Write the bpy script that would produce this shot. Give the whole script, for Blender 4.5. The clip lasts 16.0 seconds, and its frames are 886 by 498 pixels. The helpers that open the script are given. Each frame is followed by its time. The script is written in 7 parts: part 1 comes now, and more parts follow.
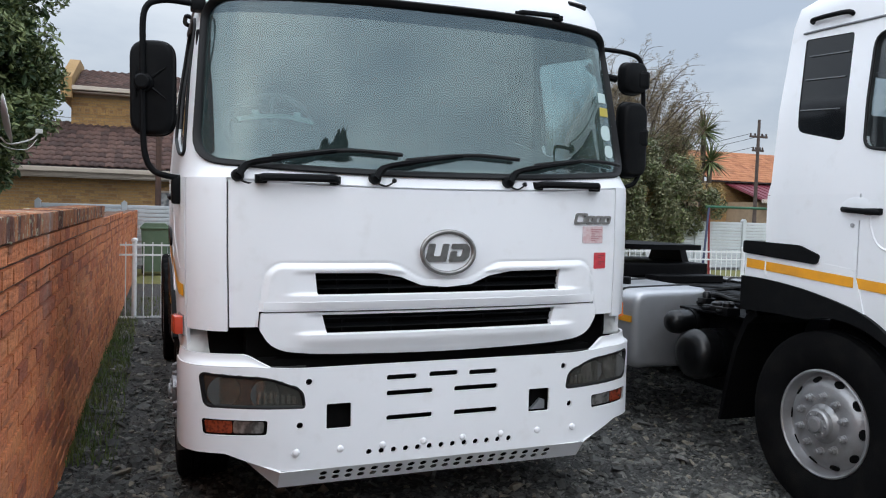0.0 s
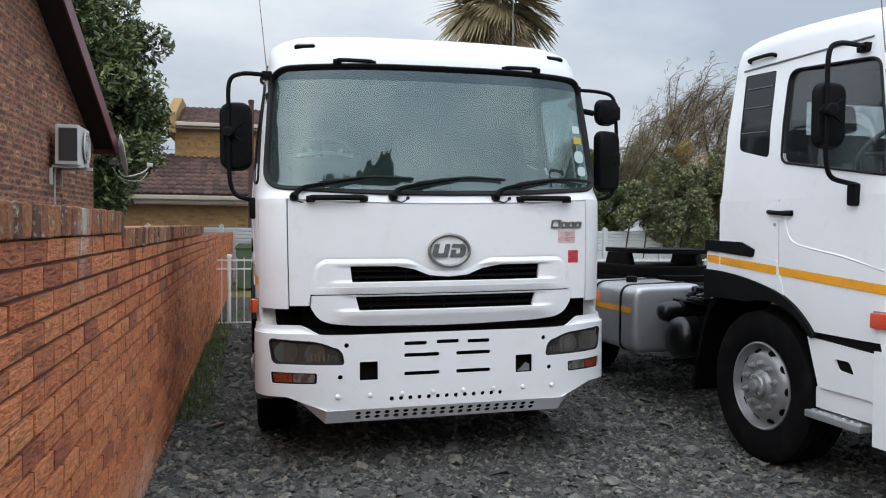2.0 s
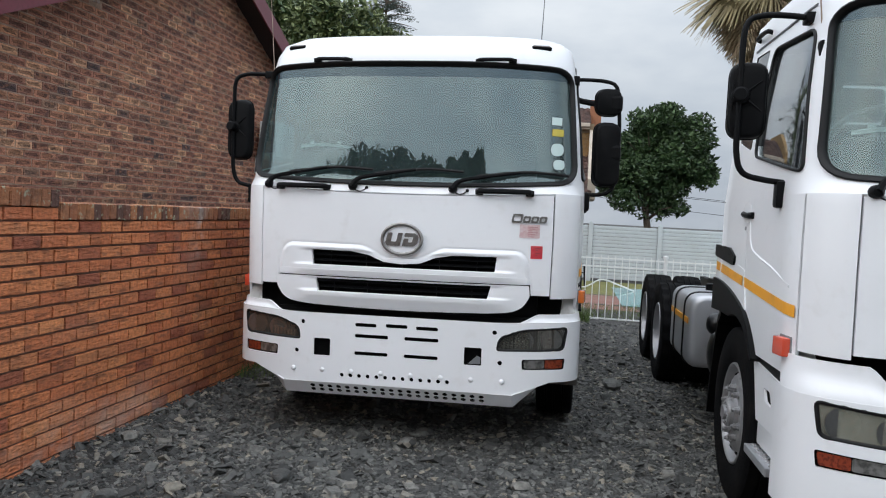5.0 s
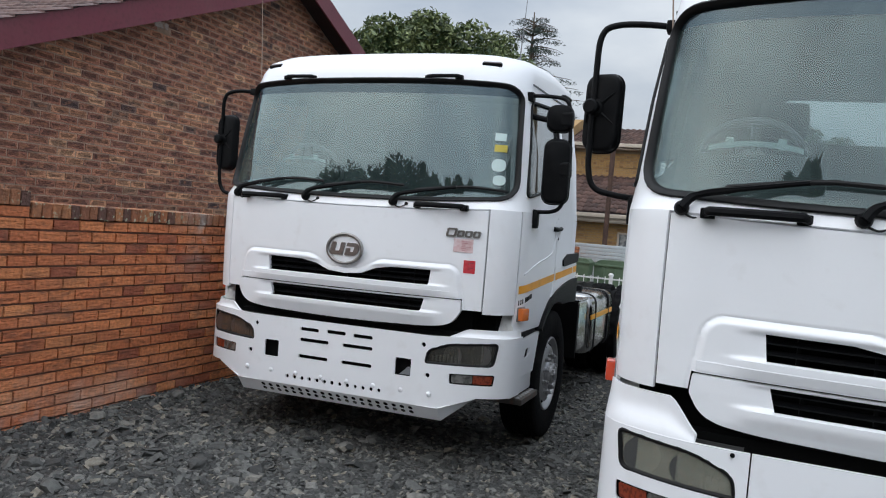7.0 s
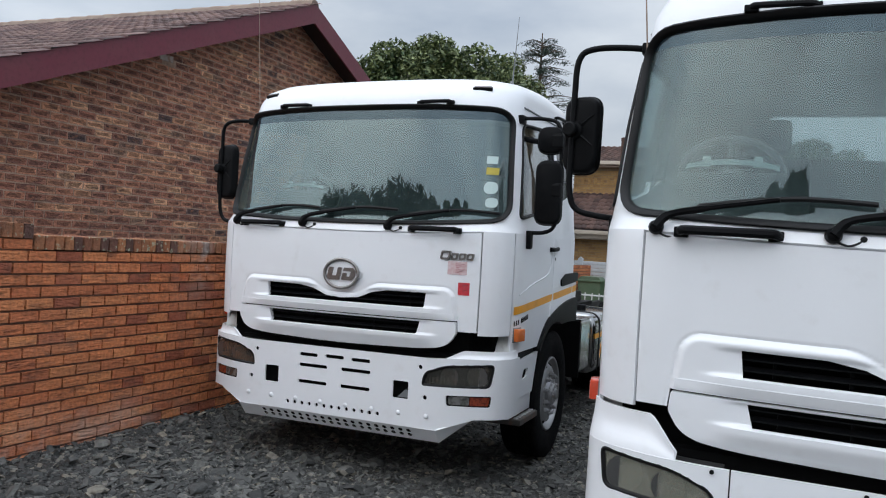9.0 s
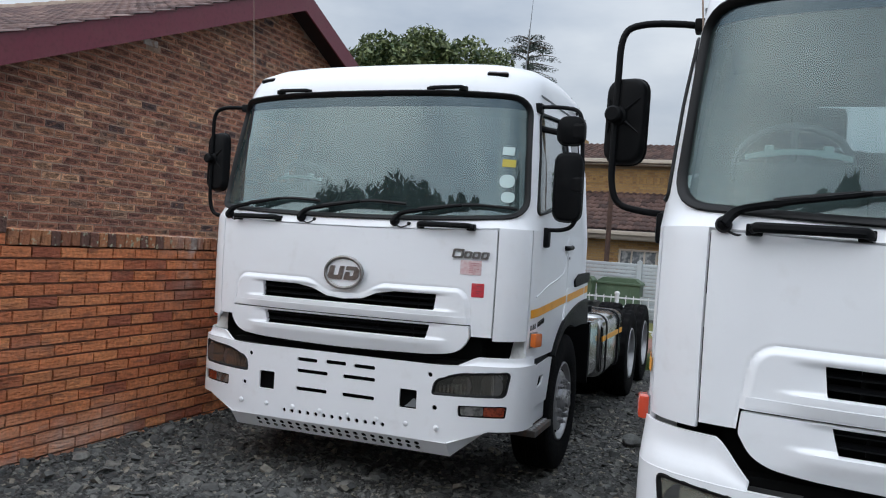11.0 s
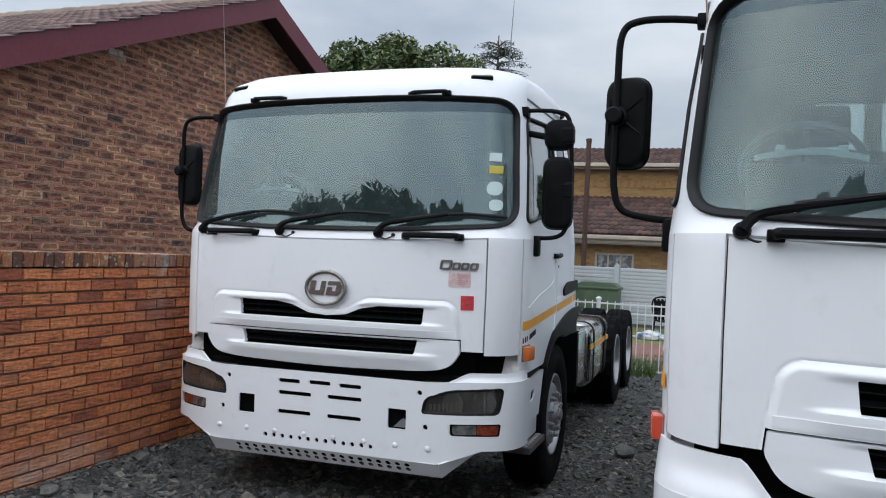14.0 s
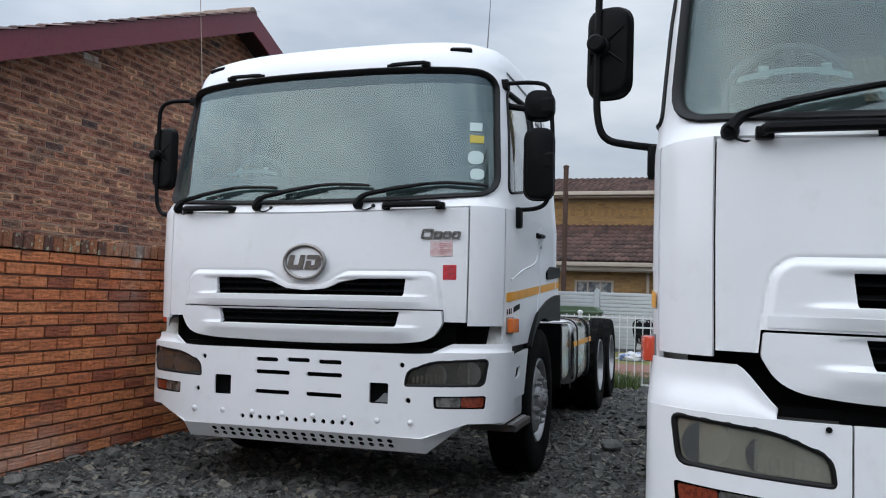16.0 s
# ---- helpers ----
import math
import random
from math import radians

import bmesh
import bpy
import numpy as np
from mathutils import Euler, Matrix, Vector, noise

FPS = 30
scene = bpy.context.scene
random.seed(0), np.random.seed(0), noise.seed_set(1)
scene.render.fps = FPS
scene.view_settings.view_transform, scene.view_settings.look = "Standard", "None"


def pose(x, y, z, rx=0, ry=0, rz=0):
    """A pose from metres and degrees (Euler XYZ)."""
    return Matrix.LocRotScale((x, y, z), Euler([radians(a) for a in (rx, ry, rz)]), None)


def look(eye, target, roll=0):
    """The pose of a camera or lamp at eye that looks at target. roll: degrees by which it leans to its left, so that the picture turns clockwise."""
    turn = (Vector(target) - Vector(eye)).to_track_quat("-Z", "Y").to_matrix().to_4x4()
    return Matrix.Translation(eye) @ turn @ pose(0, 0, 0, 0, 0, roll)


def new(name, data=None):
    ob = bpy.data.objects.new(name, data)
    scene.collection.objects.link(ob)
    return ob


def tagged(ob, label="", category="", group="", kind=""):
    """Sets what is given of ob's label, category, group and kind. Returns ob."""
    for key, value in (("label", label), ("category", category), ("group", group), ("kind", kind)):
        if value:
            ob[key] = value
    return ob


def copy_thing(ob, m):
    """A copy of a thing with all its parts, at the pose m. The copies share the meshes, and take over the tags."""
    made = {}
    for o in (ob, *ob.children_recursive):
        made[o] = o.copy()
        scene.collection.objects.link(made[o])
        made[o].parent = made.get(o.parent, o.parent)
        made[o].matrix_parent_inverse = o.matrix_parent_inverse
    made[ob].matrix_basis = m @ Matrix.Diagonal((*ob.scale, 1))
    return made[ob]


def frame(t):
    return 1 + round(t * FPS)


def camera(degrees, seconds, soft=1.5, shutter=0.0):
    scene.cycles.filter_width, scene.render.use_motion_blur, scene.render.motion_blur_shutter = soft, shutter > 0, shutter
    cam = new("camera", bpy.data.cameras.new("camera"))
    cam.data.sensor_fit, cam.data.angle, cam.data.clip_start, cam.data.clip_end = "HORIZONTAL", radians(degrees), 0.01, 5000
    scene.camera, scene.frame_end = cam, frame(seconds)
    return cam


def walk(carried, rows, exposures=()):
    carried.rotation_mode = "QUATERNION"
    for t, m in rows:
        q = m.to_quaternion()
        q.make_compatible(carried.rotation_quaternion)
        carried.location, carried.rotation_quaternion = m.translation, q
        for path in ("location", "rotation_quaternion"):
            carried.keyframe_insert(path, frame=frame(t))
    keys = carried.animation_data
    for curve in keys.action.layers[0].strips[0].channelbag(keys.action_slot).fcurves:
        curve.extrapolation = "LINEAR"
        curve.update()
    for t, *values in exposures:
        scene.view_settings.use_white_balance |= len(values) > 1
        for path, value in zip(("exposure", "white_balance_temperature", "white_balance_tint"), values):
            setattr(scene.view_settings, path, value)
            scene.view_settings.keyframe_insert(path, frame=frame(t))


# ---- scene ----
cam = camera(59.4, 16.0, soft=1.1)
PATH = [
    (0, (-0.013, 0.034, 1.671), (0.684, 1.905, 1.566), 1.8),
    (0.5, (-0.054, -0.339, 1.65), (0.593, 1.551, 1.555), 1.5),
    (1, (-0.022, -0.666, 1.642), (0.585, 1.238, 1.559), 1.2),
    (1.5, (0.055, -1.029, 1.625), (0.608, 0.892, 1.555), 0.8),
    (2, (0.075, -1.375, 1.614), (0.555, 0.565, 1.555), 0.6),
    (2.5, (0.238, -1.639, 1.628), (0.601, 0.326, 1.555), 0.3),
    (3, (0.62, -1.808, 1.618), (0.865, 0.175, 1.534), 0.2),
    (3.2, (0.793, -1.822, 1.619), (0.99, 0.167, 1.531), 0.2),
    (5.3, (2.837, -1.555, 1.652), (2.372, 0.388, 1.559), 3.2),
    (5.5, (3.055, -1.533, 1.648), (2.497, 0.387, 1.573), 3.5),
    (6, (3.473, -1.43, 1.659), (2.853, 0.469, 1.578), 4.3),
    (6.5, (3.782, -1.314, 1.667), (3.088, 0.561, 1.6), 4.9),
    (7, (4.052, -1.256, 1.684), (3.319, 0.604, 1.621), 5.0),
    (7.5, (4.164, -1.258, 1.697), (3.41, 0.593, 1.646), 4.6),
    (8, (4.195, -1.258, 1.699), (3.424, 0.588, 1.665), 4.0),
    (8.5, (4.212, -1.263, 1.705), (3.438, 0.581, 1.685), 3.7),
    (9, (4.215, -1.253, 1.706), (3.439, 0.59, 1.695), 3.7),
    (9.5, (4.211, -1.242, 1.704), (3.438, 0.602, 1.696), 3.9),
    (9.7, (4.2, -1.235, 1.695), (3.428, 0.61, 1.689), 4.0),
    (11.8, (3.708, -0.8, 1.697), (3.012, 1.074, 1.681), 3.5),
    (12, (3.702, -0.792, 1.7), (3.01, 1.085, 1.687), 3.2),
    (12.5, (3.704, -0.78, 1.708), (3.023, 1.1, 1.7), 3.2),
    (13, (3.703, -0.77, 1.713), (3.029, 1.113, 1.71), 3.0),
    (13.5, (3.704, -0.773, 1.712), (3.034, 1.111, 1.715), 2.9),
    (14, (3.711, -0.774, 1.716), (3.044, 1.111, 1.723), 2.7),
    (14.5, (3.721, -0.778, 1.714), (3.059, 1.109, 1.727), 2.5),
    (15, (3.722, -0.773, 1.682), (3.07, 1.117, 1.709), 2.2),
    (15.5, (3.701, -0.723, 1.511), (3.067, 1.173, 1.573), 1.9),
    (16, (3.682, -0.681, 1.267), (3.063, 1.217, 1.388), 1.9),
]
walk(cam, [(t, look(eye, target, roll)) for t, eye, target, roll in PATH],
     [(0, 0.20, 6320, 10), (3, 0.14, 6500, 10), (6, 0.12, 6480, 10), (7.5, 0.02, 6400, 10), (12, -0.01, 6320, 10), (16, -0.01, 6270, 10)])


# ---- world and light: an overcast afternoon ----
world = bpy.data.worlds.new("overcast")
scene.world = world
world.use_nodes = True
wn, wl = world.node_tree.nodes, world.node_tree.links
wn.clear()
sky = wn.new("ShaderNodeTexSky")
sky.sky_type, sky.sun_disc = "NISHITA", False
sky.sun_elevation, sky.sun_rotation = radians(42), radians(210)
sky.air_density, sky.dust_density = 1.4, 4.0
coord = wn.new("ShaderNodeTexCoord")
cmap = wn.new("ShaderNodeMapping")
cmap.inputs["Scale"].default_value = (1.0, 1.0, 2.6)
cloud = wn.new("ShaderNodeTexNoise")
cloud.inputs["Scale"].default_value, cloud.inputs["Detail"].default_value, cloud.inputs["Roughness"].default_value = 2.3, 6.0, 0.52
cramp = wn.new("ShaderNodeValToRGB")
cramp.color_ramp.elements[0].position, cramp.color_ramp.elements[0].color = 0.36, (5.7, 6.6, 7.9, 1)
cramp.color_ramp.elements[1].position, cramp.color_ramp.elements[1].color = 0.66, (10.3, 10.9, 11.5, 1)
wmix = wn.new("ShaderNodeMix")
wmix.data_type = "RGBA"
wmix.inputs["Factor"].default_value = 0.88
back = wn.new("ShaderNodeBackground")
back.inputs["Strength"].default_value = 0.083
wout = wn.new("ShaderNodeOutputWorld")
# an overcast sky is brighter overhead than at the horizon
sep = wn.new("ShaderNodeSeparateXYZ")
dome = wn.new("ShaderNodeMapRange")
dome.inputs["From Min"].default_value, dome.inputs["From Max"].default_value = 0.0, 1.0
dome.inputs["To Min"].default_value, dome.inputs["To Max"].default_value = 0.77, 1.50
wl.new(coord.outputs["Generated"], sep.inputs["Vector"])
wl.new(sep.outputs["Z"], dome.inputs["Value"])
# and brightest round the veiled sun
glow = wn.new("ShaderNodeVectorMath")
glow.operation = "DOT_PRODUCT"
glow.inputs[1].default_value = Vector((-8, -14, 14.5)).normalized()
veil = wn.new("ShaderNodeMapRange")
veil.inputs["From Min"].default_value, veil.inputs["From Max"].default_value = -0.1, 0.95
veil.inputs["To Min"].default_value, veil.inputs["To Max"].default_value = 1.0, 2.0
wl.new(coord.outputs["Generated"], glow.inputs[0])
wl.new(glow.outputs["Value"], veil.inputs["Value"])
both = wn.new("ShaderNodeMath")
both.operation = "MULTIPLY"
wl.new(dome.outputs["Result"], both.inputs[0])
wl.new(veil.outputs["Result"], both.inputs[1])
lift = wn.new("ShaderNodeVectorMath")
lift.operation = "SCALE"
wl.new(wmix.outputs["Result"], lift.inputs[0])
wl.new(both.outputs["Value"], lift.inputs["Scale"])
wl.new(coord.outputs["Generated"], cmap.inputs["Vector"])
wl.new(cmap.outputs["Vector"], cloud.inputs["Vector"])
wl.new(cloud.outputs["Fac"], cramp.inputs["Fac"])
wl.new(sky.outputs["Color"], wmix.inputs["A"])
wl.new(cramp.outputs["Color"], wmix.inputs["B"])
wl.new(lift.outputs["Vector"], back.inputs["Color"])
wl.new(back.outputs["Background"], wout.inputs["Surface"])

sun = new("sun", bpy.data.lights.new("sun", "SUN"))
sun.data.energy, sun.data.angle, sun.data.color = 0.7, radians(120), (1.0, 0.985, 0.965)
sun.matrix_world = look((0, 0, 14.5), (8, 14, 0))

# ---- materials ----
MATS = {}


def material(name, color, rough=0.5, metal=0.0, spots=(), bump=0.0, bump_scale=60.0, coat=0.0, spec=0.5, rnd=0.0, island=False, stretch=None):
    """Principled paint: base colour, with (scale, darker or lighter colour, amount, low, high) layers of noise over it."""
    m = bpy.data.materials.new(name)
    m.use_nodes = True
    n, l = m.node_tree.nodes, m.node_tree.links
    b = n["Principled BSDF"]
    b.inputs["Roughness"].default_value, b.inputs["Metallic"].default_value = rough, metal
    b.inputs["Coat Weight"].default_value, b.inputs["Specular IOR Level"].default_value = coat, spec
    tc = n.new("ShaderNodeNewGeometry")
    rgb = n.new("ShaderNodeRGB")
    rgb.outputs[0].default_value = (*color, 1)
    last = rgb.outputs[0]
    place = tc.outputs["Position"]
    if stretch:
        vm = n.new("ShaderNodeVectorMath")
        vm.operation = "MULTIPLY"
        vm.inputs[1].default_value = stretch
        l.new(place, vm.inputs[0])
        place = vm.outputs["Vector"]
    for scale, tint, amount, low, high in spots:
        noi = n.new("ShaderNodeTexNoise")
        noi.inputs["Scale"].default_value, noi.inputs["Detail"].default_value = scale, 6
        l.new(place, noi.inputs["Vector"])
        mr = n.new("ShaderNodeMapRange")
        mr.inputs["From Min"].default_value, mr.inputs["From Max"].default_value, mr.inputs["To Max"].default_value = low, high, amount
        l.new(noi.outputs["Fac"], mr.inputs["Value"])
        mx = n.new("ShaderNodeMix")
        mx.data_type = "RGBA"
        l.new(mr.outputs["Result"], mx.inputs["Factor"])
        l.new(last, mx.inputs["A"])
        mx.inputs["B"].default_value = (*tint, 1)
        last = mx.outputs["Result"]
    if rnd:
        src = n.new("ShaderNodeNewGeometry").outputs["Random Per Island"] if island else n.new("ShaderNodeObjectInfo").outputs["Random"]
        mr = n.new("ShaderNodeMapRange")
        mr.inputs["To Min"].default_value, mr.inputs["To Max"].default_value = 1 - rnd, 1 + rnd
        l.new(src, mr.inputs["Value"])
        hs = n.new("ShaderNodeHueSaturation")
        l.new(mr.outputs["Result"], hs.inputs["Value"])
        l.new(last, hs.inputs["Color"])
        last = hs.outputs["Color"]
    l.new(last, b.inputs["Base Color"])
    if bump:
        noi = n.new("ShaderNodeTexNoise")
        noi.inputs["Scale"].default_value, noi.inputs["Detail"].default_value = bump_scale, 8
        l.new(place, noi.inputs["Vector"])
        bp = n.new("ShaderNodeBump")
        bp.inputs["Strength"].default_value, bp.inputs["Distance"].default_value = bump, 0.02
        l.new(noi.outputs["Fac"], bp.inputs["Height"])
        l.new(bp.outputs["Normal"], b.inputs["Normal"])
    MATS[name] = m
    return m


def ramp_material(name, colors, rough=0.85, island=True, spots=(), bump=0.5, bump_scale=70.0, fine=0.25, stretch=None):
    """A surface of many pieces: each piece takes its colour by chance from a row of (place, colour)."""
    m = material(name, colors[0][1], rough, spots=spots, bump=bump, bump_scale=bump_scale, stretch=stretch)
    n, l = m.node_tree.nodes, m.node_tree.links
    src = n.new("ShaderNodeNewGeometry").outputs["Random Per Island"] if island else n.new("ShaderNodeObjectInfo").outputs["Random"]
    rp = n.new("ShaderNodeValToRGB")
    while len(rp.color_ramp.elements) < len(colors):
        rp.color_ramp.elements.new(0.5)
    for e, (p, c) in zip(rp.color_ramp.elements, colors):
        e.position, e.color = p, (*c, 1)
    l.new(src, rp.inputs["Fac"])
    tc = n.new("ShaderNodeNewGeometry")
    noi = n.new("ShaderNodeTexNoise")
    noi.inputs["Scale"].default_value, noi.inputs["Detail"].default_value = 38, 7
    l.new(tc.outputs["Position"], noi.inputs["Vector"])
    mr = n.new("ShaderNodeMapRange")
    mr.inputs["From Min"].default_value, mr.inputs["From Max"].default_value = 0.3, 0.7
    mr.inputs["To Min"].default_value, mr.inputs["To Max"].default_value = 1 - fine, 1 + fine
    l.new(noi.outputs["Fac"], mr.inputs["Value"])
    hs = n.new("ShaderNodeHueSaturation")
    l.new(rp.outputs["Color"], hs.inputs["Color"])
    l.new(mr.outputs["Result"], hs.inputs["Value"])
    first = [x for x in n if x.type == "RGB"][0]
    for k in list(first.outputs[0].links):
        to = k.to_socket
        l.remove(k)
        l.new(hs.outputs["Color"], to)
    return m


def stain(m, y, half, z0, z1, color, amount, scale=7.0):
    """A ragged upright bloom on a wall that runs along y: centred on y, from z0 (full) to z1 (gone)."""
    n, l = m.node_tree.nodes, m.node_tree.links
    target = n["Principled BSDF"].inputs["Base Color"]
    old = target.links[0].from_socket
    geo, sep, noi = n.new("ShaderNodeNewGeometry"), n.new("ShaderNodeSeparateXYZ"), n.new("ShaderNodeTexNoise")
    noi.inputs["Scale"].default_value, noi.inputs["Detail"].default_value = scale, 6
    l.new(geo.outputs["Position"], sep.inputs["Vector"])
    l.new(geo.outputs["Position"], noi.inputs["Vector"])
    off, ab, ry, rz, rn = n.new("ShaderNodeMath"), n.new("ShaderNodeMath"), n.new("ShaderNodeMapRange"), n.new("ShaderNodeMapRange"), n.new("ShaderNodeMapRange")
    off.operation, off.inputs[1].default_value = "SUBTRACT", y
    ab.operation = "ABSOLUTE"
    l.new(sep.outputs["Y"], off.inputs[0])
    l.new(off.outputs[0], ab.inputs[0])
    l.new(ab.outputs[0], ry.inputs["Value"])
    ry.inputs["From Min"].default_value, ry.inputs["From Max"].default_value = half, half * 0.2
    l.new(sep.outputs["Z"], rz.inputs["Value"])
    rz.inputs["From Min"].default_value, rz.inputs["From Max"].default_value = z1, z0
    l.new(noi.outputs["Fac"], rn.inputs["Value"])
    rn.inputs["From Min"].default_value, rn.inputs["From Max"].default_value = 0.38, 0.68
    a, b, c = n.new("ShaderNodeMath"), n.new("ShaderNodeMath"), n.new("ShaderNodeMath")
    for k in (a, b, c):
        k.operation = "MULTIPLY"
    l.new(ry.outputs[0], a.inputs[0])
    l.new(rz.outputs[0], a.inputs[1])
    l.new(a.outputs[0], b.inputs[0])
    l.new(rn.outputs[0], b.inputs[1])
    l.new(b.outputs[0], c.inputs[0])
    c.inputs[1].default_value = amount
    mix = n.new("ShaderNodeMix")
    mix.data_type = "RGBA"
    l.new(c.outputs[0], mix.inputs["Factor"])
    l.new(old, mix.inputs["A"])
    mix.inputs["B"].default_value = (*color, 1)
    l.new(mix.outputs["Result"], target)


def glass(name, tint, dust, dust_color=(0.45, 0.48, 0.5), rough=0.0, ior=1.55, sheen=(1, 1, 1), uneven=0.3):
    """Window glass: clear with a tint, mirrors by Fresnel, and carries a thin uneven film of dust."""
    m = bpy.data.materials.new(name)
    m.use_nodes = True
    n, l = m.node_tree.nodes, m.node_tree.links
    n.clear()
    out = n.new("ShaderNodeOutputMaterial")
    tr, gl, df, fr = n.new("ShaderNodeBsdfTransparent"), n.new("ShaderNodeBsdfGlossy"), n.new("ShaderNodeBsdfDiffuse"), n.new("ShaderNodeMapRange")
    lw, pw = n.new("ShaderNodeLayerWeight"), n.new("ShaderNodeMath")
    lw.inputs["Blend"].default_value = 0.5
    pw.operation, pw.inputs[1].default_value = "POWER", 4.0
    l.new(lw.outputs["Facing"], pw.inputs[0])
    l.new(pw.outputs[0], fr.inputs["Value"])
    fr.inputs["To Min"].default_value, fr.inputs["To Max"].default_value = ((ior - 1) / (ior + 1)) ** 2, 0.9
    tr.inputs["Color"].default_value = (*tint, 1)
    gl.inputs["Roughness"].default_value = rough
    gl.inputs["Color"].default_value = (*sheen, 1)
    df.inputs["Color"].default_value = (*dust_color, 1)
    a, b = n.new("ShaderNodeMixShader"), n.new("ShaderNodeMixShader")
    tc, mp, noi, mr = n.new("ShaderNodeTexCoord"), n.new("ShaderNodeMapping"), n.new("ShaderNodeTexNoise"), n.new("ShaderNodeMapRange")
    mp.inputs["Scale"].default_value = (1.6, 1.0, 0.7)
    noi.inputs["Scale"].default_value, noi.inputs["Detail"].default_value = 2.2, 6
    mr.inputs["From Min"].default_value, mr.inputs["From Max"].default_value = 0.3, 0.75
    mr.inputs["To Min"].default_value, mr.inputs["To Max"].default_value = dust * (1 - uneven), dust * (1 + uneven * 1.2)
    l.new(tc.outputs["Object"], mp.inputs["Vector"])
    l.new(mp.outputs["Vector"], noi.inputs["Vector"])
    l.new(noi.outputs["Fac"], mr.inputs["Value"])
    l.new(mr.outputs["Result"], a.inputs[0])
    l.new(tr.outputs[0], a.inputs[1])
    l.new(df.outputs[0], a.inputs[2])
    l.new(fr.outputs[0], b.inputs[0])
    l.new(a.outputs[0], b.inputs[1])
    l.new(gl.outputs[0], b.inputs[2])
    l.new(b.outputs[0], out.inputs[0])
    MATS[name] = m
    return m


WHITE = material("white_truck_paint", (0.85, 0.86, 0.88), 0.32, spots=((1.3, (0.76, 0.77, 0.78), 0.5, 0.45, 0.75), (9.0, (0.62, 0.60, 0.57), 0.25, 0.6, 0.8)), coat=0.35)
DIRTY = material("grimy_white_paint", (0.72, 0.72, 0.70), 0.45, spots=((3.0, (0.45, 0.42, 0.38), 0.7, 0.45, 0.75), (20.0, (0.3, 0.28, 0.25), 0.5, 0.55, 0.8)))
GLOSSBLACK = material("glossy_black_paint", (0.0035, 0.0035, 0.004), 0.28, spots=((12.0, (0.009, 0.009, 0.009), 0.5, 0.5, 0.8),), spec=0.45)
BLACK = material("black_plastic", (0.0055, 0.0058, 0.0065), 0.42, spots=((14.0, (0.011, 0.011, 0.011), 0.6, 0.45, 0.8),), bump=0.1, bump_scale=220, spec=0.08)
RUBBER = material("tyre_rubber", (0.005, 0.005, 0.0055), 0.8, spec=0.06, spots=((7.0, (0.014, 0.013, 0.012), 0.8, 0.5, 0.78),), bump=0.25, bump_scale=120)
SEAL = material("black_rubber_seal", (0.007, 0.007, 0.0075), 0.5, spec=0.25)
CHASSIS = material("black_chassis_paint", (0.0035, 0.0035, 0.004), 0.42, spec=0.07, spots=((5.0, (0.008, 0.0075, 0.007), 0.7, 0.5, 0.8),), bump=0.2, bump_scale=60)
# near-black that puts the shade of hollows and openings into the colour
DARK = material("void_shade_black", (0.005, 0.005, 0.005), 0.9, spec=0.1)
STEEL = material("silver_painted_steel", (0.36, 0.36, 0.37), 0.36, 0.55, spots=((6.0, (0.22, 0.21, 0.20), 0.7, 0.45, 0.75), (30.0, (0.34, 0.34, 0.34), 0.6, 0.5, 0.7)), bump=0.12)
ALU = material("aluminium_sheet", (0.52, 0.53, 0.55), 0.34, 0.6, spots=((4.0, (0.36, 0.36, 0.37), 0.6, 0.4, 0.75),))
CHROME = material("polished_steel", (0.62, 0.62, 0.62), 0.16, 1.0, spots=((3.0, (0.35, 0.35, 0.34), 0.7, 0.42, 0.6),), bump=0.15, bump_scale=9)
BADGE = material("brushed_badge_metal", (0.30, 0.29, 0.28), 0.3, 0.8, spots=((40.0, (0.18, 0.17, 0.16), 0.6, 0.4, 0.7),))
AMBER = material("amber_lens", (0.72, 0.17, 0.03), 0.2, coat=0.5)
DARKAMBER = material("dark_amber_lens", (0.24, 0.042, 0.018), 0.15, spots=((60.0, (0.10, 0.02, 0.012), 0.8, 0.45, 0.6),), coat=0.5)
REDLENS = material("red_orange_lens", (0.62, 0.07, 0.03), 0.25, coat=0.5)
STRIPE = material("yellow_orange_tape", (0.85, 0.37, 0.015), 0.4, spots=((9.0, (0.55, 0.25, 0.04), 0.5, 0.45, 0.75),))
GREYPL = material("grey_plastic", (0.17, 0.18, 0.19), 0.5, spots=((8.0, (0.1, 0.1, 0.1), 0.5, 0.45, 0.75),))
FABRIC = material("dark_seat_fabric", (0.05, 0.05, 0.055), 0.9, bump=0.3, bump_scale=180)
DASH = material("grey_dashboard", (0.055, 0.056, 0.06), 0.7)
STICKRED = material("red_sticker", (0.55, 0.035, 0.05), 0.45, spots=((30.0, (0.6, 0.12, 0.12), 0.6, 0.45, 0.7),))
STICKPINK = material("faded_pink_sticker", (0.62, 0.42, 0.42), 0.5, spots=((45.0, (0.7, 0.6, 0.6), 0.8, 0.4, 0.65),))
PAPER = material("pale_sticker", (0.52, 0.64, 0.62), 0.5)
YELLOWP = material("yellow_sticker", (0.52, 0.42, 0.06), 0.5)
STICKINK = material("faded_pink_print", (0.50, 0.25, 0.26), 0.5)
INK = material("print_ink", (0.25, 0.05, 0.06), 0.6)
LAMPIN = material("lamp_reflector", (0.20, 0.20, 0.195), 0.25, 0.8)
LAMPDARK = material("lamp_housing", (0.05, 0.05, 0.05), 0.4)
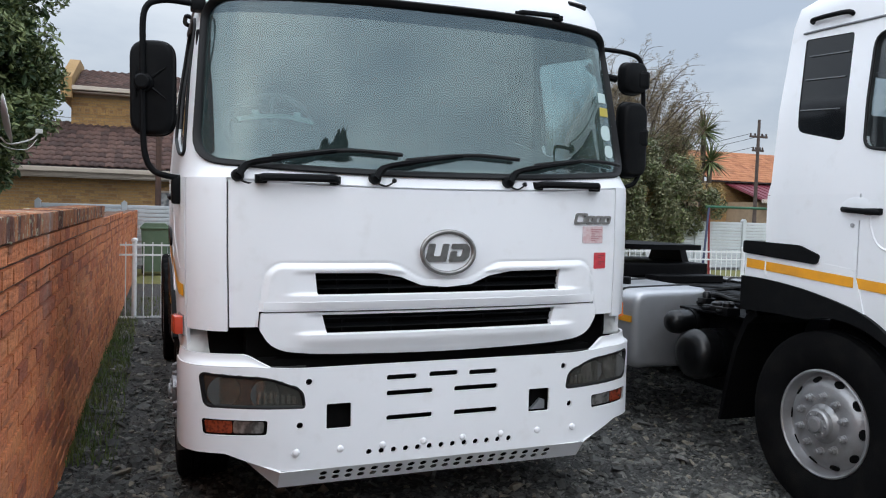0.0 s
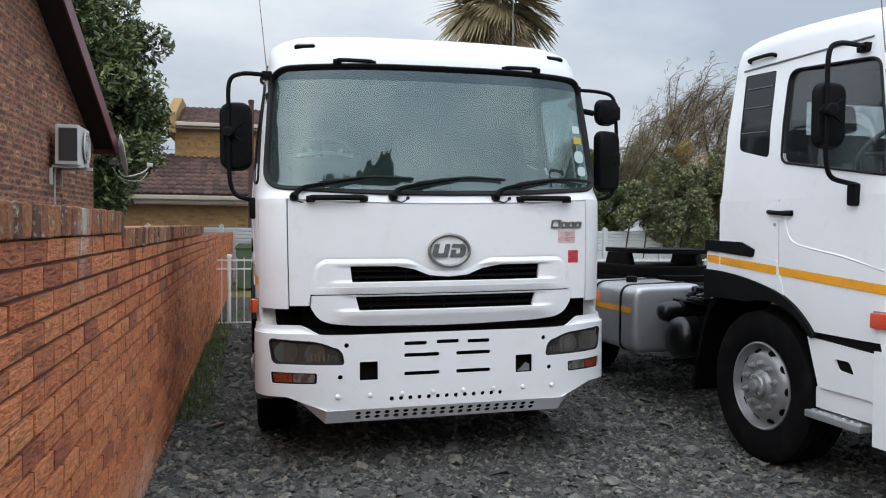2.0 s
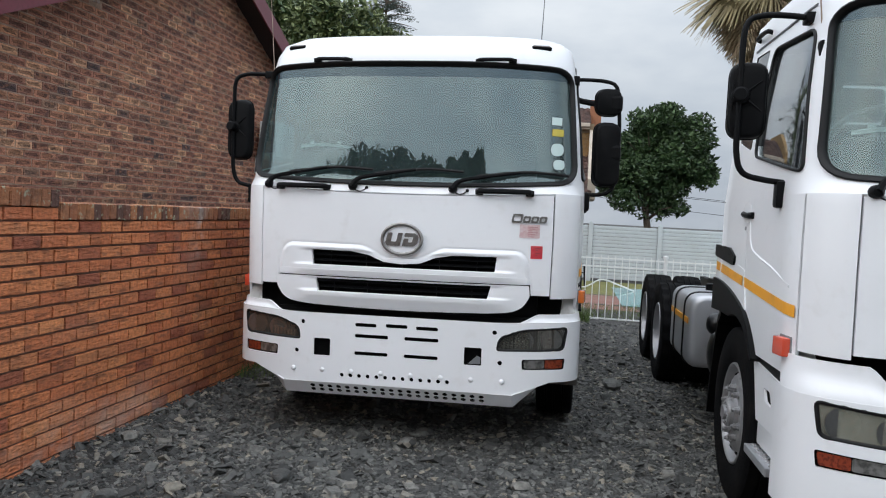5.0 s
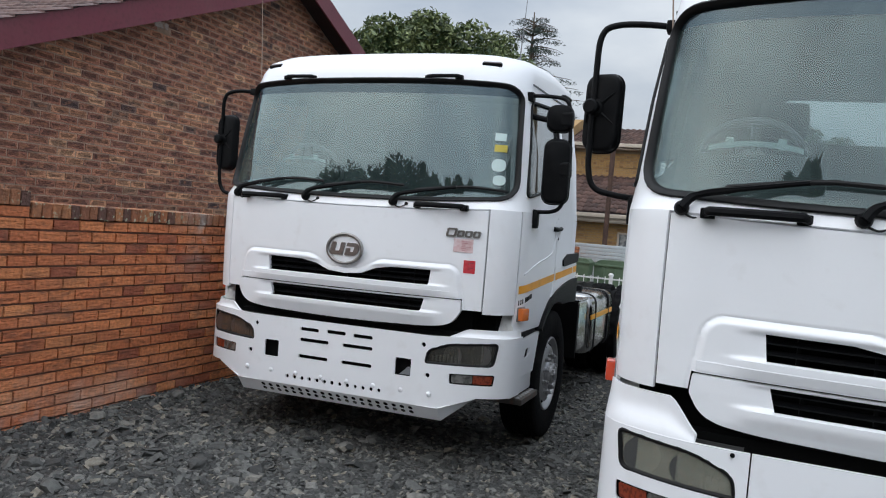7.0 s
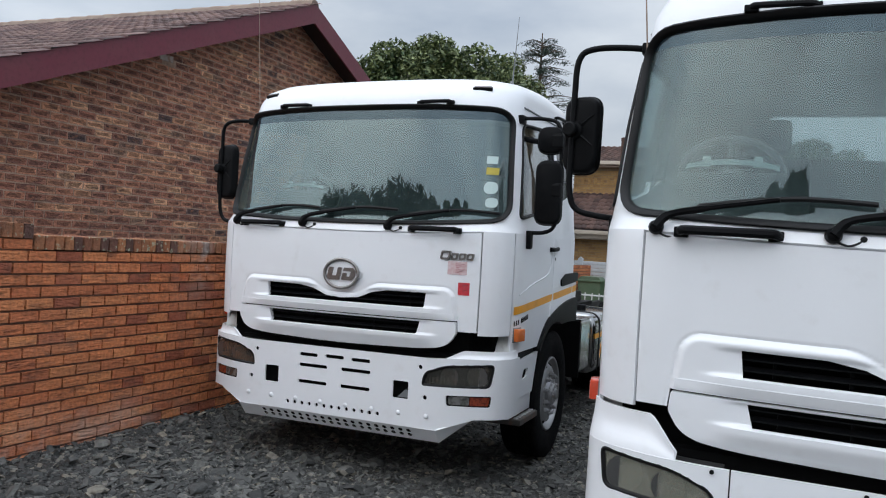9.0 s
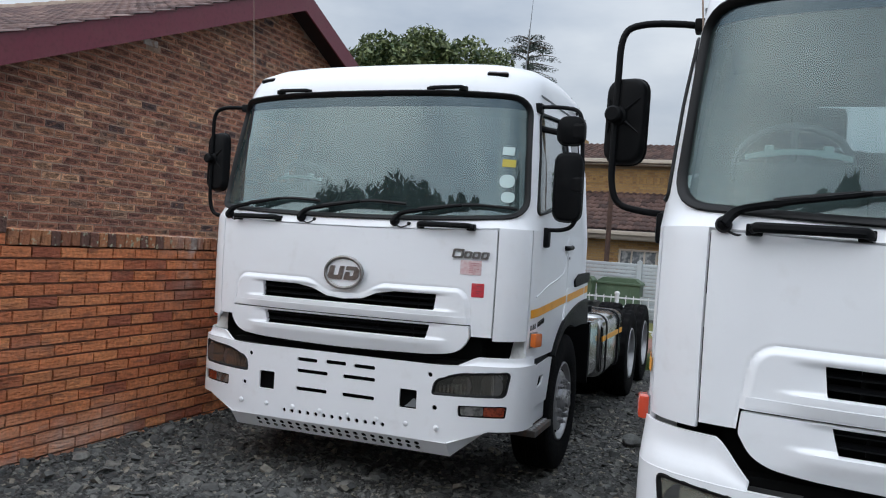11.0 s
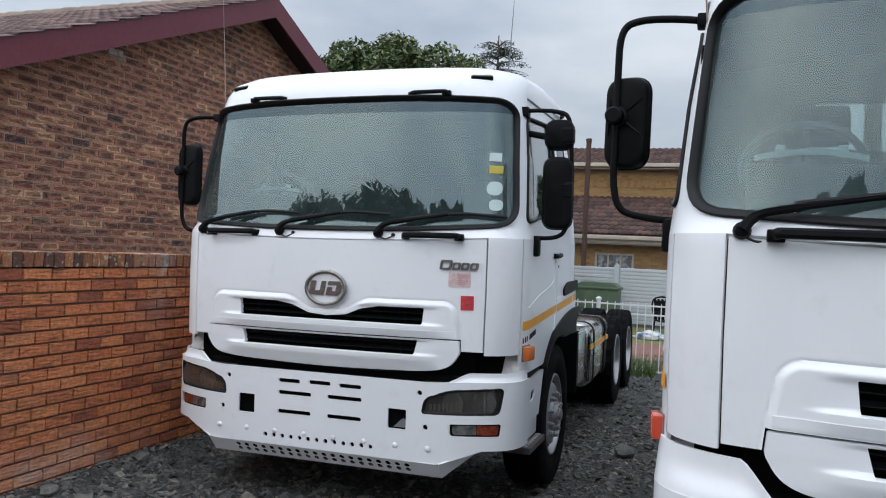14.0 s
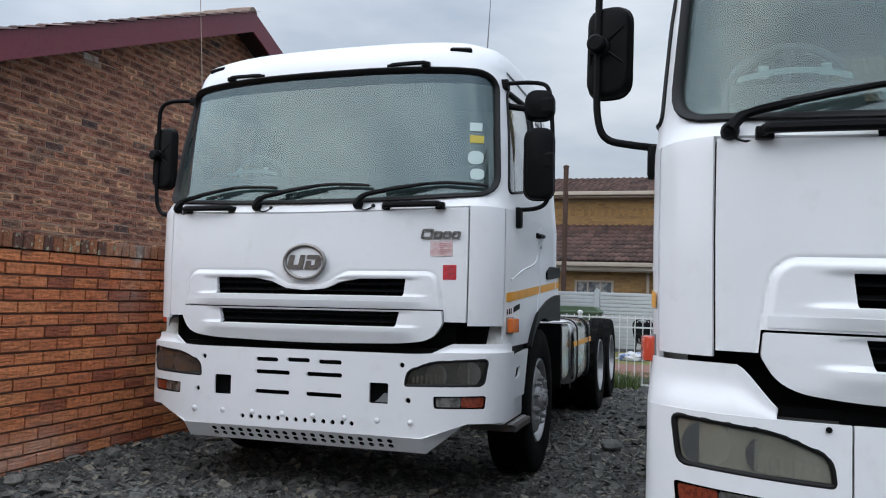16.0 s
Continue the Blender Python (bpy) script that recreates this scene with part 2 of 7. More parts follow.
WINDSCREEN = glass("dusty_windscreen_glass", (0.60, 0.70, 0.70), 0.045, (0.45, 0.60, 0.60), ior=1.84, sheen=(0.84, 0.95, 0.95), uneven=0.45)
WINDBAND = glass("tinted_sun_band", (0.30, 0.38, 0.43), 0.11, (0.20, 0.30, 0.36), ior=2.2, sheen=(0.34, 0.41, 0.43))
WINDSCREEN_B = glass("windscreen_glass", (0.78, 0.86, 0.85), 0.06, (0.48, 0.64, 0.64), ior=2.1, sheen=(0.38, 0.42, 0.42), uneven=0.8)
SIDEGLASS = glass("side_window_glass", (0.84, 0.88, 0.88), 0.02)
LENS = glass("weathered_lens", (0.80, 0.79, 0.75), 0.07, (0.32, 0.31, 0.28), 0.05)
LENS_B = glass("cloudy_lens", (0.78, 0.77, 0.70), 0.27, (0.48, 0.48, 0.41), 0.06)
MIRROR = material("mirror_glass", (0.9, 0.9, 0.9), 0.03, 1.0)

BRICKRED = [(0, (0.501, 0.149, 0.062)), (0.2, (0.597, 0.196, 0.08)), (0.42, (0.666, 0.238, 0.095)), (0.62, (0.543, 0.173, 0.07)), (0.8, (0.719, 0.279, 0.11)), (0.95, (0.366, 0.107, 0.055))]
BRICKMIX = [(0, (0.265, 0.12, 0.087)), (0.2, (0.442, 0.185, 0.123)), (0.4, (0.583, 0.265, 0.16)), (0.6, (0.336, 0.15, 0.109)), (0.78, (0.708, 0.354, 0.2)), (0.9, (0.814, 0.46, 0.271)), (0.98, (0.142, 0.0884, 0.0834))]
SP = ((16.0, (0.13, 0.055, 0.036), 0.6, 0.55, 0.70), (5.0, (0.20, 0.09, 0.055), 0.35, 0.5, 0.75), (2.0, (0.45, 0.33, 0.26), 0.25, 0.55, 0.8))
WB_I = ramp_material("orange_face_brick_joined", BRICKRED, 0.88, True, SP, 1.0, 38, stretch=(1, 0.4, 1.5))
WB_O = ramp_material("orange_face_brick", BRICKRED, 0.88, False, SP, 1.0, 38, stretch=(1, 0.4, 1.5))
SP2 = ((9.0, (0.055, 0.036, 0.036), 0.7, 0.52, 0.64), (24.0, (0.50, 0.27, 0.16), 0.5, 0.55, 0.68), (2.2, (0.36, 0.21, 0.13), 0.2, 0.55, 0.8))
BRICKMIX = [(p, tuple(v * 0.98 for v in c)) for p, c in BRICKMIX]
GB_I = ramp_material("mottled_brown_brick_joined", BRICKMIX, 0.9, True, SP2, 0.9, 60, stretch=(1, 0.5, 1.5))
GB_O = ramp_material("mottled_brown_brick", BRICKMIX, 0.9, False, SP2, 0.9, 60, stretch=(1, 0.5, 1.5))
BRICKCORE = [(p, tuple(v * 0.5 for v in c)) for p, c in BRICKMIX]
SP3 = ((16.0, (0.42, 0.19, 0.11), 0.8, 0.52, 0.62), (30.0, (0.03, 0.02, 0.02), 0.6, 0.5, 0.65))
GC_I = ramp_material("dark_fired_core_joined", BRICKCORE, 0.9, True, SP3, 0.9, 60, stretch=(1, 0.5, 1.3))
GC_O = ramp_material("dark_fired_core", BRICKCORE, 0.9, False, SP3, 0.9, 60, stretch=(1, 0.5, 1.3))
COPE_M = ramp_material("lichened_coping_brick", [(0.0, (0.34, 0.125, 0.062)), (0.35, (0.44, 0.19, 0.085)), (0.7, (0.23, 0.09, 0.055)), (0.92, (0.13, 0.065, 0.05))], 0.9, False,
                       ((26.0, (0.46, 0.47, 0.33), 0.9, 0.58, 0.66), (6.0, (0.10, 0.06, 0.05), 0.6, 0.5, 0.75)), 0.8, 60)
MORTAR = material("wall_mortar", (0.19, 0.105, 0.07), 0.95, spots=((8.0, (0.09, 0.06, 0.05), 0.7, 0.4, 0.7),), bump=0.5, bump_scale=120)
MORTAR2 = material("gable_mortar", (0.50, 0.35, 0.26), 0.95, spots=((8.0, (0.13, 0.09, 0.07), 0.7, 0.4, 0.7),), bump=0.5, bump_scale=120)
LIME = material("lime_stain", (0.62, 0.58, 0.55), 0.9, spots=((12.0, (0.40, 0.25, 0.18), 0.9, 0.4, 0.65),))
for brick_m in (WB_I, WB_O, COPE_M):
    stain(brick_m, 4.42, 0.10, 1.62, 1.05, (0.66, 0.60, 0.56), 1.0, 9.0)
    stain(brick_m, 4.3, 0.35, 1.40, 0.80, (0.58, 0.45, 0.38), 0.5, 4.0)
    stain(brick_m, 3.0, 1.5, -0.05, 0.42, (0.62, 0.50, 0.43), 0.9, 4.0)
    stain(brick_m, 1.75, 0.16, 1.6, 1.30, (0.66, 0.62, 0.58), 0.8, 9.0)
MAROON = material("maroon_fascia_paint", (0.165, 0.026, 0.043), 0.45, spots=((3.0, (0.17, 0.045, 0.052), 0.6, 0.45, 0.75), (25.0, (0.08, 0.015, 0.02), 0.5, 0.5, 0.75)))
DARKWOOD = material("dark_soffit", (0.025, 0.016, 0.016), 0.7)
TILE_I = ramp_material("brown_roof_tile_joined", [(0.0, (0.075, 0.040, 0.038)), (0.5, (0.128, 0.070, 0.062)), (0.9, (0.21, 0.125, 0.108))], 0.62, True, ((5.0, (0.05, 0.035, 0.03), 0.6, 0.5, 0.75),), 0.4, 60)
TILE_O = ramp_material("brown_roof_tile", [(0.0, (0.075, 0.040, 0.038)), (0.5, (0.128, 0.070, 0.062)), (0.9, (0.21, 0.125, 0.108))], 0.62, False, ((5.0, (0.05, 0.035, 0.03), 0.6, 0.5, 0.75),), 0.4, 60)
TILE_FAR = ramp_material("far_roof_tile", [(0.0, (0.042, 0.022, 0.018)), (0.5, (0.075, 0.038, 0.030)), (0.9, (0.115, 0.062, 0.048))], 0.75, True, ((5.0, (0.05, 0.035, 0.03), 0.6, 0.5, 0.75),), 0.4, 60)
RIDGE_M = material("pale_ridge_mortar", (0.30, 0.23, 0.18), 0.9, spots=((6.0, (0.18, 0.12, 0.1), 0.7, 0.4, 0.7),))
YBRICK = ramp_material("yellow_face_brick", [(0.0, (0.33, 0.19, 0.07)), (0.4, (0.43, 0.26, 0.10)), (0.7, (0.37, 0.215, 0.085)), (0.95, (0.27, 0.15, 0.065))], 0.9, True, ((1.2, (0.28, 0.17, 0.08), 0.5, 0.45, 0.75),), 0.3, 60)
YPARAPET = material("yellow_brick_parapet", (0.38, 0.235, 0.095), 0.9, spots=((9.0, (0.27, 0.16, 0.07), 0.7, 0.45, 0.7), (2.0, (0.44, 0.29, 0.13), 0.5, 0.45, 0.7)), bump=0.4, bump_scale=20)
YMORTAR = material("pale_mortar", (0.30, 0.22, 0.14), 0.95, spots=((3.0, (0.2, 0.15, 0.1), 0.6, 0.4, 0.7),))
CREAM = material("cream_gutter_paint", (0.50, 0.43, 0.35), 0.5, spots=((2.0, (0.38, 0.30, 0.23), 0.6, 0.45, 0.75),))
TERRA = ramp_material("terracotta_tile", [(0.0, (0.36, 0.15, 0.07)), (0.6, (0.45, 0.20, 0.10)), (0.9, (0.30, 0.12, 0.06))], 0.8, True)
FENCE = material("grey_white_fence_paint", (0.50, 0.53, 0.55), 0.7, spots=((1.5, (0.42, 0.44, 0.45), 0.6, 0.4, 0.7), (14.0, (0.36, 0.36, 0.34), 0.4, 0.55, 0.75)), bump=0.2)
PICKET = material("white_metal_paint", (0.72, 0.73, 0.72), 0.45, spots=((20.0, (0.55, 0.52, 0.48), 0.5, 0.5, 0.75),))
RUSTPOLE = material("rusty_brown_pole", (0.095, 0.05, 0.035), 0.8, spots=((9.0, (0.05, 0.03, 0.025), 0.7, 0.4, 0.7),), bump=0.3)
BINGREEN = material("green_bin_plastic", (0.075, 0.12, 0.07), 0.55, spots=((4.0, (0.12, 0.165, 0.11), 0.6, 0.45, 0.75),))
ACWHITE = material("offwhite_enamel", (0.66, 0.66, 0.63), 0.45, spots=((6.0, (0.5, 0.48, 0.44), 0.5, 0.5, 0.8),))
GRASS_M = material("lawn_blades", (0.07, 0.115, 0.025), 0.8, spots=((2.0, (0.15, 0.15, 0.045), 0.8, 0.4, 0.7),), rnd=0.35, island=True)
LAWN = material("lawn_soil", (0.15, 0.155, 0.045), 0.95, spots=((1.1, (0.24, 0.215, 0.06), 0.8, 0.4, 0.7), (16.0, (0.07, 0.07, 0.03), 0.6, 0.45, 0.7)), bump=0.6, bump_scale=40)
PAVING = material("red_brown_paving", (0.20, 0.095, 0.075), 0.85, spots=((3.0, (0.28, 0.16, 0.13), 0.7, 0.4, 0.7),), bump=0.2)
WATER = material("pool_water", (0.10, 0.30, 0.30), 0.06)
STONE_M = ramp_material("crushed_slate", [(0.0, (0.026, 0.027, 0.026)), (0.3, (0.056, 0.057, 0.054)), (0.6, (0.098, 0.099, 0.092)), (0.85, (0.165, 0.163, 0.15)), (0.97, (0.235, 0.21, 0.165))], 0.75, True, ((25.0, (0.06, 0.06, 0.058), 0.6, 0.45, 0.7),), 0.3, 90)
SOIL = material("gravel_bed", (0.042, 0.041, 0.039), 0.95, spots=((30.0, (0.13, 0.13, 0.125), 0.8, 0.5, 0.62), (2.0, (0.10, 0.085, 0.065), 0.6, 0.5, 0.75), (70.0, (0.03, 0.03, 0.03), 0.8, 0.5, 0.65)), bump=1.0, bump_scale=55)
BARK = material("tree_bark", (0.10, 0.075, 0.055), 0.9, spots=((12.0, (0.05, 0.04, 0.03), 0.7, 0.4, 0.7),), bump=0.6, bump_scale=30)


def leaf_material(name, a, b, rough=0.55):
    return ramp_material(name, [(0.0, a), (0.5, tuple((u + v) / 2 for u, v in zip(a, b))), (1.0, b)], rough, True, (), 0.0, 60, 0.15)


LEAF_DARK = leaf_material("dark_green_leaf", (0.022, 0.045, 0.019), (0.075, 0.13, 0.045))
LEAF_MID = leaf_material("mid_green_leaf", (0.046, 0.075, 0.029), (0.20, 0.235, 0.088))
LEAF_GREY = leaf_material("grey_green_creeper_leaf", (0.055, 0.062, 0.028), (0.25, 0.25, 0.14))
LEAF_TAN = leaf_material("tan_feathery_leaf", (0.16, 0.12, 0.065), (0.30, 0.235, 0.14))
LEAF_RUST = leaf_material("ochre_feathery_leaf", (0.19, 0.125, 0.045), (0.44, 0.32, 0.12))
LEAF_CONIFER = leaf_material("blue_green_needle", (0.012, 0.026, 0.02), (0.045, 0.07, 0.05))
FROND_GREEN = leaf_material("palm_frond_green", (0.14, 0.115, 0.055), (0.33, 0.265, 0.14))
FROND_DRY = leaf_material("dry_palm_frond", (0.20, 0.14, 0.085), (0.46, 0.35, 0.22))


# ---- mesh helpers ----
def mesh_of(name, verts, faces, mat, smooth=False):
    me = bpy.data.meshes.new(name)
    me.from_pydata([tuple(v) for v in verts], [], [tuple(f) for f in faces])
    me.materials.append(mat)
    if smooth:
        me.polygons.foreach_set("use_smooth", [True] * len(me.polygons))
    me.update()
    return me


def thing(name, m, label, category, group="", kind=""):
    ob = new(name)
    ob.empty_display_size = 0.1
    ob.matrix_world = m
    return tagged(ob, label, category, group, kind)


def part(name, bm, mat, parent=None, label="", smooth=None):
    """Links a bmesh (or a mesh) as one mesh object under a thing or a part. smooth: the angle, in degrees, past which edges stay sharp."""
    if isinstance(bm, bmesh.types.BMesh):
        bmesh.ops.recalc_face_normals(bm, faces=bm.faces)
        me = bpy.data.meshes.new(name)
        if smooth:
            for f in bm.faces:
                f.smooth = True
            for e in bm.edges:
                e.smooth = len(e.link_faces) == 2 and e.calc_face_angle(0) < radians(smooth)
        bm.to_mesh(me)
        bm.free()
        me.materials.append(mat)
    else:
        me = bm
    ob = new(name, me)
    if parent is not None:
        ob.parent = parent
    if label:
        ob["label"] = label
    return ob


def B():
    return bmesh.new()


def box(bm, x0, x1, y0, y1, z0, z1, bevel=0.0, m=None, seg=2):
    r = bmesh.ops.create_cube(bm, size=1.0)
    vs = r["verts"]
    for v in vs:
        v.co = Vector((x0 + (v.co.x + 0.5) * (x1 - x0), y0 + (v.co.y + 0.5) * (y1 - y0), z0 + (v.co.z + 0.5) * (z1 - z0)))
    if bevel:
        es = list({e for v in vs for e in v.link_edges})
        r2 = bmesh.ops.bevel(bm, geom=es, offset=bevel, segments=seg, profile=0.6, affect="EDGES")
        vs = list({v for f in r2["faces"] for v in f.verts} | {v for v in vs if v.is_valid})
    if m is not None:
        bmesh.ops.transform(bm, matrix=m, verts=vs)
    return bm


def lathe(bm, profile, n=32, axis="x", m=None, closed=False):
    """Turns a profile of (radius, along) about an axis."""
    rows = []
    for r, a in profile:
        row = []
        for i in range(n):
            t = 2 * math.pi * i / n
            c, s = r * math.cos(t), r * math.sin(t)
            co = {"x": (a, c, s), "y": (c, a, s), "z": (c, s, a)}[axis]
            row.append(bm.verts.new(co))
        rows.append(row)
    if closed:
        rows.append(rows[0])
    for p, q in zip(rows, rows[1:]):
        for i in range(n):
            bm.faces.new((p[i], p[(i + 1) % n], q[(i + 1) % n], q[i]))
    if not closed:
        for row in (rows[0], rows[-1]):
            if (row[0].co - row[n // 2].co).length > 1e-5:
                bm.faces.new(row)
    if m is not None:
        bmesh.ops.transform(bm, matrix=m, verts=list({v for row in rows for v in row}))
    return bm


def smooth_path(pts, n=6, closed=False):
    """Catmull-Rom through the points."""
    pts = [Vector(p) for p in pts]
    k = len(pts)
    out = []
    for i in range(k if closed else k - 1):
        if closed:
            a, b, c, d = pts[(i - 1) % k], pts[i], pts[(i + 1) % k], pts[(i + 2) % k]
        else:
            a, b, c, d = pts[max(i - 1, 0)], pts[i], pts[i + 1], pts[min(i + 2, k - 1)]
        for j in range(n):
            t = j / n
            out.append(0.5 * ((2 * b) + (c - a) * t + (2 * a - 5 * b + 4 * c - d) * t * t + (3 * b - a - 3 * c + d) * t ** 3))
    if not closed:
        out.append(pts[-1])
    return out


def tube(bm, pts, radius, sides=8, closed=False, flat=1.0, up=None):
    """A pipe along points; radius may be one number or one for each point. flat squeezes it."""
    pts = [Vector(p) for p in pts]
    k = len(pts)
    rads = radius if isinstance(radius, (list, tuple)) else [radius] * k
    rows, ref = [], None
    for i, p in enumerate(pts):
        a, b = (pts[i - 1], pts[(i + 1) % k]) if closed else (pts[max(i - 1, 0)], pts[min(i + 1, k - 1)])
        d = (b - a).normalized()
        if up is not None:
            ref = Vector(up)
        elif ref is None:
            ref = Vector((0, 0, 1)) if abs(d.z) < 0.9 else Vector((1, 0, 0))
        u = (ref - d * ref.dot(d)).normalized()
        w = d.cross(u)
        ref = u
        rows.append([bm.verts.new(p + (u * math.cos(2 * math.pi * j / sides + 0.4) * rads[i] + w * math.sin(2 * math.pi * j / sides + 0.4) * rads[i] * flat)) for j in range(sides)])
    if closed:
        rows.append(rows[0])
    for p, q in zip(rows, rows[1:]):
        for j in range(sides):
            bm.faces.new((p[j], p[(j + 1) % sides], q[(j + 1) % sides], q[j]))
    if not closed:
        bm.faces.new(rows[0])
        bm.faces.new(rows[-1])
    return bm


def prism(bm, outline, axis, a, b):
    """Extrudes a 2D outline along an axis from a to b. Outline coordinates: x: (y, z); y: (x, z); z: (x, y)."""
    def co(p, t):
        return {"x": (t, p[0], p[1]), "y": (p[0], t, p[1]), "z": (p[0], p[1], t)}[axis]
    u = [bm.verts.new(co(p, a)) for p in outline]
    w = [bm.verts.new(co(p, b)) for p in outline]
    k = len(outline)
    for i in range(k):
        bm.faces.new((u[i], u[(i + 1) % k], w[(i + 1) % k], w[i]))
    bm.faces.new(u)
    bm.faces.new(w)
    return bm


def rounded(points, r, n=4):
    """A 2D outline with its corners rounded; r is one radius or one for each corner."""
    k = len(points)
    rs = r if isinstance(r, (list, tuple)) else [r] * k
    out = []
    for i in range(k):
        p, a, b = Vector(points[i]), Vector(points[i - 1]), Vector(points[(i + 1) % k])
        ra = min(rs[i], 0.49 * (a - p).length, 0.49 * (b - p).length)
        s, e = p + (a - p).normalized() * ra, p + (b - p).normalized() * ra
        for j in range(n + 1):
            t = j / n
            q = s * (1 - t) ** 2 + p * 2 * t * (1 - t) + e * t * t
            out.append((q.x, q.y))
    return out


def rect(x0, x1, z0, z1, r=0.0, n=4):
    pts = [(x0, z0), (x1, z0), (x1, z1), (x0, z1)]
    return rounded(pts, r, n) if r else pts


def carve(body, cutter, operation="DIFFERENCE"):
    """The body bmesh minus (or within) the cutter bmesh, as a new bmesh."""
    made = []
    for bm in (body, cutter):
        bmesh.ops.recalc_face_normals(bm, faces=bm.faces)
        me = bpy.data.meshes.new("tmp")
        bm.to_mesh(me)
        bm.free()
        made.append(new("tmp", me))
    mod = made[0].modifiers.new("cut", "BOOLEAN")
    mod.object, mod.operation, mod.solver = made[1], operation, "EXACT"
    dg = bpy.context.evaluated_depsgraph_get()
    out = bpy.data.meshes.new_from_object(made[0].evaluated_get(dg))
    bm = B()
    bm.from_mesh(out)
    for ob in made:
        me = ob.data
        bpy.data.objects.remove(ob)
        bpy.data.meshes.remove(me)
    bpy.data.meshes.remove(out)
    return bm


def joined(name, verts, faces, places, mat, parent=None, label="", kind="stuff", smooth=False):
    """One mesh of many copies of a small form: places is an array of 3 x 4 matrices."""
    verts, places = np.asarray(verts, float), np.asarray(places, float)
    k, c = len(verts), len(places)
    v = np.einsum("nij,kj->nki", places[:, :, :3], verts) + places[:, None, :, 3]
    me = bpy.data.meshes.new(name)
    sizes = np.array([len(f) for f in faces])
    flat = np.concatenate([np.asarray(f) for f in faces])
    loops = (flat[None, :] + (np.arange(c) * k)[:, None]).ravel()
    tot = np.tile(sizes, c)
    me.vertices.add(k * c)
    me.vertices.foreach_set("co", v.ravel())
    me.loops.add(len(loops))
    me.loops.foreach_set("vertex_index", loops)
    me.polygons.add(len(tot))
    me.polygons.foreach_set("loop_start", np.concatenate([[0], np.cumsum(tot)[:-1]]))
    me.polygons.foreach_set("loop_total", tot)
    me.polygons.foreach_set("use_smooth", np.full(len(tot), smooth))
    me.materials.append(mat)
    me.update(calc_edges=True)
    me.validate()
    ob = part(name, me, mat, parent, label)
    if kind:
        ob["kind"] = kind
    return ob


def turns(rng, n, tilt=math.pi):
    """n random turns: a tilt of up to that much from upright, and any heading."""
    a, b, c = rng.uniform(0, 2 * math.pi, n), rng.uniform(-tilt, tilt, n), rng.uniform(0, 2 * math.pi, n)
    ca, sa, cb, sb, cc, sc = np.cos(a), np.sin(a), np.cos(b), np.sin(b), np.cos(c), np.sin(c)
    m = np.zeros((n, 3, 3))
    m[:, 0, 0], m[:, 0, 1], m[:, 0, 2] = ca * cc - sa * cb * sc, -ca * sc - sa * cb * cc, sa * sb
    m[:, 1, 0], m[:, 1, 1], m[:, 1, 2] = sa * cc + ca * cb * sc, -sa * sc + ca * cb * cc, -ca * sb
    m[:, 2, 0], m[:, 2, 1], m[:, 2, 2] = sb * sc, sb * cc, cb
    return m


def placed(rot, scale, pos):
    scale = np.asarray(scale, float)
    if scale.ndim == 1:
        scale = np.repeat(scale[:, None], 3, 1)
    out = np.zeros((len(pos), 3, 4))
    out[:, :, :3] = rot * scale[:, None, :]
    out[:, :, 3] = pos
    return out


# ---- ground ----
def ground_height(x, y):
    n = noise.noise(Vector((x * 0.9, y * 0.9, 0.3))) * 0.022 + noise.noise(Vector((x * 2.7, y * 2.7, 4.1))) * 0.01
    near = max(0.0, 1 - max(abs(x - 2.5) - 7, 0) / 3) * max(0.0, 1 - max(abs(y - 4) - 9, 0) / 3)
    heap = 0.055 * math.exp(-((x + 0.5) / 0.22) ** 2) if 0 < y < 9 else 0.0
    return -0.025 + n * near + heap * near


def build_ground():
    bm = B()
    xs = [-400, -120, -40, -15] + [-8 + i * 0.2 for i in range(96)] + [15, 30, 80, 400]
    ys = [-400, -120, -40, -15] + [-8 + i * 0.2 for i in range(112)] + [18, 30, 80, 400]
    grid = [[bm.verts.new((x, y, ground_height(x, y) - (0.03 if abs(x) > 14 or abs(y) > 16 else 0))) for x in xs] for y in ys]
    for a, b in zip(grid, grid[1:]):
        for i in range(len(xs) - 1):
            bm.faces.new((a[i], a[i + 1], b[i + 1], b[i]))
    tagged(part("ground", bm, SOIL, smooth=60), "dark grey gravel yard ground", "ground", kind="structure")
    bm = B()
    box(bm, -0.7, 30, 11.55, 20.4, -0.3, -0.045)
    tagged(part("lawn", bm, LAWN), "yellowing lawn behind the picket fence", "lawn", kind="structure")
    bm = B()
    box(bm, 0.6, 12, 13.4, 16.2, -0.3, -0.03)
    tagged(part("paving", bm, PAVING), "red-brown paved strip round the pool", "paving", kind="structure")
    bm = B()
    box(bm, 3.6, 9, 14.2, 18.4, -0.3, -0.02)
    tagged(part("water", bm, WATER), "pale blue-green water of a garden pool", "pool", kind="structure")


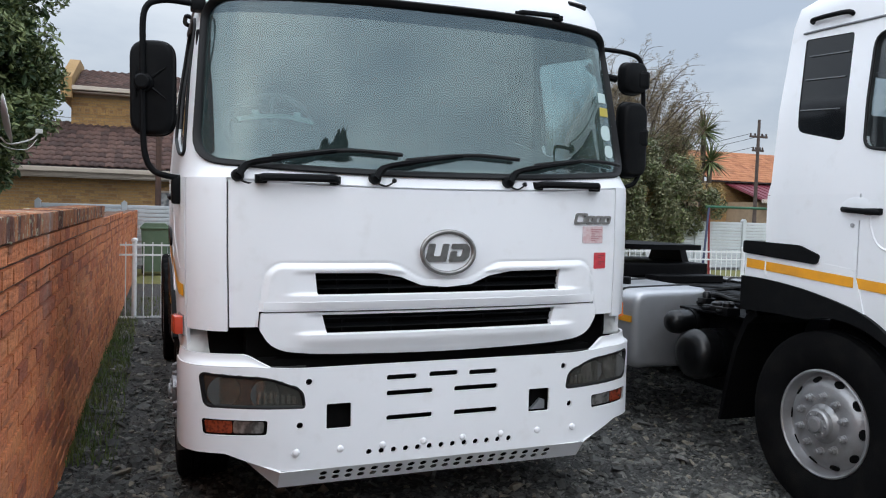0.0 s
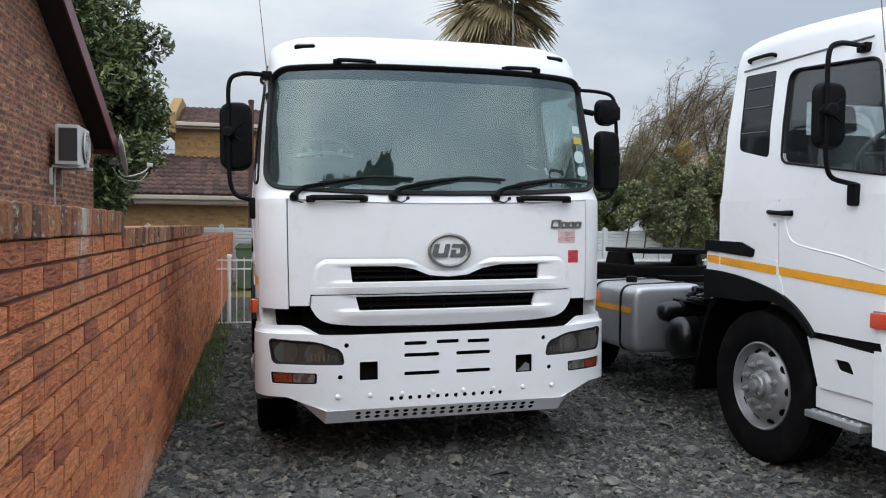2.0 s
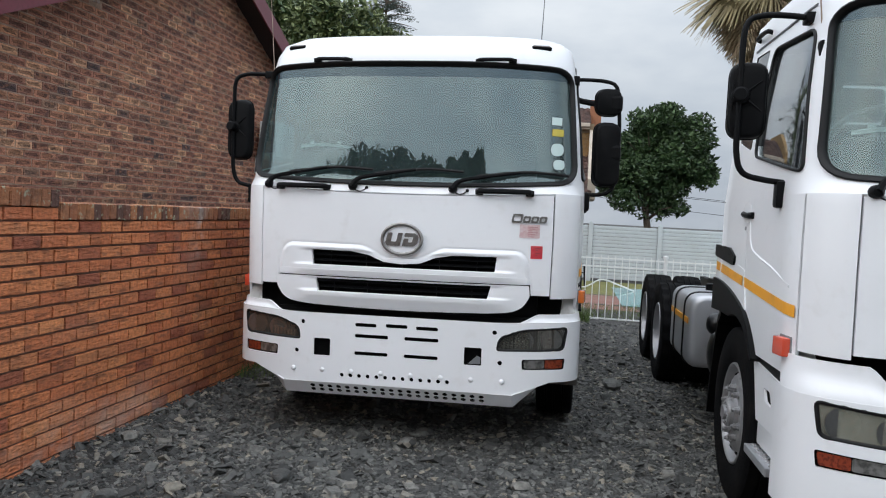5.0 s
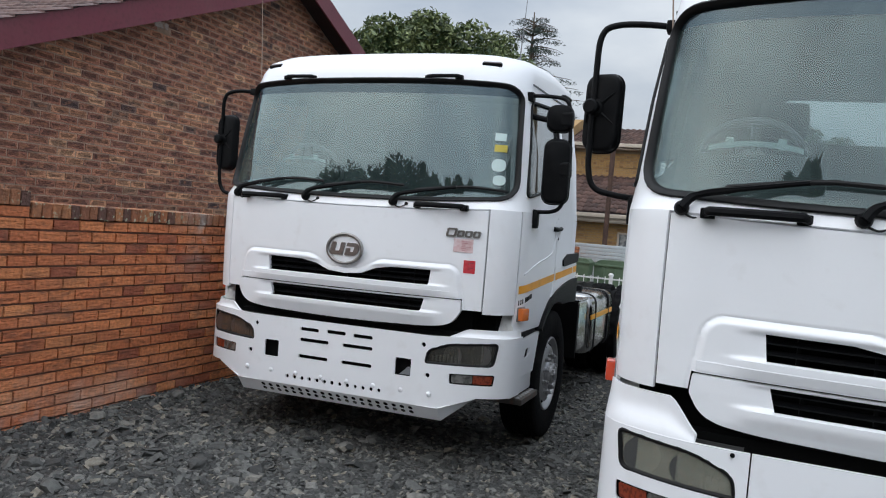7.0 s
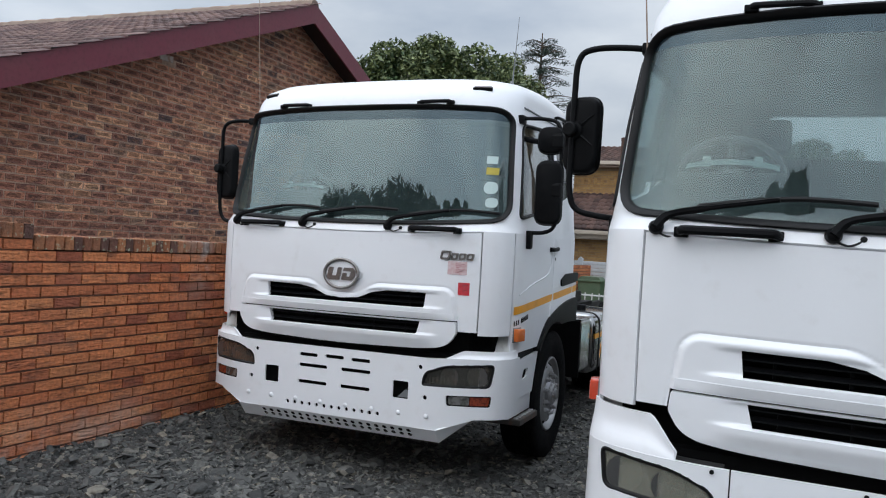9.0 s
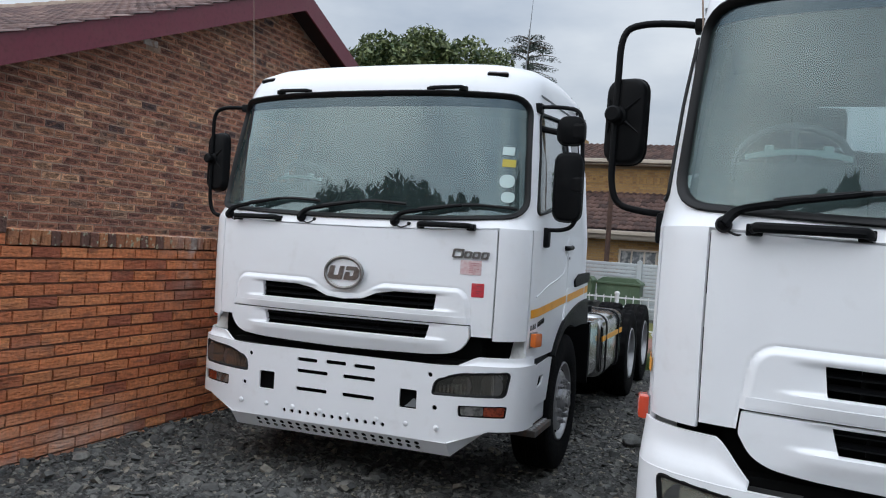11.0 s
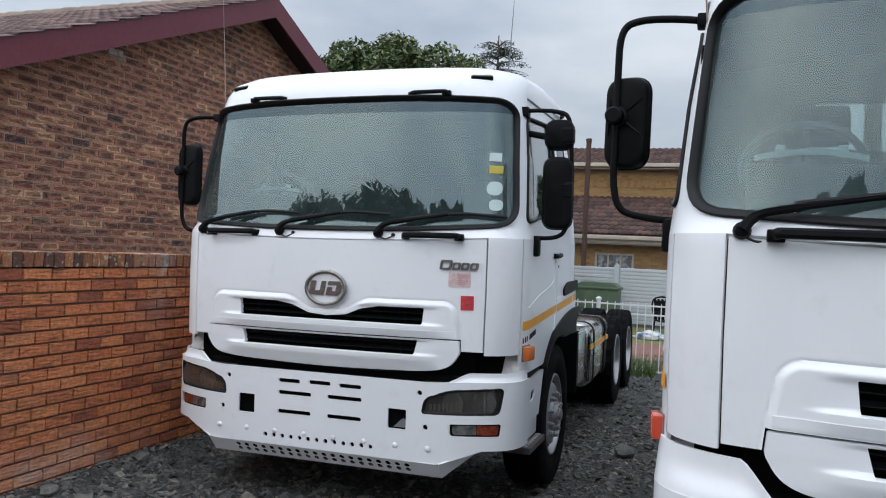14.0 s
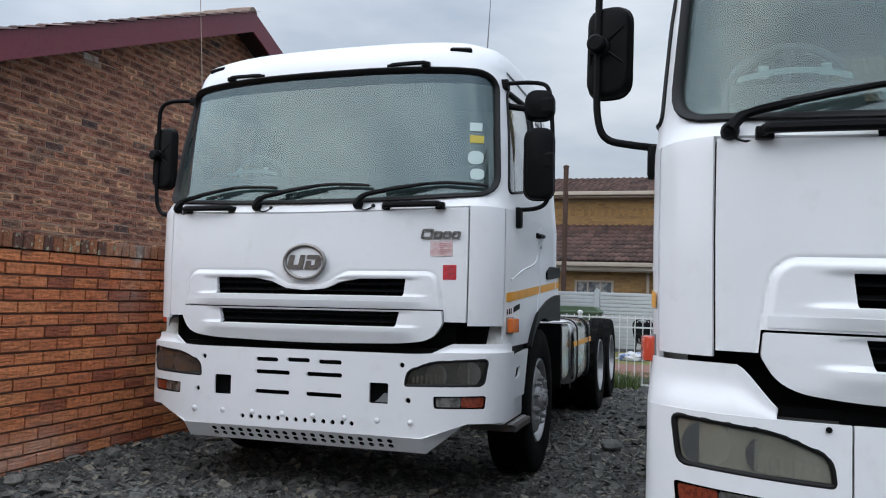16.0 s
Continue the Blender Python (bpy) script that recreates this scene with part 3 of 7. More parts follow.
def build_gravel():
    rng = np.random.default_rng(5)
    base = np.array([(-1, -0.7, -0.35), (0.9, -0.8, -0.3), (1, 0.75, -0.35), (-0.8, 0.85, -0.4), (-0.75, -0.5, 0.3), (0.6, -0.65, 0.42), (0.8, 0.5, 0.25), (-0.6, 0.6, 0.45)])
    faces = [(3, 2, 1, 0), (4, 5, 6, 7), (0, 1, 5, 4), (1, 2, 6, 5), (2, 3, 7, 6), (3, 0, 4, 7)]
    # loose chips, thick where the yard is walked, thinner towards its back
    bands = [(-0.52, 5.6, 0.2, 4.2, 30000, 1.0, 0), (-0.5, 6.2, 4.2, 7.5, 15000, 1.1, 1), (-0.45, 7.0, 7.5, 11.4, 5500, 1.3, 2), (-0.5, 1.2, 3.0, 5.2, 2500, 1.0, 3), (-0.52, 6.5, -4.0, 0.2, 14000, 1.1, 4)]
    for x0, x1, y0, y1, count, grow, k in bands:
        b = base + rng.uniform(-0.16, 0.16, base.shape)
        size = np.exp(rng.normal(math.log(0.0165), 0.48, count)) * grow
        size = np.clip(size, 0.010, 0.075)
        x, y = rng.uniform(x0, x1, count), rng.uniform(y0, y1, count)
        z = np.array([ground_height(a, c) for a, c in zip(x, y)])
        rot = turns(rng, count, 0.95)
        sc = np.stack([size, size * rng.uniform(0.55, 1.0, count), size * rng.uniform(0.3, 0.75, count)], 1)
        ob = joined("gravel", b, faces, placed(rot, sc, np.stack([x, y, z + size * 0.12], 1)), STONE_M)
        tagged(ob, "crushed grey slate gravel covering the yard", "gravel", "yard gravel", "stuff")


def build_loose_stones():
    rng = random.Random(3)
    for x, y, s in ((1.52, 4.10, 0.055), (0.86, 2.85, 0.06), (0.35, 2.5, 0.05), (-0.35, 3.2, 0.06), (-0.38, 4.1, 0.055), (2.3, 3.1, 0.05), (1.0, 3.1, 0.045), (0.47, 2.05, 0.06), (1.45, 3.75, 0.06), (0.05, 2.3, 0.05), (1.9, 2.2, 0.05), (3.0, 6.3, 0.09)):
        bm = B()
        bmesh.ops.create_icosphere(bm, subdivisions=2, radius=1.0)
        for v in bm.verts:
            v.co *= 1 + 0.35 * noise.noise(v.co * 1.4 + Vector((x * 9, y * 7, 0)))
            v.co = Vector((v.co.x * s * 1.3, v.co.y * s, v.co.z * s * 0.65))
        ob = part("stone", bm, STONE_M, smooth=35)
        ob.matrix_world = pose(x, y, ground_height(x, y) + s * 0.4, 0, 0, rng.uniform(0, 180))
        tagged(ob, "loose grey slate rock lying on the gravel", "stone", "loose stones")


# ---- brickwork ----
BRICK_F = [(0, 1, 2, 3), (0, 4, 5, 1), (1, 5, 6, 2), (2, 6, 7, 3), (3, 7, 4, 0)]


def brick_form(rng, ly, lz, proud=0.003, jitter=0.0012, bevel=0.002):
    """A brick's outer face and its edges, facing +x, centred on y and z."""
    v = []
    for s, t in ((-1, -1), (1, -1), (1, 1), (-1, 1)):
        v.append((proud + rng.uniform(-jitter, jitter), s * (ly / 2 - bevel) + rng.uniform(-jitter, jitter), t * (lz / 2 - bevel) + rng.uniform(-jitter, jitter)))
    for s, t in ((-1, -1), (1, -1), (1, 1), (-1, 1)):
        v.append((-0.016, s * ly / 2, t * lz / 2))
    return v


KINDS = 12
CORE_F = [(8, 9, 10, 11), (0, 1, 9, 8), (1, 2, 10, 9), (2, 3, 11, 10), (3, 0, 8, 11)] + BRICK_F[1:]


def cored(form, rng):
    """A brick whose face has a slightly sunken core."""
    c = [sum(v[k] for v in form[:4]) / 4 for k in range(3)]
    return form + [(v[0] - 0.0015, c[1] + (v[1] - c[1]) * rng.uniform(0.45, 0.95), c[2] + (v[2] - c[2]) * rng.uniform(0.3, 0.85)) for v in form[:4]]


def lay(parent, spots, mat_one, mat_many, near, name="brick", size=(0.222, 0.073), seed=1, proud=0.003, jitter=0.0012, label_many="", cores=None):
    """Lays bricks at (y, z, length) on the plane x = 0 of the parent. Those that near() picks become parts, the rest one mesh. cores: the two materials of the bricks' fired cores."""
    rng = random.Random(seed)
    forms = [brick_form(rng, size[0], size[1], proud, jitter) for _ in range(KINDS)]
    faces = BRICK_F
    if cores:
        forms, faces = [cored(f, rng) for f in forms], CORE_F
    meshes = [mesh_of(name, f, faces, mat_one) for f in forms]
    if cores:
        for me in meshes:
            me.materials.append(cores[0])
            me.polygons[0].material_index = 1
    rest = []
    count = 0
    for y, z, ln in spots:
        dx = rng.uniform(-0.002, 0.002)
        if near(y, z) and count < 300:
            count += 1
            ob = part(name, rng.choice(meshes), mat_one, parent)
            ob.matrix_local = Matrix.LocRotScale((dx, y, z), Euler((rng.uniform(-0.006, 0.006), rng.uniform(-0.012, 0.012), rng.uniform(-0.006, 0.006))), (1, ln / size[0], 1))
        else:
            rest.append([[1, 0, 0, dx], [0, ln / size[0], 0, y], [0, 0, 1, z]])
    if rest:
        rng.shuffle(rest)
        for k in range(KINDS):
            ob = joined(name + "s", forms[k], faces, rest[k::KINDS], mat_many, parent, label_many)
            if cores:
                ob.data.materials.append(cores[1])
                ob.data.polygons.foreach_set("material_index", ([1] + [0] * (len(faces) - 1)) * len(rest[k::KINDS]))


def bond(y0, y1, z0, z1, top=None, length=0.222, joint=0.011, course=0.085):
    out, row = [], 0
    z = z0
    while z + 0.073 <= z1 + 0.001:
        y = y0 - (0.5 * (length + joint) if row % 2 else 0)
        while y < y1:
            a, b = max(y, y0), min(y + length, y1)
            if b - a > 0.03 and (top is None or top((a + b) / 2) > z + 0.085):
                out.append(((a + b) / 2, z + 0.0365, b - a))
            y += length + joint
        z += course
        row += 1
    return out


WALL_X = -0.55


def build_boundary_wall():
    wall = thing("wall_west", pose(WALL_X, 0, 0, 0, 0, -0.4), "orange-red face brick boundary wall with brick-on-edge coping", "wall", kind="structure")
    runs = [(-4.0, 2.65, 1.565, 1.665), (2.65, 8.45, 1.485, 1.59), (8.45, 12.7, 1.47, 1.47), (12.7, 16.5, 1.43, 1.43), (16.5, 20.5, 1.40, 1.40)]
    bm = B()
    for a, b, low, top in runs:
        box(bm, -0.22, -0.0125, a, b, -0.3, low - 0.004)
    part("mortar_core", bm, MORTAR, wall, "recessed grey-brown mortar joints")
    spots = bond(-4.0, 8.45, 1.485 - 0.085 * 18 + 0.006, 1.485, None, 0.222, 0.010) + bond(-4.08, 2.65, 1.488, 1.565, None, 0.222, 0.010)
    for a, b, low, top in runs[2:]:
        spots += bond(a, b, low - 0.085 * 18 + 0.006, low, None, 0.222, 0.010)
    lay(wall, spots, WB_O, WB_I, lambda y, z: 1.5 < y < 5.0 and z > -0.05, size=(0.222, 0.0715), proud=0.004, jitter=0.002, label_many="orange-red face bricks")
    rng = random.Random(8)
    forms = []
    for i in range(4):
        bm = B()
        box(bm, -0.225, 0.012, -0.036, 0.036, 0.0, 0.104, 0.005, seg=1)
        for v in bm.verts:
            v.co += Vector([rng.uniform(-0.003, 0.003) for _ in range(3)])
        ob = part("coping_brick", bm, COPE_M, wall)
        forms.append(ob.data)
        ob.matrix_local = pose(0, 2.69 + 0.083 * i, 1.487)
    for a, b, z in ((-4.0, 2.63, 1.565), (2.98, 8.42, 1.487)):
        y = a + 0.04
        while y < b:
            ob = part("coping_brick", rng.choice(forms), COPE_M, wall)
            ob.matrix_local = pose(rng.uniform(-0.003, 0.003), y, z + rng.uniform(-0.002, 0.002), 0, 0, rng.uniform(-1.2, 1.2))
            y += 0.083


def roof_top(y, ridge_y=8.69, ridge_z=5.175, slope=0.405):
    return ridge_z - slope * abs(y - ridge_y)


GABLE_X, VERGE_X = -2.68, -2.29
EAVE_L, EAVE_R = 2.6, 13.85


def tile_form(w, ln, amp=0.018):
    """A double-roman roof tile: length along +y (up the slope), width along x."""
    n = 8
    v, f = [], []
    for j, (y, lift) in enumerate(((0.0, 0.022), (0.0, 0.034), (ln * 1.12, 0.006))):
        for i in range(n + 1):
            t = i / n
            h = amp * (0.5 - 0.5 * math.cos((4 if w > 0.25 else 2) * math.pi * t))
            v.append((w * (t - 0.5), y, lift + h - (0.0 if j else 0.012)))
    for j in range(2):
        for i in range(n):
            a = j * (n + 1) + i
            f.append((a, a + 1, a + n + 2, a + n + 1))
    return v, f


def build_neighbour_house():
    house = thing("brick_house", pose(0, 0, 0), "single-storey mottled brown brick house with maroon barge boards", "house")
    # the gable wall, and a plain shell behind it
    bm = B()
    prof = [(EAVE_L + 0.4, -0.3), (13.7, -0.3), (13.7, roof_top(13.7) - 0.10), (8.69, roof_top(8.69) - 0.10), (EAVE_L + 0.4, roof_top(EAVE_L + 0.4) - 0.10)]
    prism(bm, prof, "x", GABLE_X - 9, GABLE_X)
    wall = part("gable_wall", bm, MORTAR2, house, "mottled brown face brick gable")
    wall_m = Matrix.Translation((GABLE_X + 0.002, 0, 0))
    frame_ob = part("brickwork", mesh_of("brickwork", [(-0.02, 6, 1), (-0.02, 6.01, 1), (-0.02, 6, 1.01)], [(0, 1, 2)], MORTAR2), MORTAR2, house, "dark brown and tan bricks in running bond")
    frame_ob.matrix_local = wall_m
    spots = bond(EAVE_L + 0.4, 13.7, 0.95, 5.3, top=lambda y: roof_top(y) - 0.12)
    keep = [s for s in spots if not (6.02 < s[0] < 6.2 and 3.68 < s[1] < 3.78)]
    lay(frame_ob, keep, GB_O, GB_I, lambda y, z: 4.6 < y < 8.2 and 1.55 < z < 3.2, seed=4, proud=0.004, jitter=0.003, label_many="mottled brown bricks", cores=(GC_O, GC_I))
    bm = B()
    box(bm, GABLE_X - 0.01, GABLE_X + 0.018, 5.98, 6.2, 3.715, 3.79, 0.006, seg=1)
    part("vent_brick", bm, LIME, house, "pale plastered vent brick")
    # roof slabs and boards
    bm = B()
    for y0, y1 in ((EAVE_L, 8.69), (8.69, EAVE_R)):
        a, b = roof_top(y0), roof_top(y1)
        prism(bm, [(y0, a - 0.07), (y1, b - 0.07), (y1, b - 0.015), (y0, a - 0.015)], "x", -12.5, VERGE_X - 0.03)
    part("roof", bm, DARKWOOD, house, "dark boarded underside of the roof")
    for y0, y1, nm in ((EAVE_L, 8.69, "barge_board"), (8.69, EAVE_R, "barge_board")):
        bm = B()
        a, b = roof_top(y0), roof_top(y1)
        prism(bm, [(y0, a - 0.275), (y1, b - 0.275), (y1, b + 0.012), (y0, a + 0.012)], "x", VERGE_X - 0.025, VERGE_X)
        part(nm, bm, MAROON, house, "maroon painted barge board")
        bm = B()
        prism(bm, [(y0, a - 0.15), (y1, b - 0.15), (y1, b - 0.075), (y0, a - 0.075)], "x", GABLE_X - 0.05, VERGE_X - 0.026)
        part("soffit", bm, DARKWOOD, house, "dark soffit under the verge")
    bm = B()
    box(bm, -12.5, VERGE_X - 0.026, EAVE_R - 0.03, EAVE_R, roof_top(EAVE_R) - 0.24, roof_top(EAVE_R) - 0.02)
    part("fascia", bm, MAROON, house, "maroon eaves fascia")
    # tiles on the slope that faces the yard
    v, f = tile_form(0.30, 0.335)
    me = mesh_of("roof_tile", v, f, TILE_O, True)
    rng = random.Random(6)
    ang = math.atan(0.405)
    rows = int((8.69 - EAVE_L) / math.cos(ang) / 0.335)
    rest, count = [], 0
    for r in range(rows + 1):
        s = r * 0.335
        y, z = EAVE_L - 0.02 + s * math.cos(ang), roof_top(EAVE_L) + s * math.sin(ang)
        for c in range(33):
            x = VERGE_X - 0.12 - c * 0.30
            m = Matrix.LocRotScale((x, y + rng.uniform(-0.006, 0.006), z - 0.015), Euler((ang + rng.uniform(-0.012, 0.012), rng.uniform(-0.012, 0.012), 0)), None)
            if c < 16 and count < 300:
                count += 1
                part("roof_tile", me, TILE_O, house).matrix_local = m
            else:
                rest.append([list(q)[:4] for q in m][:3])
    joined("roof_tiles", v, f, rest, TILE_I, house, "dark brown concrete roof tiles", smooth=True)
    bm = B()
    for i in range(26):
        x = VERGE_X - 0.02 - i * 0.38
        tube(bm, [(x, 8.69, 5.145), (x - 0.40, 8.69, 5.16)], 0.11, 10)
    part("ridge_tiles", bm, RIDGE_M, house, "pale mortared ridge tiles")


def build_air_conditioner():
    ac = thing("air_conditioner", pose(GABLE_X, 10.85, 2.42), "white outdoor air conditioning unit on a wall bracket", "air conditioner")
    bm = B()
    box(bm, 0.10, 0.40, -0.40, 0.40, 0.0, 0.56, 0.015)
    part("case", bm, ACWHITE, ac)
    bm = B()
    box(bm, 0.15, 0.39, -0.408, -0.401, 0.05, 0.51)
    part("coil", bm, LAMPDARK, ac, "dark finned end of the case")
    bm = B()
    for r in (0.05, 0.1, 0.15, 0.2, 0.23):
        tube(bm, [(0.43, 0.08 + r * math.cos(t * math.pi / 12), 0.28 + r * math.sin(t * math.pi / 12)) for t in range(24)], 0.006, 5, True)
    for t in range(8):
        a = t * math.pi / 4
        tube(bm, [(0.43, 0.08, 0.28), (0.43, 0.08 + 0.23 * math.cos(a), 0.28 + 0.23 * math.sin(a))], 0.004, 4)
    part("fan_grille", bm, ACWHITE, ac)
    bm = B()
    lathe(bm, [(0.0, 0.418), (0.22, 0.418), (0.22, 0.424), (0.0, 0.424)], 24, "x", Matrix.Translation((0, 0.08, 0.28)))
    part("fan_opening", bm, LAMPDARK, ac)
    for y in (-0.3, 0.3):
        bm = B()
        box(bm, 0.012, 0.46, y - 0.02, y + 0.02, -0.04, 0.0)
        box(bm, 0.012, 0.05, y - 0.02, y + 0.02, -0.28, 0.0)
        part("bracket", bm, ACWHITE, ac)
    bm = B()
    tube(bm, [(0.05, -0.1, 0.0), (0.03, -0.1, -0.1), (0.03, -0.1, -1.6)], 0.014, 6)
    part("pipe", bm, ACWHITE, ac, "white drain pipe")


def build_dish():
    d = thing("satellite_dish", pose(VERGE_X - 0.08, 13.8, 2.72), "white satellite dish on an arm under the eaves", "satellite dish")
    bm = B()
    lathe(bm, [(0.0, 0.0), (0.15, 0.01), (0.28, 0.04), (0.33, 0.06), (0.33, 0.068), (0.15, 0.02), (0.0, 0.012)], 24, "z", pose(0.12, 0.0, 0.12, 0, 80, 12) @ Matrix.Scale(1.15, 4))
    part("reflector", bm, ACWHITE, d)
    bm = B()
    tube(bm, smooth_path([(0.1, 0, -0.16), (0.22, 0.02, -0.26), (0.5, 0.06, -0.18), (0.62, 0.08, -0.06)]), 0.013, 6)
    tube(bm, smooth_path([(0.0, 0, -0.1), (0.15, 0.0, -0.3), (0.45, 0.05, -0.33), (0.6, 0.08, -0.16)]), 0.006, 5)
    part("arm", bm, ACWHITE, d)
    bm = B()
    box(bm, 0.58, 0.68, 0.05, 0.11, -0.07, 0.0, 0.01)
    part("receiver", bm, ACWHITE, d)
    bm = B()
    box(bm, -0.06, 0.1, -0.03, 0.03, -0.05, 0.03)
    part("mount", bm, GREYPL, d)


# ---- the yellow brick house behind the garden ----
def tiled(parent, x0, x1, y0, z0, y1, z1, mat=None, w=0.22, ln=0.30, label="dark brown roof tiles"):
    ang = math.atan2(z1 - z0, y1 - y0)
    length = math.hypot(z1 - z0, y1 - y0)
    v, f = tile_form(w, ln, 0.034)
    rng = random.Random(4)
    pl = []
    for r in range(int(length / ln) + 1):
        for c in range(int((x1 - x0) / w) + 1):
            m = Matrix.LocRotScale((x0 + w * (c + 0.5), y0 + r * ln * math.cos(ang), z0 + r * ln * math.sin(ang)), Euler((ang + rng.uniform(-0.01, 0.01), 0, 0)), None)
            pl.append([list(q)[:4] for q in m][:3])
    joined("roof_tiles", v, f, pl, mat or TILE_I, parent, label, smooth=True)
    bm = B()
    prism(bm, [(y0, z0 - 0.06), (y1, z1 - 0.06), (y1, z1 - 0.005), (y0, z0 - 0.005)], "x", x0, x1)
    part("roof_deck", bm, DARKWOOD, parent)


def brick_face(parent, x0, x1, y, z0, z1, skip=(), seed=1):
    """Yellow brick courses on a wall that faces -y."""
    rng = random.Random(seed)
    form = [(a[1], -a[0], a[2]) for a in brick_form(rng, 0.222, 0.073, 0.008)]
    pl = []
    for x, z, ln in bond(x0, x1, z0, z1):
        if any(a < x < b and c < z < d for a, b, c, d in skip):
            continue
        pl.append([[ln / 0.222, 0, 0, x], [0, 1, 0, y + rng.uniform(-0.002, 0.002)], [0, 0, 1, z]])
    joined("brickwork", form, BRICK_F, pl, YBRICK, parent, "yellow face brick courses")


def build_far_house():
    h = thing("two_storey_house", pose(0, 0, 0), "yellow face brick house with brown tiled roofs", "house")
    bm = B()
    box(bm, -6.5, 2.85, 24.0, 30, -0.3, 2.55)
    part("lower_wall", bm, YMORTAR, h)
    brick_face(h, -6.5, 2.85, 23.995, 0.6, 2.5, ((0.05, 1.27, 1.0, 1.9),), 3)
    bm = B()
    box(bm, -2.4, 3.1, 26.1, 30, 2.5, 5.0)
    part("upper_wall", bm, YMORTAR, h)
    brick_face(h, -2.4, 3.1, 26.095, 3.75, 4.75, (), 5)
    bm = B()
    box(bm, -0.05, 0.05, -0.03, 0.03, -0.11, 0.11, 0.006, seg=1)
    me = None
    for i in range(24):
        ob = part("soldier_brick", bm if me is None else me, YBRICK, h)
        me = ob.data
        ob.matrix_local = pose(-2.30 + i * 0.228, 26.07, 4.29)
    tiled(h, -4.4, 2.95, 23.6, 2.5, 26.15, 3.86, TILE_FAR)
    tiled(h, -2.3, 2.9, 25.75, 4.95, 28.6, 5.85, TILE_FAR)
    bm = B()
    box(bm, -4.5, 3.0, 23.48, 23.6, 2.34, 2.47, 0.02)
    part("gutter", bm, CREAM, h, "cream painted gutter")
    bm = B()
    box(bm, -4.5, 3.0, 23.6, 23.64, 2.2, 2.36)
    box(bm, -4.5, 3.0, 23.6, 24.0, 2.19, 2.22)
    part("fascia", bm, CREAM, h, "cream fascia and soffit")
    bm = B()
    box(bm, -2.35, 2.95, 25.62, 25.76, 4.84, 4.97, 0.02)
    box(bm, -2.35, 2.95, 25.74, 26.1, 4.78, 4.82)
    part("gutter", bm, CREAM, h, "cream upper gutter")
    bm = B()
    prism(bm, [(25.6, 4.6), (30, 4.6), (30, 6.15), (28.4, 6.15), (25.6, 5.2)], "x", -2.65, -2.35)
    part("parapet", bm, YPARAPET, h, "sloping yellow brick parapet")
    bm = B()
    prism(bm, [(23.7, 2.3), (26.3, 2.3), (26.3, 4.75), (25.9, 4.75), (23.7, 2.95)], "x", 2.95, 3.2)
    part("parapet", bm, CREAM, h, "sloping plastered parapet")
    bm = B()
    box(bm, 2.95, 3.35, 27.3, 28.2, 5.0, 6.0)
    part("chimney", bm, TERRA, h, "short red-brown chimney")
    for x in (2.3, 2.7):
        bm = B()
        tube(bm, [(x, 23.7, 2.3), (x, 23.9, 2.1), (x, 23.93, -0.1)], 0.045, 8)
        part("downpipe", bm, CREAM, h)
    win = part("window", reveal_mesh(), DARK, h, "three-light timber window behind net curtains")
    bm = B()
    box(bm, 0.10, 1.22, 23.985, 24.02, 1.02, 1.88)
    part("pane", bm, CURTAIN, win, "dark glass with pale net curtains")
    for a, b, c, d in ((0.06, 1.26, 1.86, 1.92), (0.06, 1.26, 0.98, 1.04), (0.06, 0.12, 1.0, 1.9), (0.44, 0.49, 1.0, 1.9), (0.83, 0.88, 1.0, 1.9), (1.2, 1.26, 1.0, 1.9)):
        bm = B()
        box(bm, a, b, 23.93, 24.0, c, d, 0.006, seg=1)
        part("frame", bm, CREAM, win)
    pole = thing("service_pole", pose(0.07, 21.7, -0.1), "rusty brown upright steel pole beside the fence", "pole")
    bm = B()
    tube(bm, [(0, 0, 0), (0, 0, 5.2)], 0.075, 10)
    part("shaft", bm, RUSTPOLE, pole)
    bm = B()
    lathe(bm, [(0.085, 5.19), (0.085, 5.26), (0.05, 5.28)], 10, "z")
    part("cap", bm, RUSTPOLE, pole)


def reveal_mesh():
    return mesh_of("reveal", [(0.1, 24.021, 1.0), (1.2, 24.021, 1.0), (1.2, 24.021, 1.9), (0.1, 24.021, 1.9)], [(0, 1, 2, 3)], DARK)


CURTAIN = material("curtained_glass", (0.13, 0.14, 0.15), 0.1, spots=((6.0, (0.45, 0.45, 0.43), 0.8, 0.45, 0.6),), coat=0.6)


# ---- fences ----
def build_panel_fence():
    f = thing("panel_fence", pose(0, 20.5, 0), "pale grey precast concrete panel fence", "fence", kind="structure")
    bm = B()
    for k in range(3):
        box(bm, -0.87, 0.87, -0.02, 0.02, 0.098 * k, 0.098 * k + 0.094, 0.016, seg=2)
    slab = bm
    first = part("slab", slab, FENCE, f, smooth=35)
    bm = B()
    box(bm, -0.065, 0.065, -0.075, 0.075, -0.2, 1.56, 0.015)
    prism(bm, [(-0.075, 1.55), (0.075, 1.55), (0, 1.62)], "y", -0.08, 0.08)
    post = part("post", bm, FENCE, f)
    for i in range(-1, 12):
        x = -0.705 + i * 1.88
        ob = post if i == -1 else part("post", post.data, FENCE, f)
        ob.matrix_local = pose(x, 0, 0)
        for k in range(5):
            ob = first if (i, k) == (-1, 0) else part("slab", first.data, FENCE, f)
            ob.matrix_local = pose(x + 0.94, 0, 0.03 + k * 0.297)


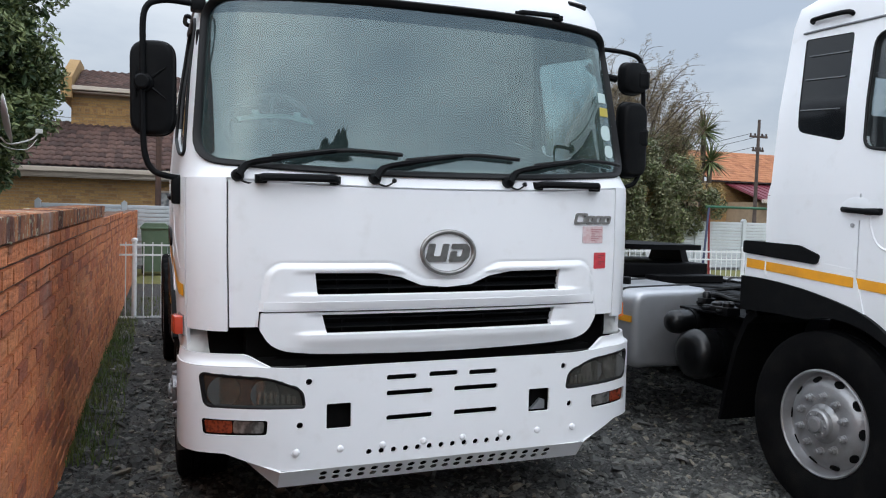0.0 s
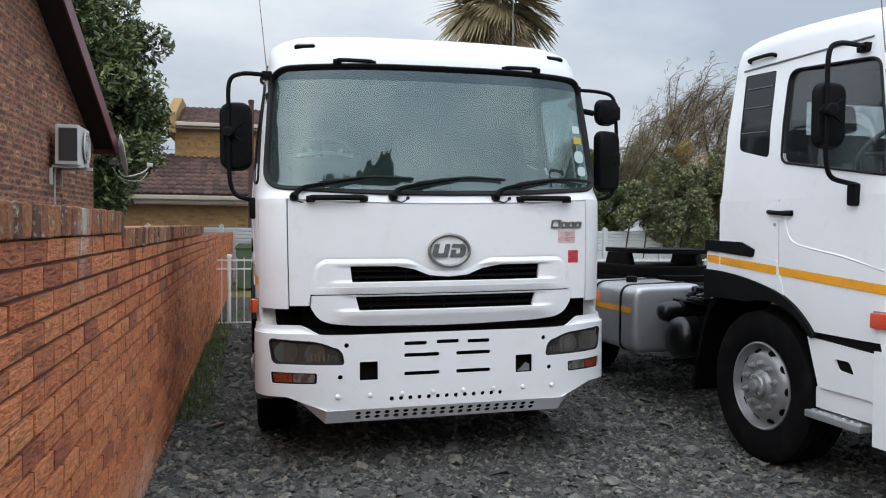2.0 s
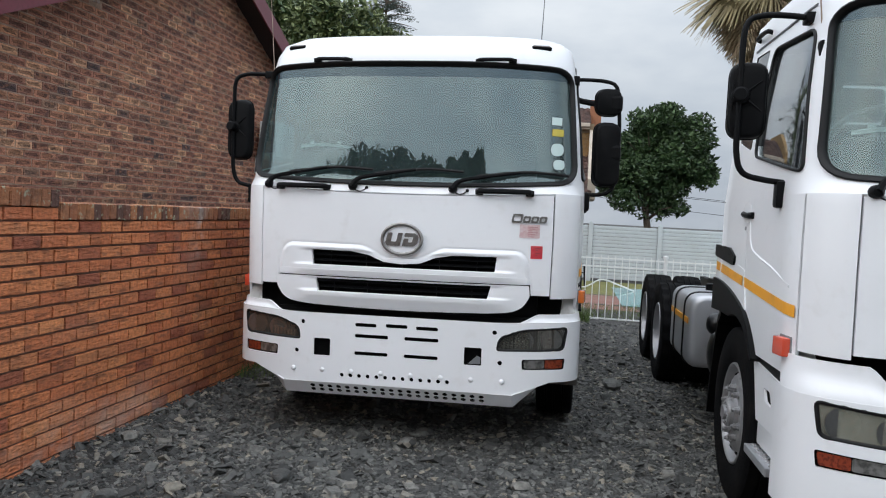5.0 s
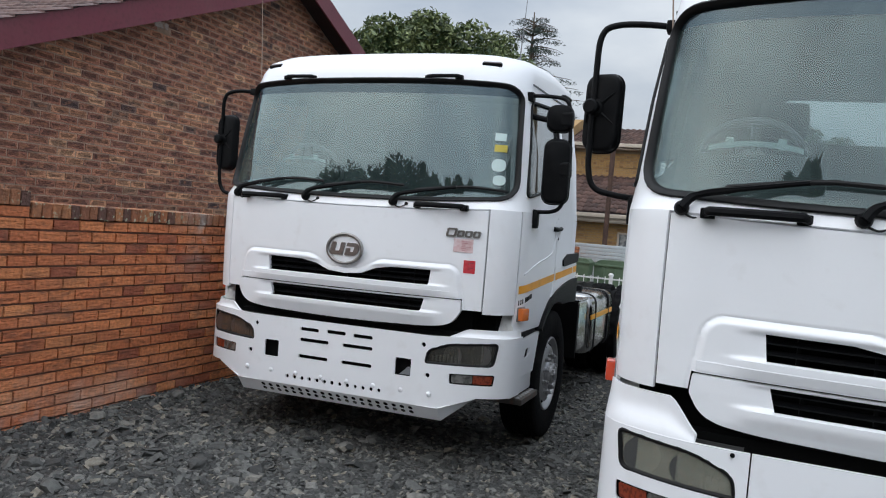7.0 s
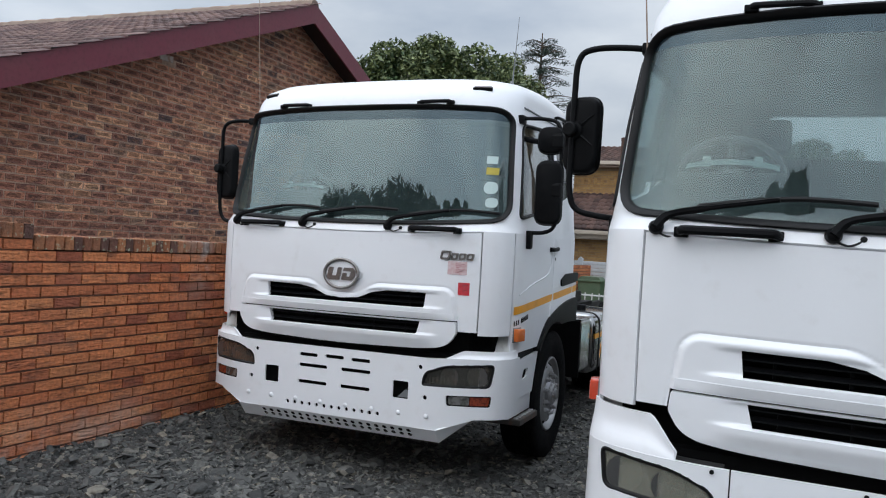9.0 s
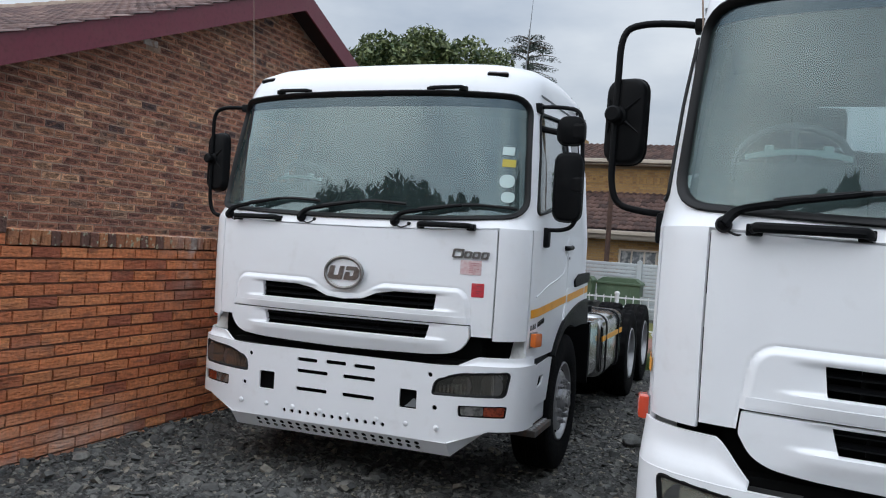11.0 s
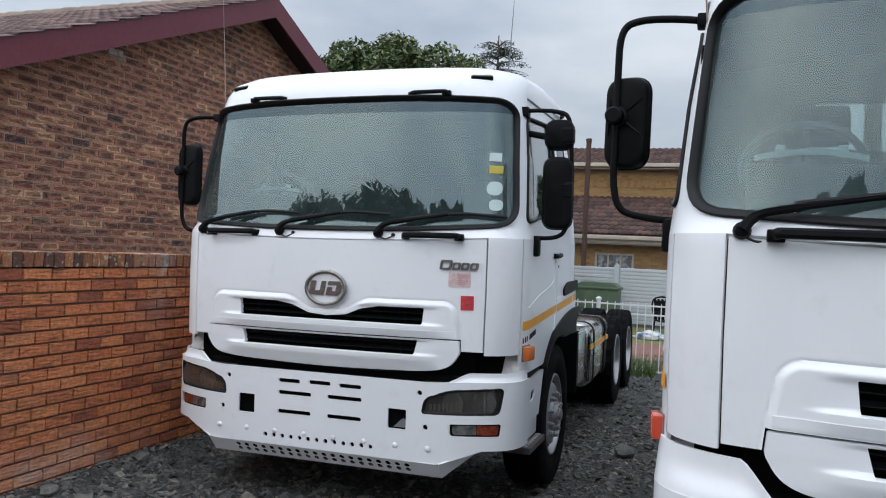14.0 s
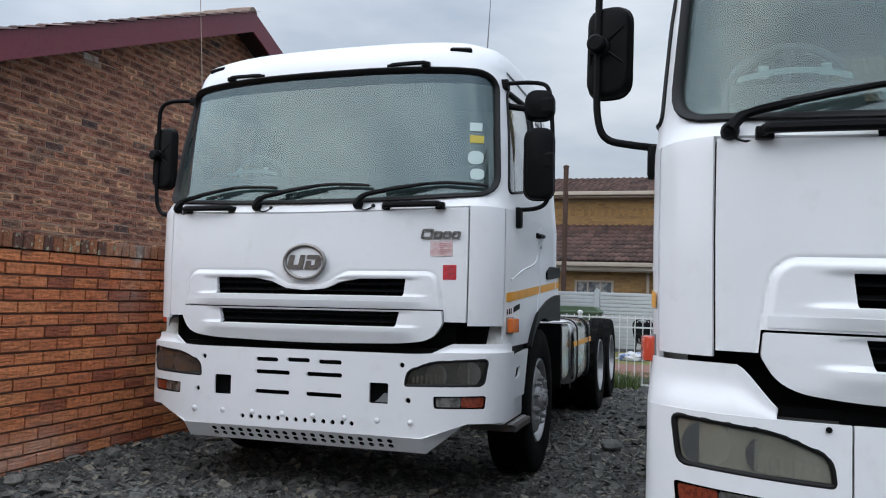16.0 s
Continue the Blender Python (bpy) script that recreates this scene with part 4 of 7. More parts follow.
def build_picket_fence():
    f = thing("picket_fence", pose(0, 11.75, -0.1), "white painted welded steel picket fence", "fence")
    bm = B()
    tube(bm, [(0, 0, 0.06), (0, 0, 1.16)], 0.008, 6)
    bar = part("picket", bm, PICKET, f)
    n = 0
    for i in range(112):
        x = -0.62 + i * 0.118
        ob = bar if i == 0 else part("picket", bar.data, PICKET, f)
        ob.matrix_local = pose(x, 0, 0)
    for z in (0.10, 0.98, 1.12):
        bm = B()
        box(bm, -0.66, 12.5, -0.012, 0.012, z - 0.012, z + 0.012)
        part("rail", bm, PICKET, f)
    bm = B()
    tube(bm, [(0, 0, 0), (0, 0, 1.18)], 0.034, 10)
    lathe(bm, [(0.045, 1.17), (0.045, 1.20), (0.02, 1.22)], 10, "z")
    post = part("post", bm, PICKET, f)
    for i, x in enumerate((-0.27, 1.95, 4.1, 6.2, 8.3, 10.4)):
        ob = post if i == 0 else part("post", post.data, PICKET, f)
        ob.matrix_local = pose(x, 0.02, 0)


# ---- plants ----
LEAF_V = [(0, -1, 0), (0.42, 0, 0.12), (0, 1, 0), (-0.42, 0, 0.12)]
LEAF_F = [(0, 1, 2), (0, 2, 3)]


def leaf_cloud(seed, blobs, count, size, mat, parent, label, hollow=0.55, aspect=1.0, name="crown", droop=math.pi):
    """Leaves scattered through a set of (x, y, z, rx, ry, rz) clumps, thicker at their outsides."""
    rng = np.random.default_rng(seed)
    bl = np.asarray(blobs, float)
    vol = np.prod(bl[:, 3:], 1) ** (2 / 3)
    k = rng.choice(len(bl), count, p=vol / vol.sum())
    d = rng.normal(size=(count, 3))
    d /= np.linalg.norm(d, axis=1)[:, None]
    r = rng.uniform(hollow ** 3, 1.12, count) ** (1 / 3)
    pos = bl[k, :3] + d * r[:, None] * bl[k, 3:]
    s = size * np.exp(rng.normal(0, 0.28, count))
    rot = turns(rng, count, droop)
    return joined(name, LEAF_V, LEAF_F, placed(rot, np.stack([s * aspect, s, s], 1), pos), mat, parent, label)


def clumps(seed, c, r, n, small=(0.35, 0.6), squash=0.8):
    """n clumps spread through an ellipsoid of centre c and radii r."""
    rng = random.Random(seed)
    out = []
    for _ in range(n):
        while True:
            p = [rng.uniform(-1, 1) for _ in range(3)]
            if 0.25 < math.hypot(*p) < 1:
                break
        q = rng.uniform(*small) * min(r)
        out.append((c[0] + p[0] * r[0] * 0.85, c[1] + p[1] * r[1] * 0.85, c[2] + p[2] * r[2] * 0.85, q, q, q * squash))
    return out


def trunk(bm, base, top, r0, r1, seed, limbs=6, reach=1.2):
    rng = random.Random(seed)
    base, top = Vector(base), Vector(top)
    pts = [base.lerp(top, i / 5) + Vector((rng.uniform(-0.08, 0.08), rng.uniform(-0.08, 0.08), 0)) * (i > 0) for i in range(6)]
    tube(bm, pts, [r0 + (r1 - r0) * i / 5 for i in range(6)], 9)
    for i in range(limbs):
        a = rng.uniform(0, 2 * math.pi)
        p = base.lerp(top, rng.uniform(0.45, 0.95))
        d = Vector((math.cos(a), math.sin(a), rng.uniform(0.4, 1.0))) * reach * rng.uniform(0.6, 1.1)
        tube(bm, [p, p + d * 0.5 + Vector((0, 0, 0.1)), p + d], [r1 * 0.8, r1 * 0.5, r1 * 0.15], 6)


def lerp_pairs(pairs, x):
    for (a, p), (b, q) in zip(pairs, pairs[1:]):
        if x <= b:
            return p + (q - p) * max(0.0, (x - a) / (b - a))
    return pairs[-1][1]


def build_trees():
    # broad dark tree behind the brick house
    t = thing("broadleaf_tree", pose(-4.0, 17.6, -0.05), "large dense dark green broadleaf tree", "tree")
    bm = B()
    trunk(bm, (0, 0, 0), (0.1, 0, 5.2), 0.22, 0.1, 1, 9, 1.8)
    part("trunk", bm, BARK, t)
    rng = random.Random(2)
    bl = [(0.0, 0, 3.9, 1.9, 1.5, 2.4)]
    while len(bl) < 150:
        x, y, z = rng.uniform(-1, 1), rng.uniform(-1, 1), rng.uniform(-1, 1)
        if abs(x) ** 3.5 + abs(y) ** 2 + abs(z) ** 3.5 < 1 and abs(x) ** 3.5 + abs(y) ** 2 + abs(z) ** 3.5 > 0.2:
            q = rng.uniform(0.38, 0.62)
            bl.append((x * 2.5 - 0.55, y * 1.9, 4.2 + z * 2.85 - 0.05 * x, q, q, q * 0.85))
    leaf_cloud(3, bl, 56000, 0.072, LEAF_MID, t, "glossy mid-green leaves", 0.6)
    # the crown's inner shade is put into the colour of these darker leaves
    leaf_cloud(4, [(b[0] * 0.9, b[1] * 0.9, b[2] - 0.15, b[3], b[4], b[5]) for b in bl], 16000, 0.09, LEAF_DARK, t, "inner leaves in a darker green for the crown's shade", 0.2, name="inner_leaves")
    t = thing("broadleaf_tree", pose(-5.4, 26.0, -0.05), "tall dark green broadleaf tree beside the conifer", "tree")
    bm = B()
    trunk(bm, (0, 0, 0), (0, 0, 7.0), 0.24, 0.1, 12, 8, 1.5)
    part("trunk", bm, BARK, t)
    bl = clumps(61, (0, 0, 6.2), (2.2, 1.7, 2.9), 90, (0.26, 0.42)) + [(0, 0, 6.0, 1.5, 1.2, 2.2)]
    leaf_cloud(62, bl, 34000, 0.08, LEAF_MID, t, "mid-green leaves", 0.5)
    # darker leaves inside this crown, their colour standing for its shade
    leaf_cloud(63, [(b[0] * 0.9, b[1] * 0.9, b[2] - 0.15, b[3], b[4], b[5]) for b in bl], 12000, 0.1, LEAF_DARK, t, "inner leaves in a darker green for the crown's shade", 0.2, name="inner_leaves")
    # leafy tree in the garden of the yellow house
    t = thing("garden_tree", pose(4.75, 22.4, -0.05), "rounded dark green garden tree behind the fence", "tree")
    bm = B()
    trunk(bm, (0, 0, 0), (0, 0, 3.6), 0.14, 0.06, 3, 7, 1.2)
    part("trunk", bm, BARK, t)
    bl = clumps(5, (0.1, 0, 3.6), (1.85, 1.3, 2.05), 66, (0.24, 0.40)) + [(0.1, 0, 3.4, 1.2, 0.9, 1.6)]
    leaf_cloud(6, bl, 32000, 0.075, LEAF_DARK, t, "dark green leaves", 0.4)
    # tall sparse conifer far behind
    t = thing("conifer", pose(-8.4, 41, -0.05), "tall dark conifer with tiered drooping branches", "tree")
    bm = B()
    tube(bm, [(0, 0, 0), (0.1, 0, 6), (0.05, 0, 14.0)], [0.3, 0.2, 0.03], 8)
    rng = random.Random(11)
    bl = []
    for i in range(96):
        z = 4.6 + 0.6 * (i // 6) - 0.5 * rng.random()
        ln = (14.6 - z) * 0.40 * rng.uniform(0.55, 1.2) + 0.6
        a = rng.uniform(0, 2 * math.pi)
        d = Vector((math.cos(a), math.sin(a), 0))
        p = Vector((0.07, 0, z))
        pts = [p, p + d * ln * 0.5 + Vector((0, 0, 0.22)), p + d * ln + Vector((0, 0, 0.12))]
        tube(bm, pts, [0.05, 0.03, 0.01], 5)
        for k in range(6):
            q = p.lerp(pts[2], 0.25 + 0.15 * k)
            bl.append((q.x, q.y, q.z + 0.06 - 0.05 * k, 0.32, 0.32, 0.13))
    part("trunk", bm, BARK, t)
    leaf_cloud(7, bl, 13000, 0.085, LEAF_CONIFER, t, "dark blue-green needles", 0.1, 0.5)
    build_palm()
    # feathery ochre tree and the creeper that has grown over the fence
    t = thing("feathery_tree", pose(15.6, 22.2, -0.05), "ochre and olive feathery tree with bare twigs", "tree")
    bm = B()
    rng = random.Random(5)
    trunk(bm, (0, 0, 0), (0.3, 0, 3.2), 0.16, 0.06, 8, 8, 1.6)
    bl = []
    for i in range(210):
        a, lean = rng.uniform(0, 2 * math.pi), rng.uniform(0.1, 0.75)
        p = Vector((rng.uniform(-4.2, 0.9), rng.uniform(-0.6, 0.6), 0))
        crest = lerp_pairs(((-4.3, 4.6), (-3.2, 5.6), (-2.4, 6.6), (-1.2, 7.3), (0.0, 6.9), (1.0, 5.6)), p.x)
        p.z = 1.6 + (crest - 3.2) * rng.random()
        up = min(1.0, (crest - p.z) / 2.4)
        d = Vector((math.cos(a) * lean + 0.45, math.sin(a) * lean, 1.0)).normalized() * rng.uniform(1.4, 2.7) * up
        pts = smooth_path([p, p + d * 0.5, p + d * 0.85 + Vector((0.12, 0, 0)), p + d + Vector((0.62, 0, -0.14))], 3)
        tube(bm, pts, [0.022 - 0.018 * k / (len(pts) - 1) for k in range(len(pts))], 5)
        for k in range(7):
            q = p.lerp(p + d, 0.1 + 0.14 * k)
            r = 0.26 - 0.028 * k
            bl.append((q.x, q.y, q.z, r, r, r * 1.3))
            if k > 2:
                e = Vector((rng.uniform(-0.1, 0.5), rng.uniform(-0.3, 0.3), rng.uniform(0.1, 0.45)))
                tube(bm, [q, q + e * 0.6, q + e + Vector((0.08, 0, -0.04))], [0.008, 0.006, 0.003], 4)
                bl.append((q.x + e.x, q.y + e.y, q.z + e.z, 0.09, 0.09, 0.12))
    part("trunk", bm, BARK, t)
    leaf_cloud(8, bl, 78000, 0.062, LEAF_TAN, t, "ochre feathery foliage", 0.1, 0.16)
    leaf_cloud(18, [b for b in bl if b[2] < 4.4], 24000, 0.06, LEAF_MID, t, "olive green lower foliage", 0.1, 0.3, name="lower_leaves")
    t = thing("creeper", pose(13.8, 20.25, 0), "grey-green creeper hanging in a mass over the fence", "shrub")
    bm = B()
    for i in range(9):
        x = -2.6 + i * 0.62
        tube(bm, smooth_path([(x, 0.25, 0), (x + 0.1, 0.2, 1.2), (x + 0.2, 0.0, 2.4 + 0.3 * math.sin(i))]), 0.025, 6)
    part("stem", bm, BARK, t)
    bl = clumps(9, (0.1, 0, 2.3), (3.4, 0.75, 1.75), 125, (0.25, 0.5), 1.1)
    leaf_cloud(10, bl, 38000, 0.052, LEAF_GREY, t, "small grey-green and silvery leaves", 0.5)
    # greener inner leaves, with the creeper's shade painted in by their colour
    leaf_cloud(12, bl, 7000, 0.07, LEAF_MID, t, "green inner leaves toned down for shade", 0.1, name="inner_leaves")
    leaf_cloud(13, clumps(14, (0.8, 0.3, 2.8), (3.2, 0.6, 1.8), 36, (0.3, 0.5), 1.0), 11000, 0.055, LEAF_RUST, t, "rusty dry leaves", 0.4, 0.4, name="dry_leaves")
    t = thing("shrub", pose(10.15, 21.8, 0), "dark green garden shrub behind the fence", "shrub")
    bm = B()
    trunk(bm, (0, 0, 0), (0, 0, 2.2), 0.08, 0.03, 9, 7, 0.8)
    part("stem", bm, BARK, t)
    leaf_cloud(15, clumps(16, (0, 0, 2.45), (1.75, 1.0, 2.1), 85, (0.3, 0.5)), 38000, 0.065, LEAF_MID, t, "mid-green leaves", 0.4)
    # trees across the road behind the camera, which the windscreens mirror
    for i, (x, y, hgt, w) in enumerate(((-2.8, -16.0, 10.7, 3.8), (-6.4, -16.5, 10.7, 4.6), (-10.8, -17.5, 10.9, 4.8), (1.9, -16.0, 11.2, 2.4), (-0.4, -16.6, 11.1, 2.4), (7.5, -18.0, 7.6, 3.4), (12.5, -20.0, 7.0, 3.4))):
        t = thing("street_tree", pose(x, y, 0), "dark leafy tree across the road", "tree", "street trees")
        bm = B()
        trunk(bm, (0, 0, 0), (0, 0, hgt * 0.7), 0.16, 0.06, 20 + i, 7, w * 0.5)
        part("trunk", bm, BARK, t)
        bl = clumps(40 + i, (0, 0, hgt * 0.60), (w, w * 0.7, hgt * 0.38), 90, (0.26, 0.40)) + [(0, 0, hgt * 0.50, w * 0.8, w * 0.5, hgt * 0.36)]
        leaf_cloud(30 + i, bl, 30000, 0.19, LEAF_DARK, t, "dark green leaves", 0.3)


def frond(seed, ln, width, droop, n=16):
    """A fan of narrow blades, along +x, hanging by droop."""
    rng = random.Random(seed)
    v, f = [], []
    for i in range(n):
        a = (i / (n - 1) - 0.5) * width
        l = ln * (1 - 0.25 * abs(a)) * rng.uniform(0.85, 1.05)
        dx, dy = math.cos(a), math.sin(a)
        w = 0.022
        base = len(v)
        for t in (0.3, 0.62, 1.0):
            x, y, z = dx * l * t, dy * l * t, -droop * l * t * t
            ww = w * (1.0 if t < 0.9 else 0.15)
            v += [(x - dy * ww, y + dx * ww, z), (x + dy * ww, y - dx * ww, z + 0.01)]
        f += [(base, base + 1, base + 3, base + 2), (base + 2, base + 3, base + 5, base + 4)]
    return v, f


def build_palm():
    t = thing("fan_palm", pose(7.15, 20.8, -0.05), "tall fan palm with a skirt of dry brown fronds", "palm")
    bm = B()
    tube(bm, [(0, 0, 0), (0.05, 0, 4), (0, 0, 8.2)], [0.26, 0.2, 0.2], 12)
    part("trunk", bm, BARK, t)
    rng = random.Random(9)
    v, f = frond(1, 1.0, 1.9, 0.55, 24)
    green, dry = [], []
    for i in range(230):
        a = rng.uniform(0, 2 * math.pi)
        if i < 44:
            m = Matrix.Translation((0, 0, 8.2 + rng.uniform(-0.2, 0.3))) @ pose(0, 0, 0, 0, 0, math.degrees(a)) @ pose(0, 0, 0, 0, rng.uniform(-60, 25), 0) @ pose(0.4, 0, 0, rng.uniform(-30, 30), 0, 0)
            green.append([list(q)[:4] for q in m @ Matrix.Scale(rng.uniform(1.35, 1.8), 4)][:3])
        else:
            m = Matrix.Translation((0, 0, 8.3 - rng.uniform(0, 0.55))) @ pose(0, 0, 0, 0, 0, math.degrees(a)) @ pose(0, 0, 0, 0, rng.uniform(48, 88), 0) @ pose(0.22, 0, 0, rng.uniform(-40, 40), 0, 0)
            dry.append([list(q)[:4] for q in m @ Matrix.Scale(rng.uniform(1.1, 1.6), 4)][:3])
    joined("fronds", v, f, green, FROND_GREEN, t, "olive green fan fronds")
    joined("dry_skirt", v, f, dry, FROND_DRY, t, "hanging dry brown fronds")


def build_grass():
    rng = np.random.default_rng(12)
    blade = [(-0.5, 0, 0), (0.5, 0, 0), (0.3, 0.15, 0.6), (0, 0.5, 1.0), (-0.3, 0.15, 0.6)]
    bf = [(0, 1, 2, 4), (4, 2, 3)]
    for x0, x1, y0, y1, n, h, nm, lab in ((-0.53, -0.22, 5.2, 11.6, 2600, 0.095, "grass_verge", "tufts of grass along the foot of the wall"), (-0.5, 6.5, 11.7, 14.2, 6500, 0.06, "lawn_grass", "short yellow-green lawn grass"),
                                         (1.9, 2.9, 11.2, 11.7, 800, 0.24, "weeds", "weeds growing under the picket fence")):
        x, y = rng.uniform(x0, x1, n), rng.uniform(y0, y1, n)
        if nm == "grass_verge":
            x = x0 + (x1 - x0) * rng.uniform(0, 1, n) ** 1.8
        s = h * rng.uniform(0.5, 1.3, n)
        rot = turns(rng, n, 0.35)
        z = np.array([ground_height(a, b) for a, b in zip(x, y)]) - 0.005
        ob = joined(nm, blade, bf, placed(rot, np.stack([np.full(n, 0.008), s, s], 1), np.stack([x, y, z], 1)), GRASS_M)
        tagged(ob, lab, "grass", kind="stuff")


# ---- smaller things in the garden and beyond it ----
def build_bins():
    b = thing("storage_bin", pose(0.83, 19.6, -0.05), "weathered dark green plastic garden storage bin", "bin")
    bm = B()
    prism(bm, [(-0.50, 0.0), (0.50, 0.0), (0.55, 1.0), (-0.55, 1.0)], "y", -0.36, 0.36)
    part("body", bm, BINGREEN, b)
    bm = B()
    box(bm, -0.58, 0.58, -0.40, 0.40, 1.0, 1.06, 0.02)
    prism(bm, [(-0.56, 1.06), (0.56, 1.06), (0.40, 1.17), (-0.40, 1.17)], "y", -0.37, 0.37)
    part("lid", bm, BINGREEN, b, smooth=30)
    for x in (-0.3, 0.0, 0.3):
        bm = B()
        box(bm, x - 0.03, x + 0.03, -0.375, -0.355, 0.1, 0.98, 0.008, seg=1)
        part("rib", bm, BINGREEN, b)
    b = thing("wheelie_bin", pose(0.0, 18.8, -0.05), "green wheeled refuse bin with a closed lid", "bin")
    bm = B()
    prism(bm, [(-0.24, 0.1), (0.24, 0.1), (0.29, 1.05), (-0.29, 1.05)], "y", -0.30, 0.30)
    part("body", bm, BINGREEN, b)
    bm = B()
    box(bm, -0.31, 0.31, -0.34, 0.33, 1.05, 1.10, 0.015)
    prism(bm, [(-0.30, 1.10), (0.30, 1.10), (0.22, 1.18), (-0.22, 1.18)], "y", -0.30, 0.30)
    part("lid", bm, BINGREEN, b)
    for x in (-0.25, 0.25):
        bm = B()
        lathe(bm, [(0.0, -0.025), (0.10, -0.025), (0.105, 0.0), (0.10, 0.025), (0.0, 0.025)], 16, "x", Matrix.Translation((x, 0.28, 0.10)))
        part("wheel", bm, SEAL, b)
    bm = B()
    tube(bm, [(-0.24, 0.36, 1.02), (0.24, 0.36, 1.02)], 0.018, 8)
    part("handle", bm, BINGREEN, b)


def build_garden_things():
    c = thing("garden_chair", pose(2.62, 18.5, -0.06, 0, 0, 25) @ Matrix.Scale(0.86, 4), "black plastic garden chair on the lawn", "chair")
    for x in (-0.24, 0.24):
        for y, top in ((-0.24, 0.64), (0.24, 0.44)):
            bm = B()
            tube(bm, [(x * 1.12, y * 1.1, 0.0), (x, y, top)], [0.02, 0.028], 6)
            part("leg", bm, BLACK, c)
        bm = B()
        tube(bm, smooth_path([(x, -0.25, 0.62), (x, 0.0, 0.66), (x, 0.27, 0.66)], 4), 0.026, 6)
        part("armrest", bm, BLACK, c)
    bm = B()
    box(bm, -0.25, 0.25, -0.25, 0.25, 0.41, 0.44, 0.01)
    part("seat", bm, BLACK, c)
    bm = B()
    for x in (-0.2, -0.1, 0.0, 0.1, 0.2):
        tube(bm, [(x, 0.24, 0.44), (x * 1.1, 0.36, 1.02)], 0.044, 6, flat=0.4)
    tube(bm, smooth_path([(-0.26, 0.24, 0.45), (-0.28, 0.36, 0.95), (0, 0.38, 1.08), (0.28, 0.36, 0.95), (0.26, 0.24, 0.45)], 5), 0.024, 6)
    prism(bm, [(0.27, 0.55), (0.285, 0.55), (0.375, 0.98), (0.36, 0.98)], "x", -0.24, 0.24)
    part("backrest", bm, BLACK, c)
    bm = B()
    bmesh.ops.create_icosphere(bm, subdivisions=4, radius=1.0)
    for v in bm.verts:
        k = 1 + 0.28 * noise.noise(v.co * 2.1) + 0.12 * noise.noise(v.co * 6)
        v.co = Vector((v.co.x * 0.3 * k, v.co.y * 0.2 * k, max(v.co.z, -0.6) * 0.13 * k))
    ob = part("cloth", bm, CLOTH, smooth=70)
    ob.matrix_world = pose(2.36, 17.3, 0.03)
    tagged(ob, "crumpled blue and white cloth bundle on the lawn", "cloth")
    bm = B()
    tube(bm, smooth_path([(1.7, 17.5, -0.02), (2.3, 17.7, -0.02), (2.9, 17.55, 0.02), (3.3, 17.6, 0.22), (3.7, 17.65, 0.12), (4.1, 17.6, -0.02)], 6), 0.02, 6)
    ob = part("hose", bm, PICKET, smooth=60)
    tagged(ob, "white plastic hose lying across the lawn", "hose")
    s = thing("swing_set", pose(12.2, 15.0, -0.05), "green swing frame with red and dark blue legs", "swing")
    bm = B()
    tube(bm, [(-0.08, 0, 1.95), (2.2, 0, 1.95)], 0.032, 8)
    part("top_bar", bm, SWINGGREEN, s, "green painted top bar")
    for x in (0.0, 2.1):
        for dx, mat, lab in ((-0.55, SWINGBLUE, "dark blue leg"), (0.5, SWINGRED, "red leg")):
            bm = B()
            tube(bm, [(x, 0, 1.94), (x + dx, 0.5 * (1 if dx > 0 else -1), 0.0)], 0.026, 8)
            part("leg", bm, mat, s, lab)


def build_yucca():
    y = thing("yucca", pose(18.35, 23.0, -0.05), "tall yucca with spiky rosettes of sword leaves", "plant")
    rng = random.Random(21)
    bm = B()
    heads = [(0.0, 0, 4.75), (-1.0, 0.2, 4.6), (0.25, -0.1, 3.7)]
    for h in heads:
        tube(bm, smooth_path([(h[0] * 0.2, 0, 0), (h[0] * 0.8, h[1], h[2] * 0.6), h], 5), 0.09, 8)
    part("trunk", bm, BARK, y)
    v = [(0, -0.035, 0), (0, 0.035, 0), (0.5, -0.03, 0.0), (0.5, 0.03, 0.0), (1.0, 0, -0.06)]
    f = [(0, 1, 3, 2), (2, 3, 4)]
    pl = []
    for h in heads:
        for i in range(110):
            m = Matrix.Translation(h) @ pose(0, 0, 0, 0, 0, rng.uniform(0, 360)) @ pose(0, 0, 0, 0, rng.uniform(-80, 60), 0) @ pose(0, 0, 0, rng.uniform(-40, 40), 0, 0)
            pl.append([list(q)[:4] for q in m @ Matrix.Scale(rng.uniform(0.65, 1.0), 4)][:3])
    joined("sword_leaves", v, f, pl, LEAF_MID, y, "stiff pointed green leaves")
    y = thing("shrub", pose(8.75, 21.3, 0), "brownish sparse shrub behind the fence", "shrub")
    bm = B()
    trunk(bm, (0, 0, 0), (0, 0, 1.8), 0.06, 0.02, 19, 9, 0.8)
    part("stem", bm, BARK, y)
    leaf_cloud(25, clumps(26, (0, 0, 1.7), (0.8, 0.6, 0.9), 20, (0.35, 0.55)), 5500, 0.055, LEAF_RUST, y, "dry olive brown leaves", 0.3, 0.5)


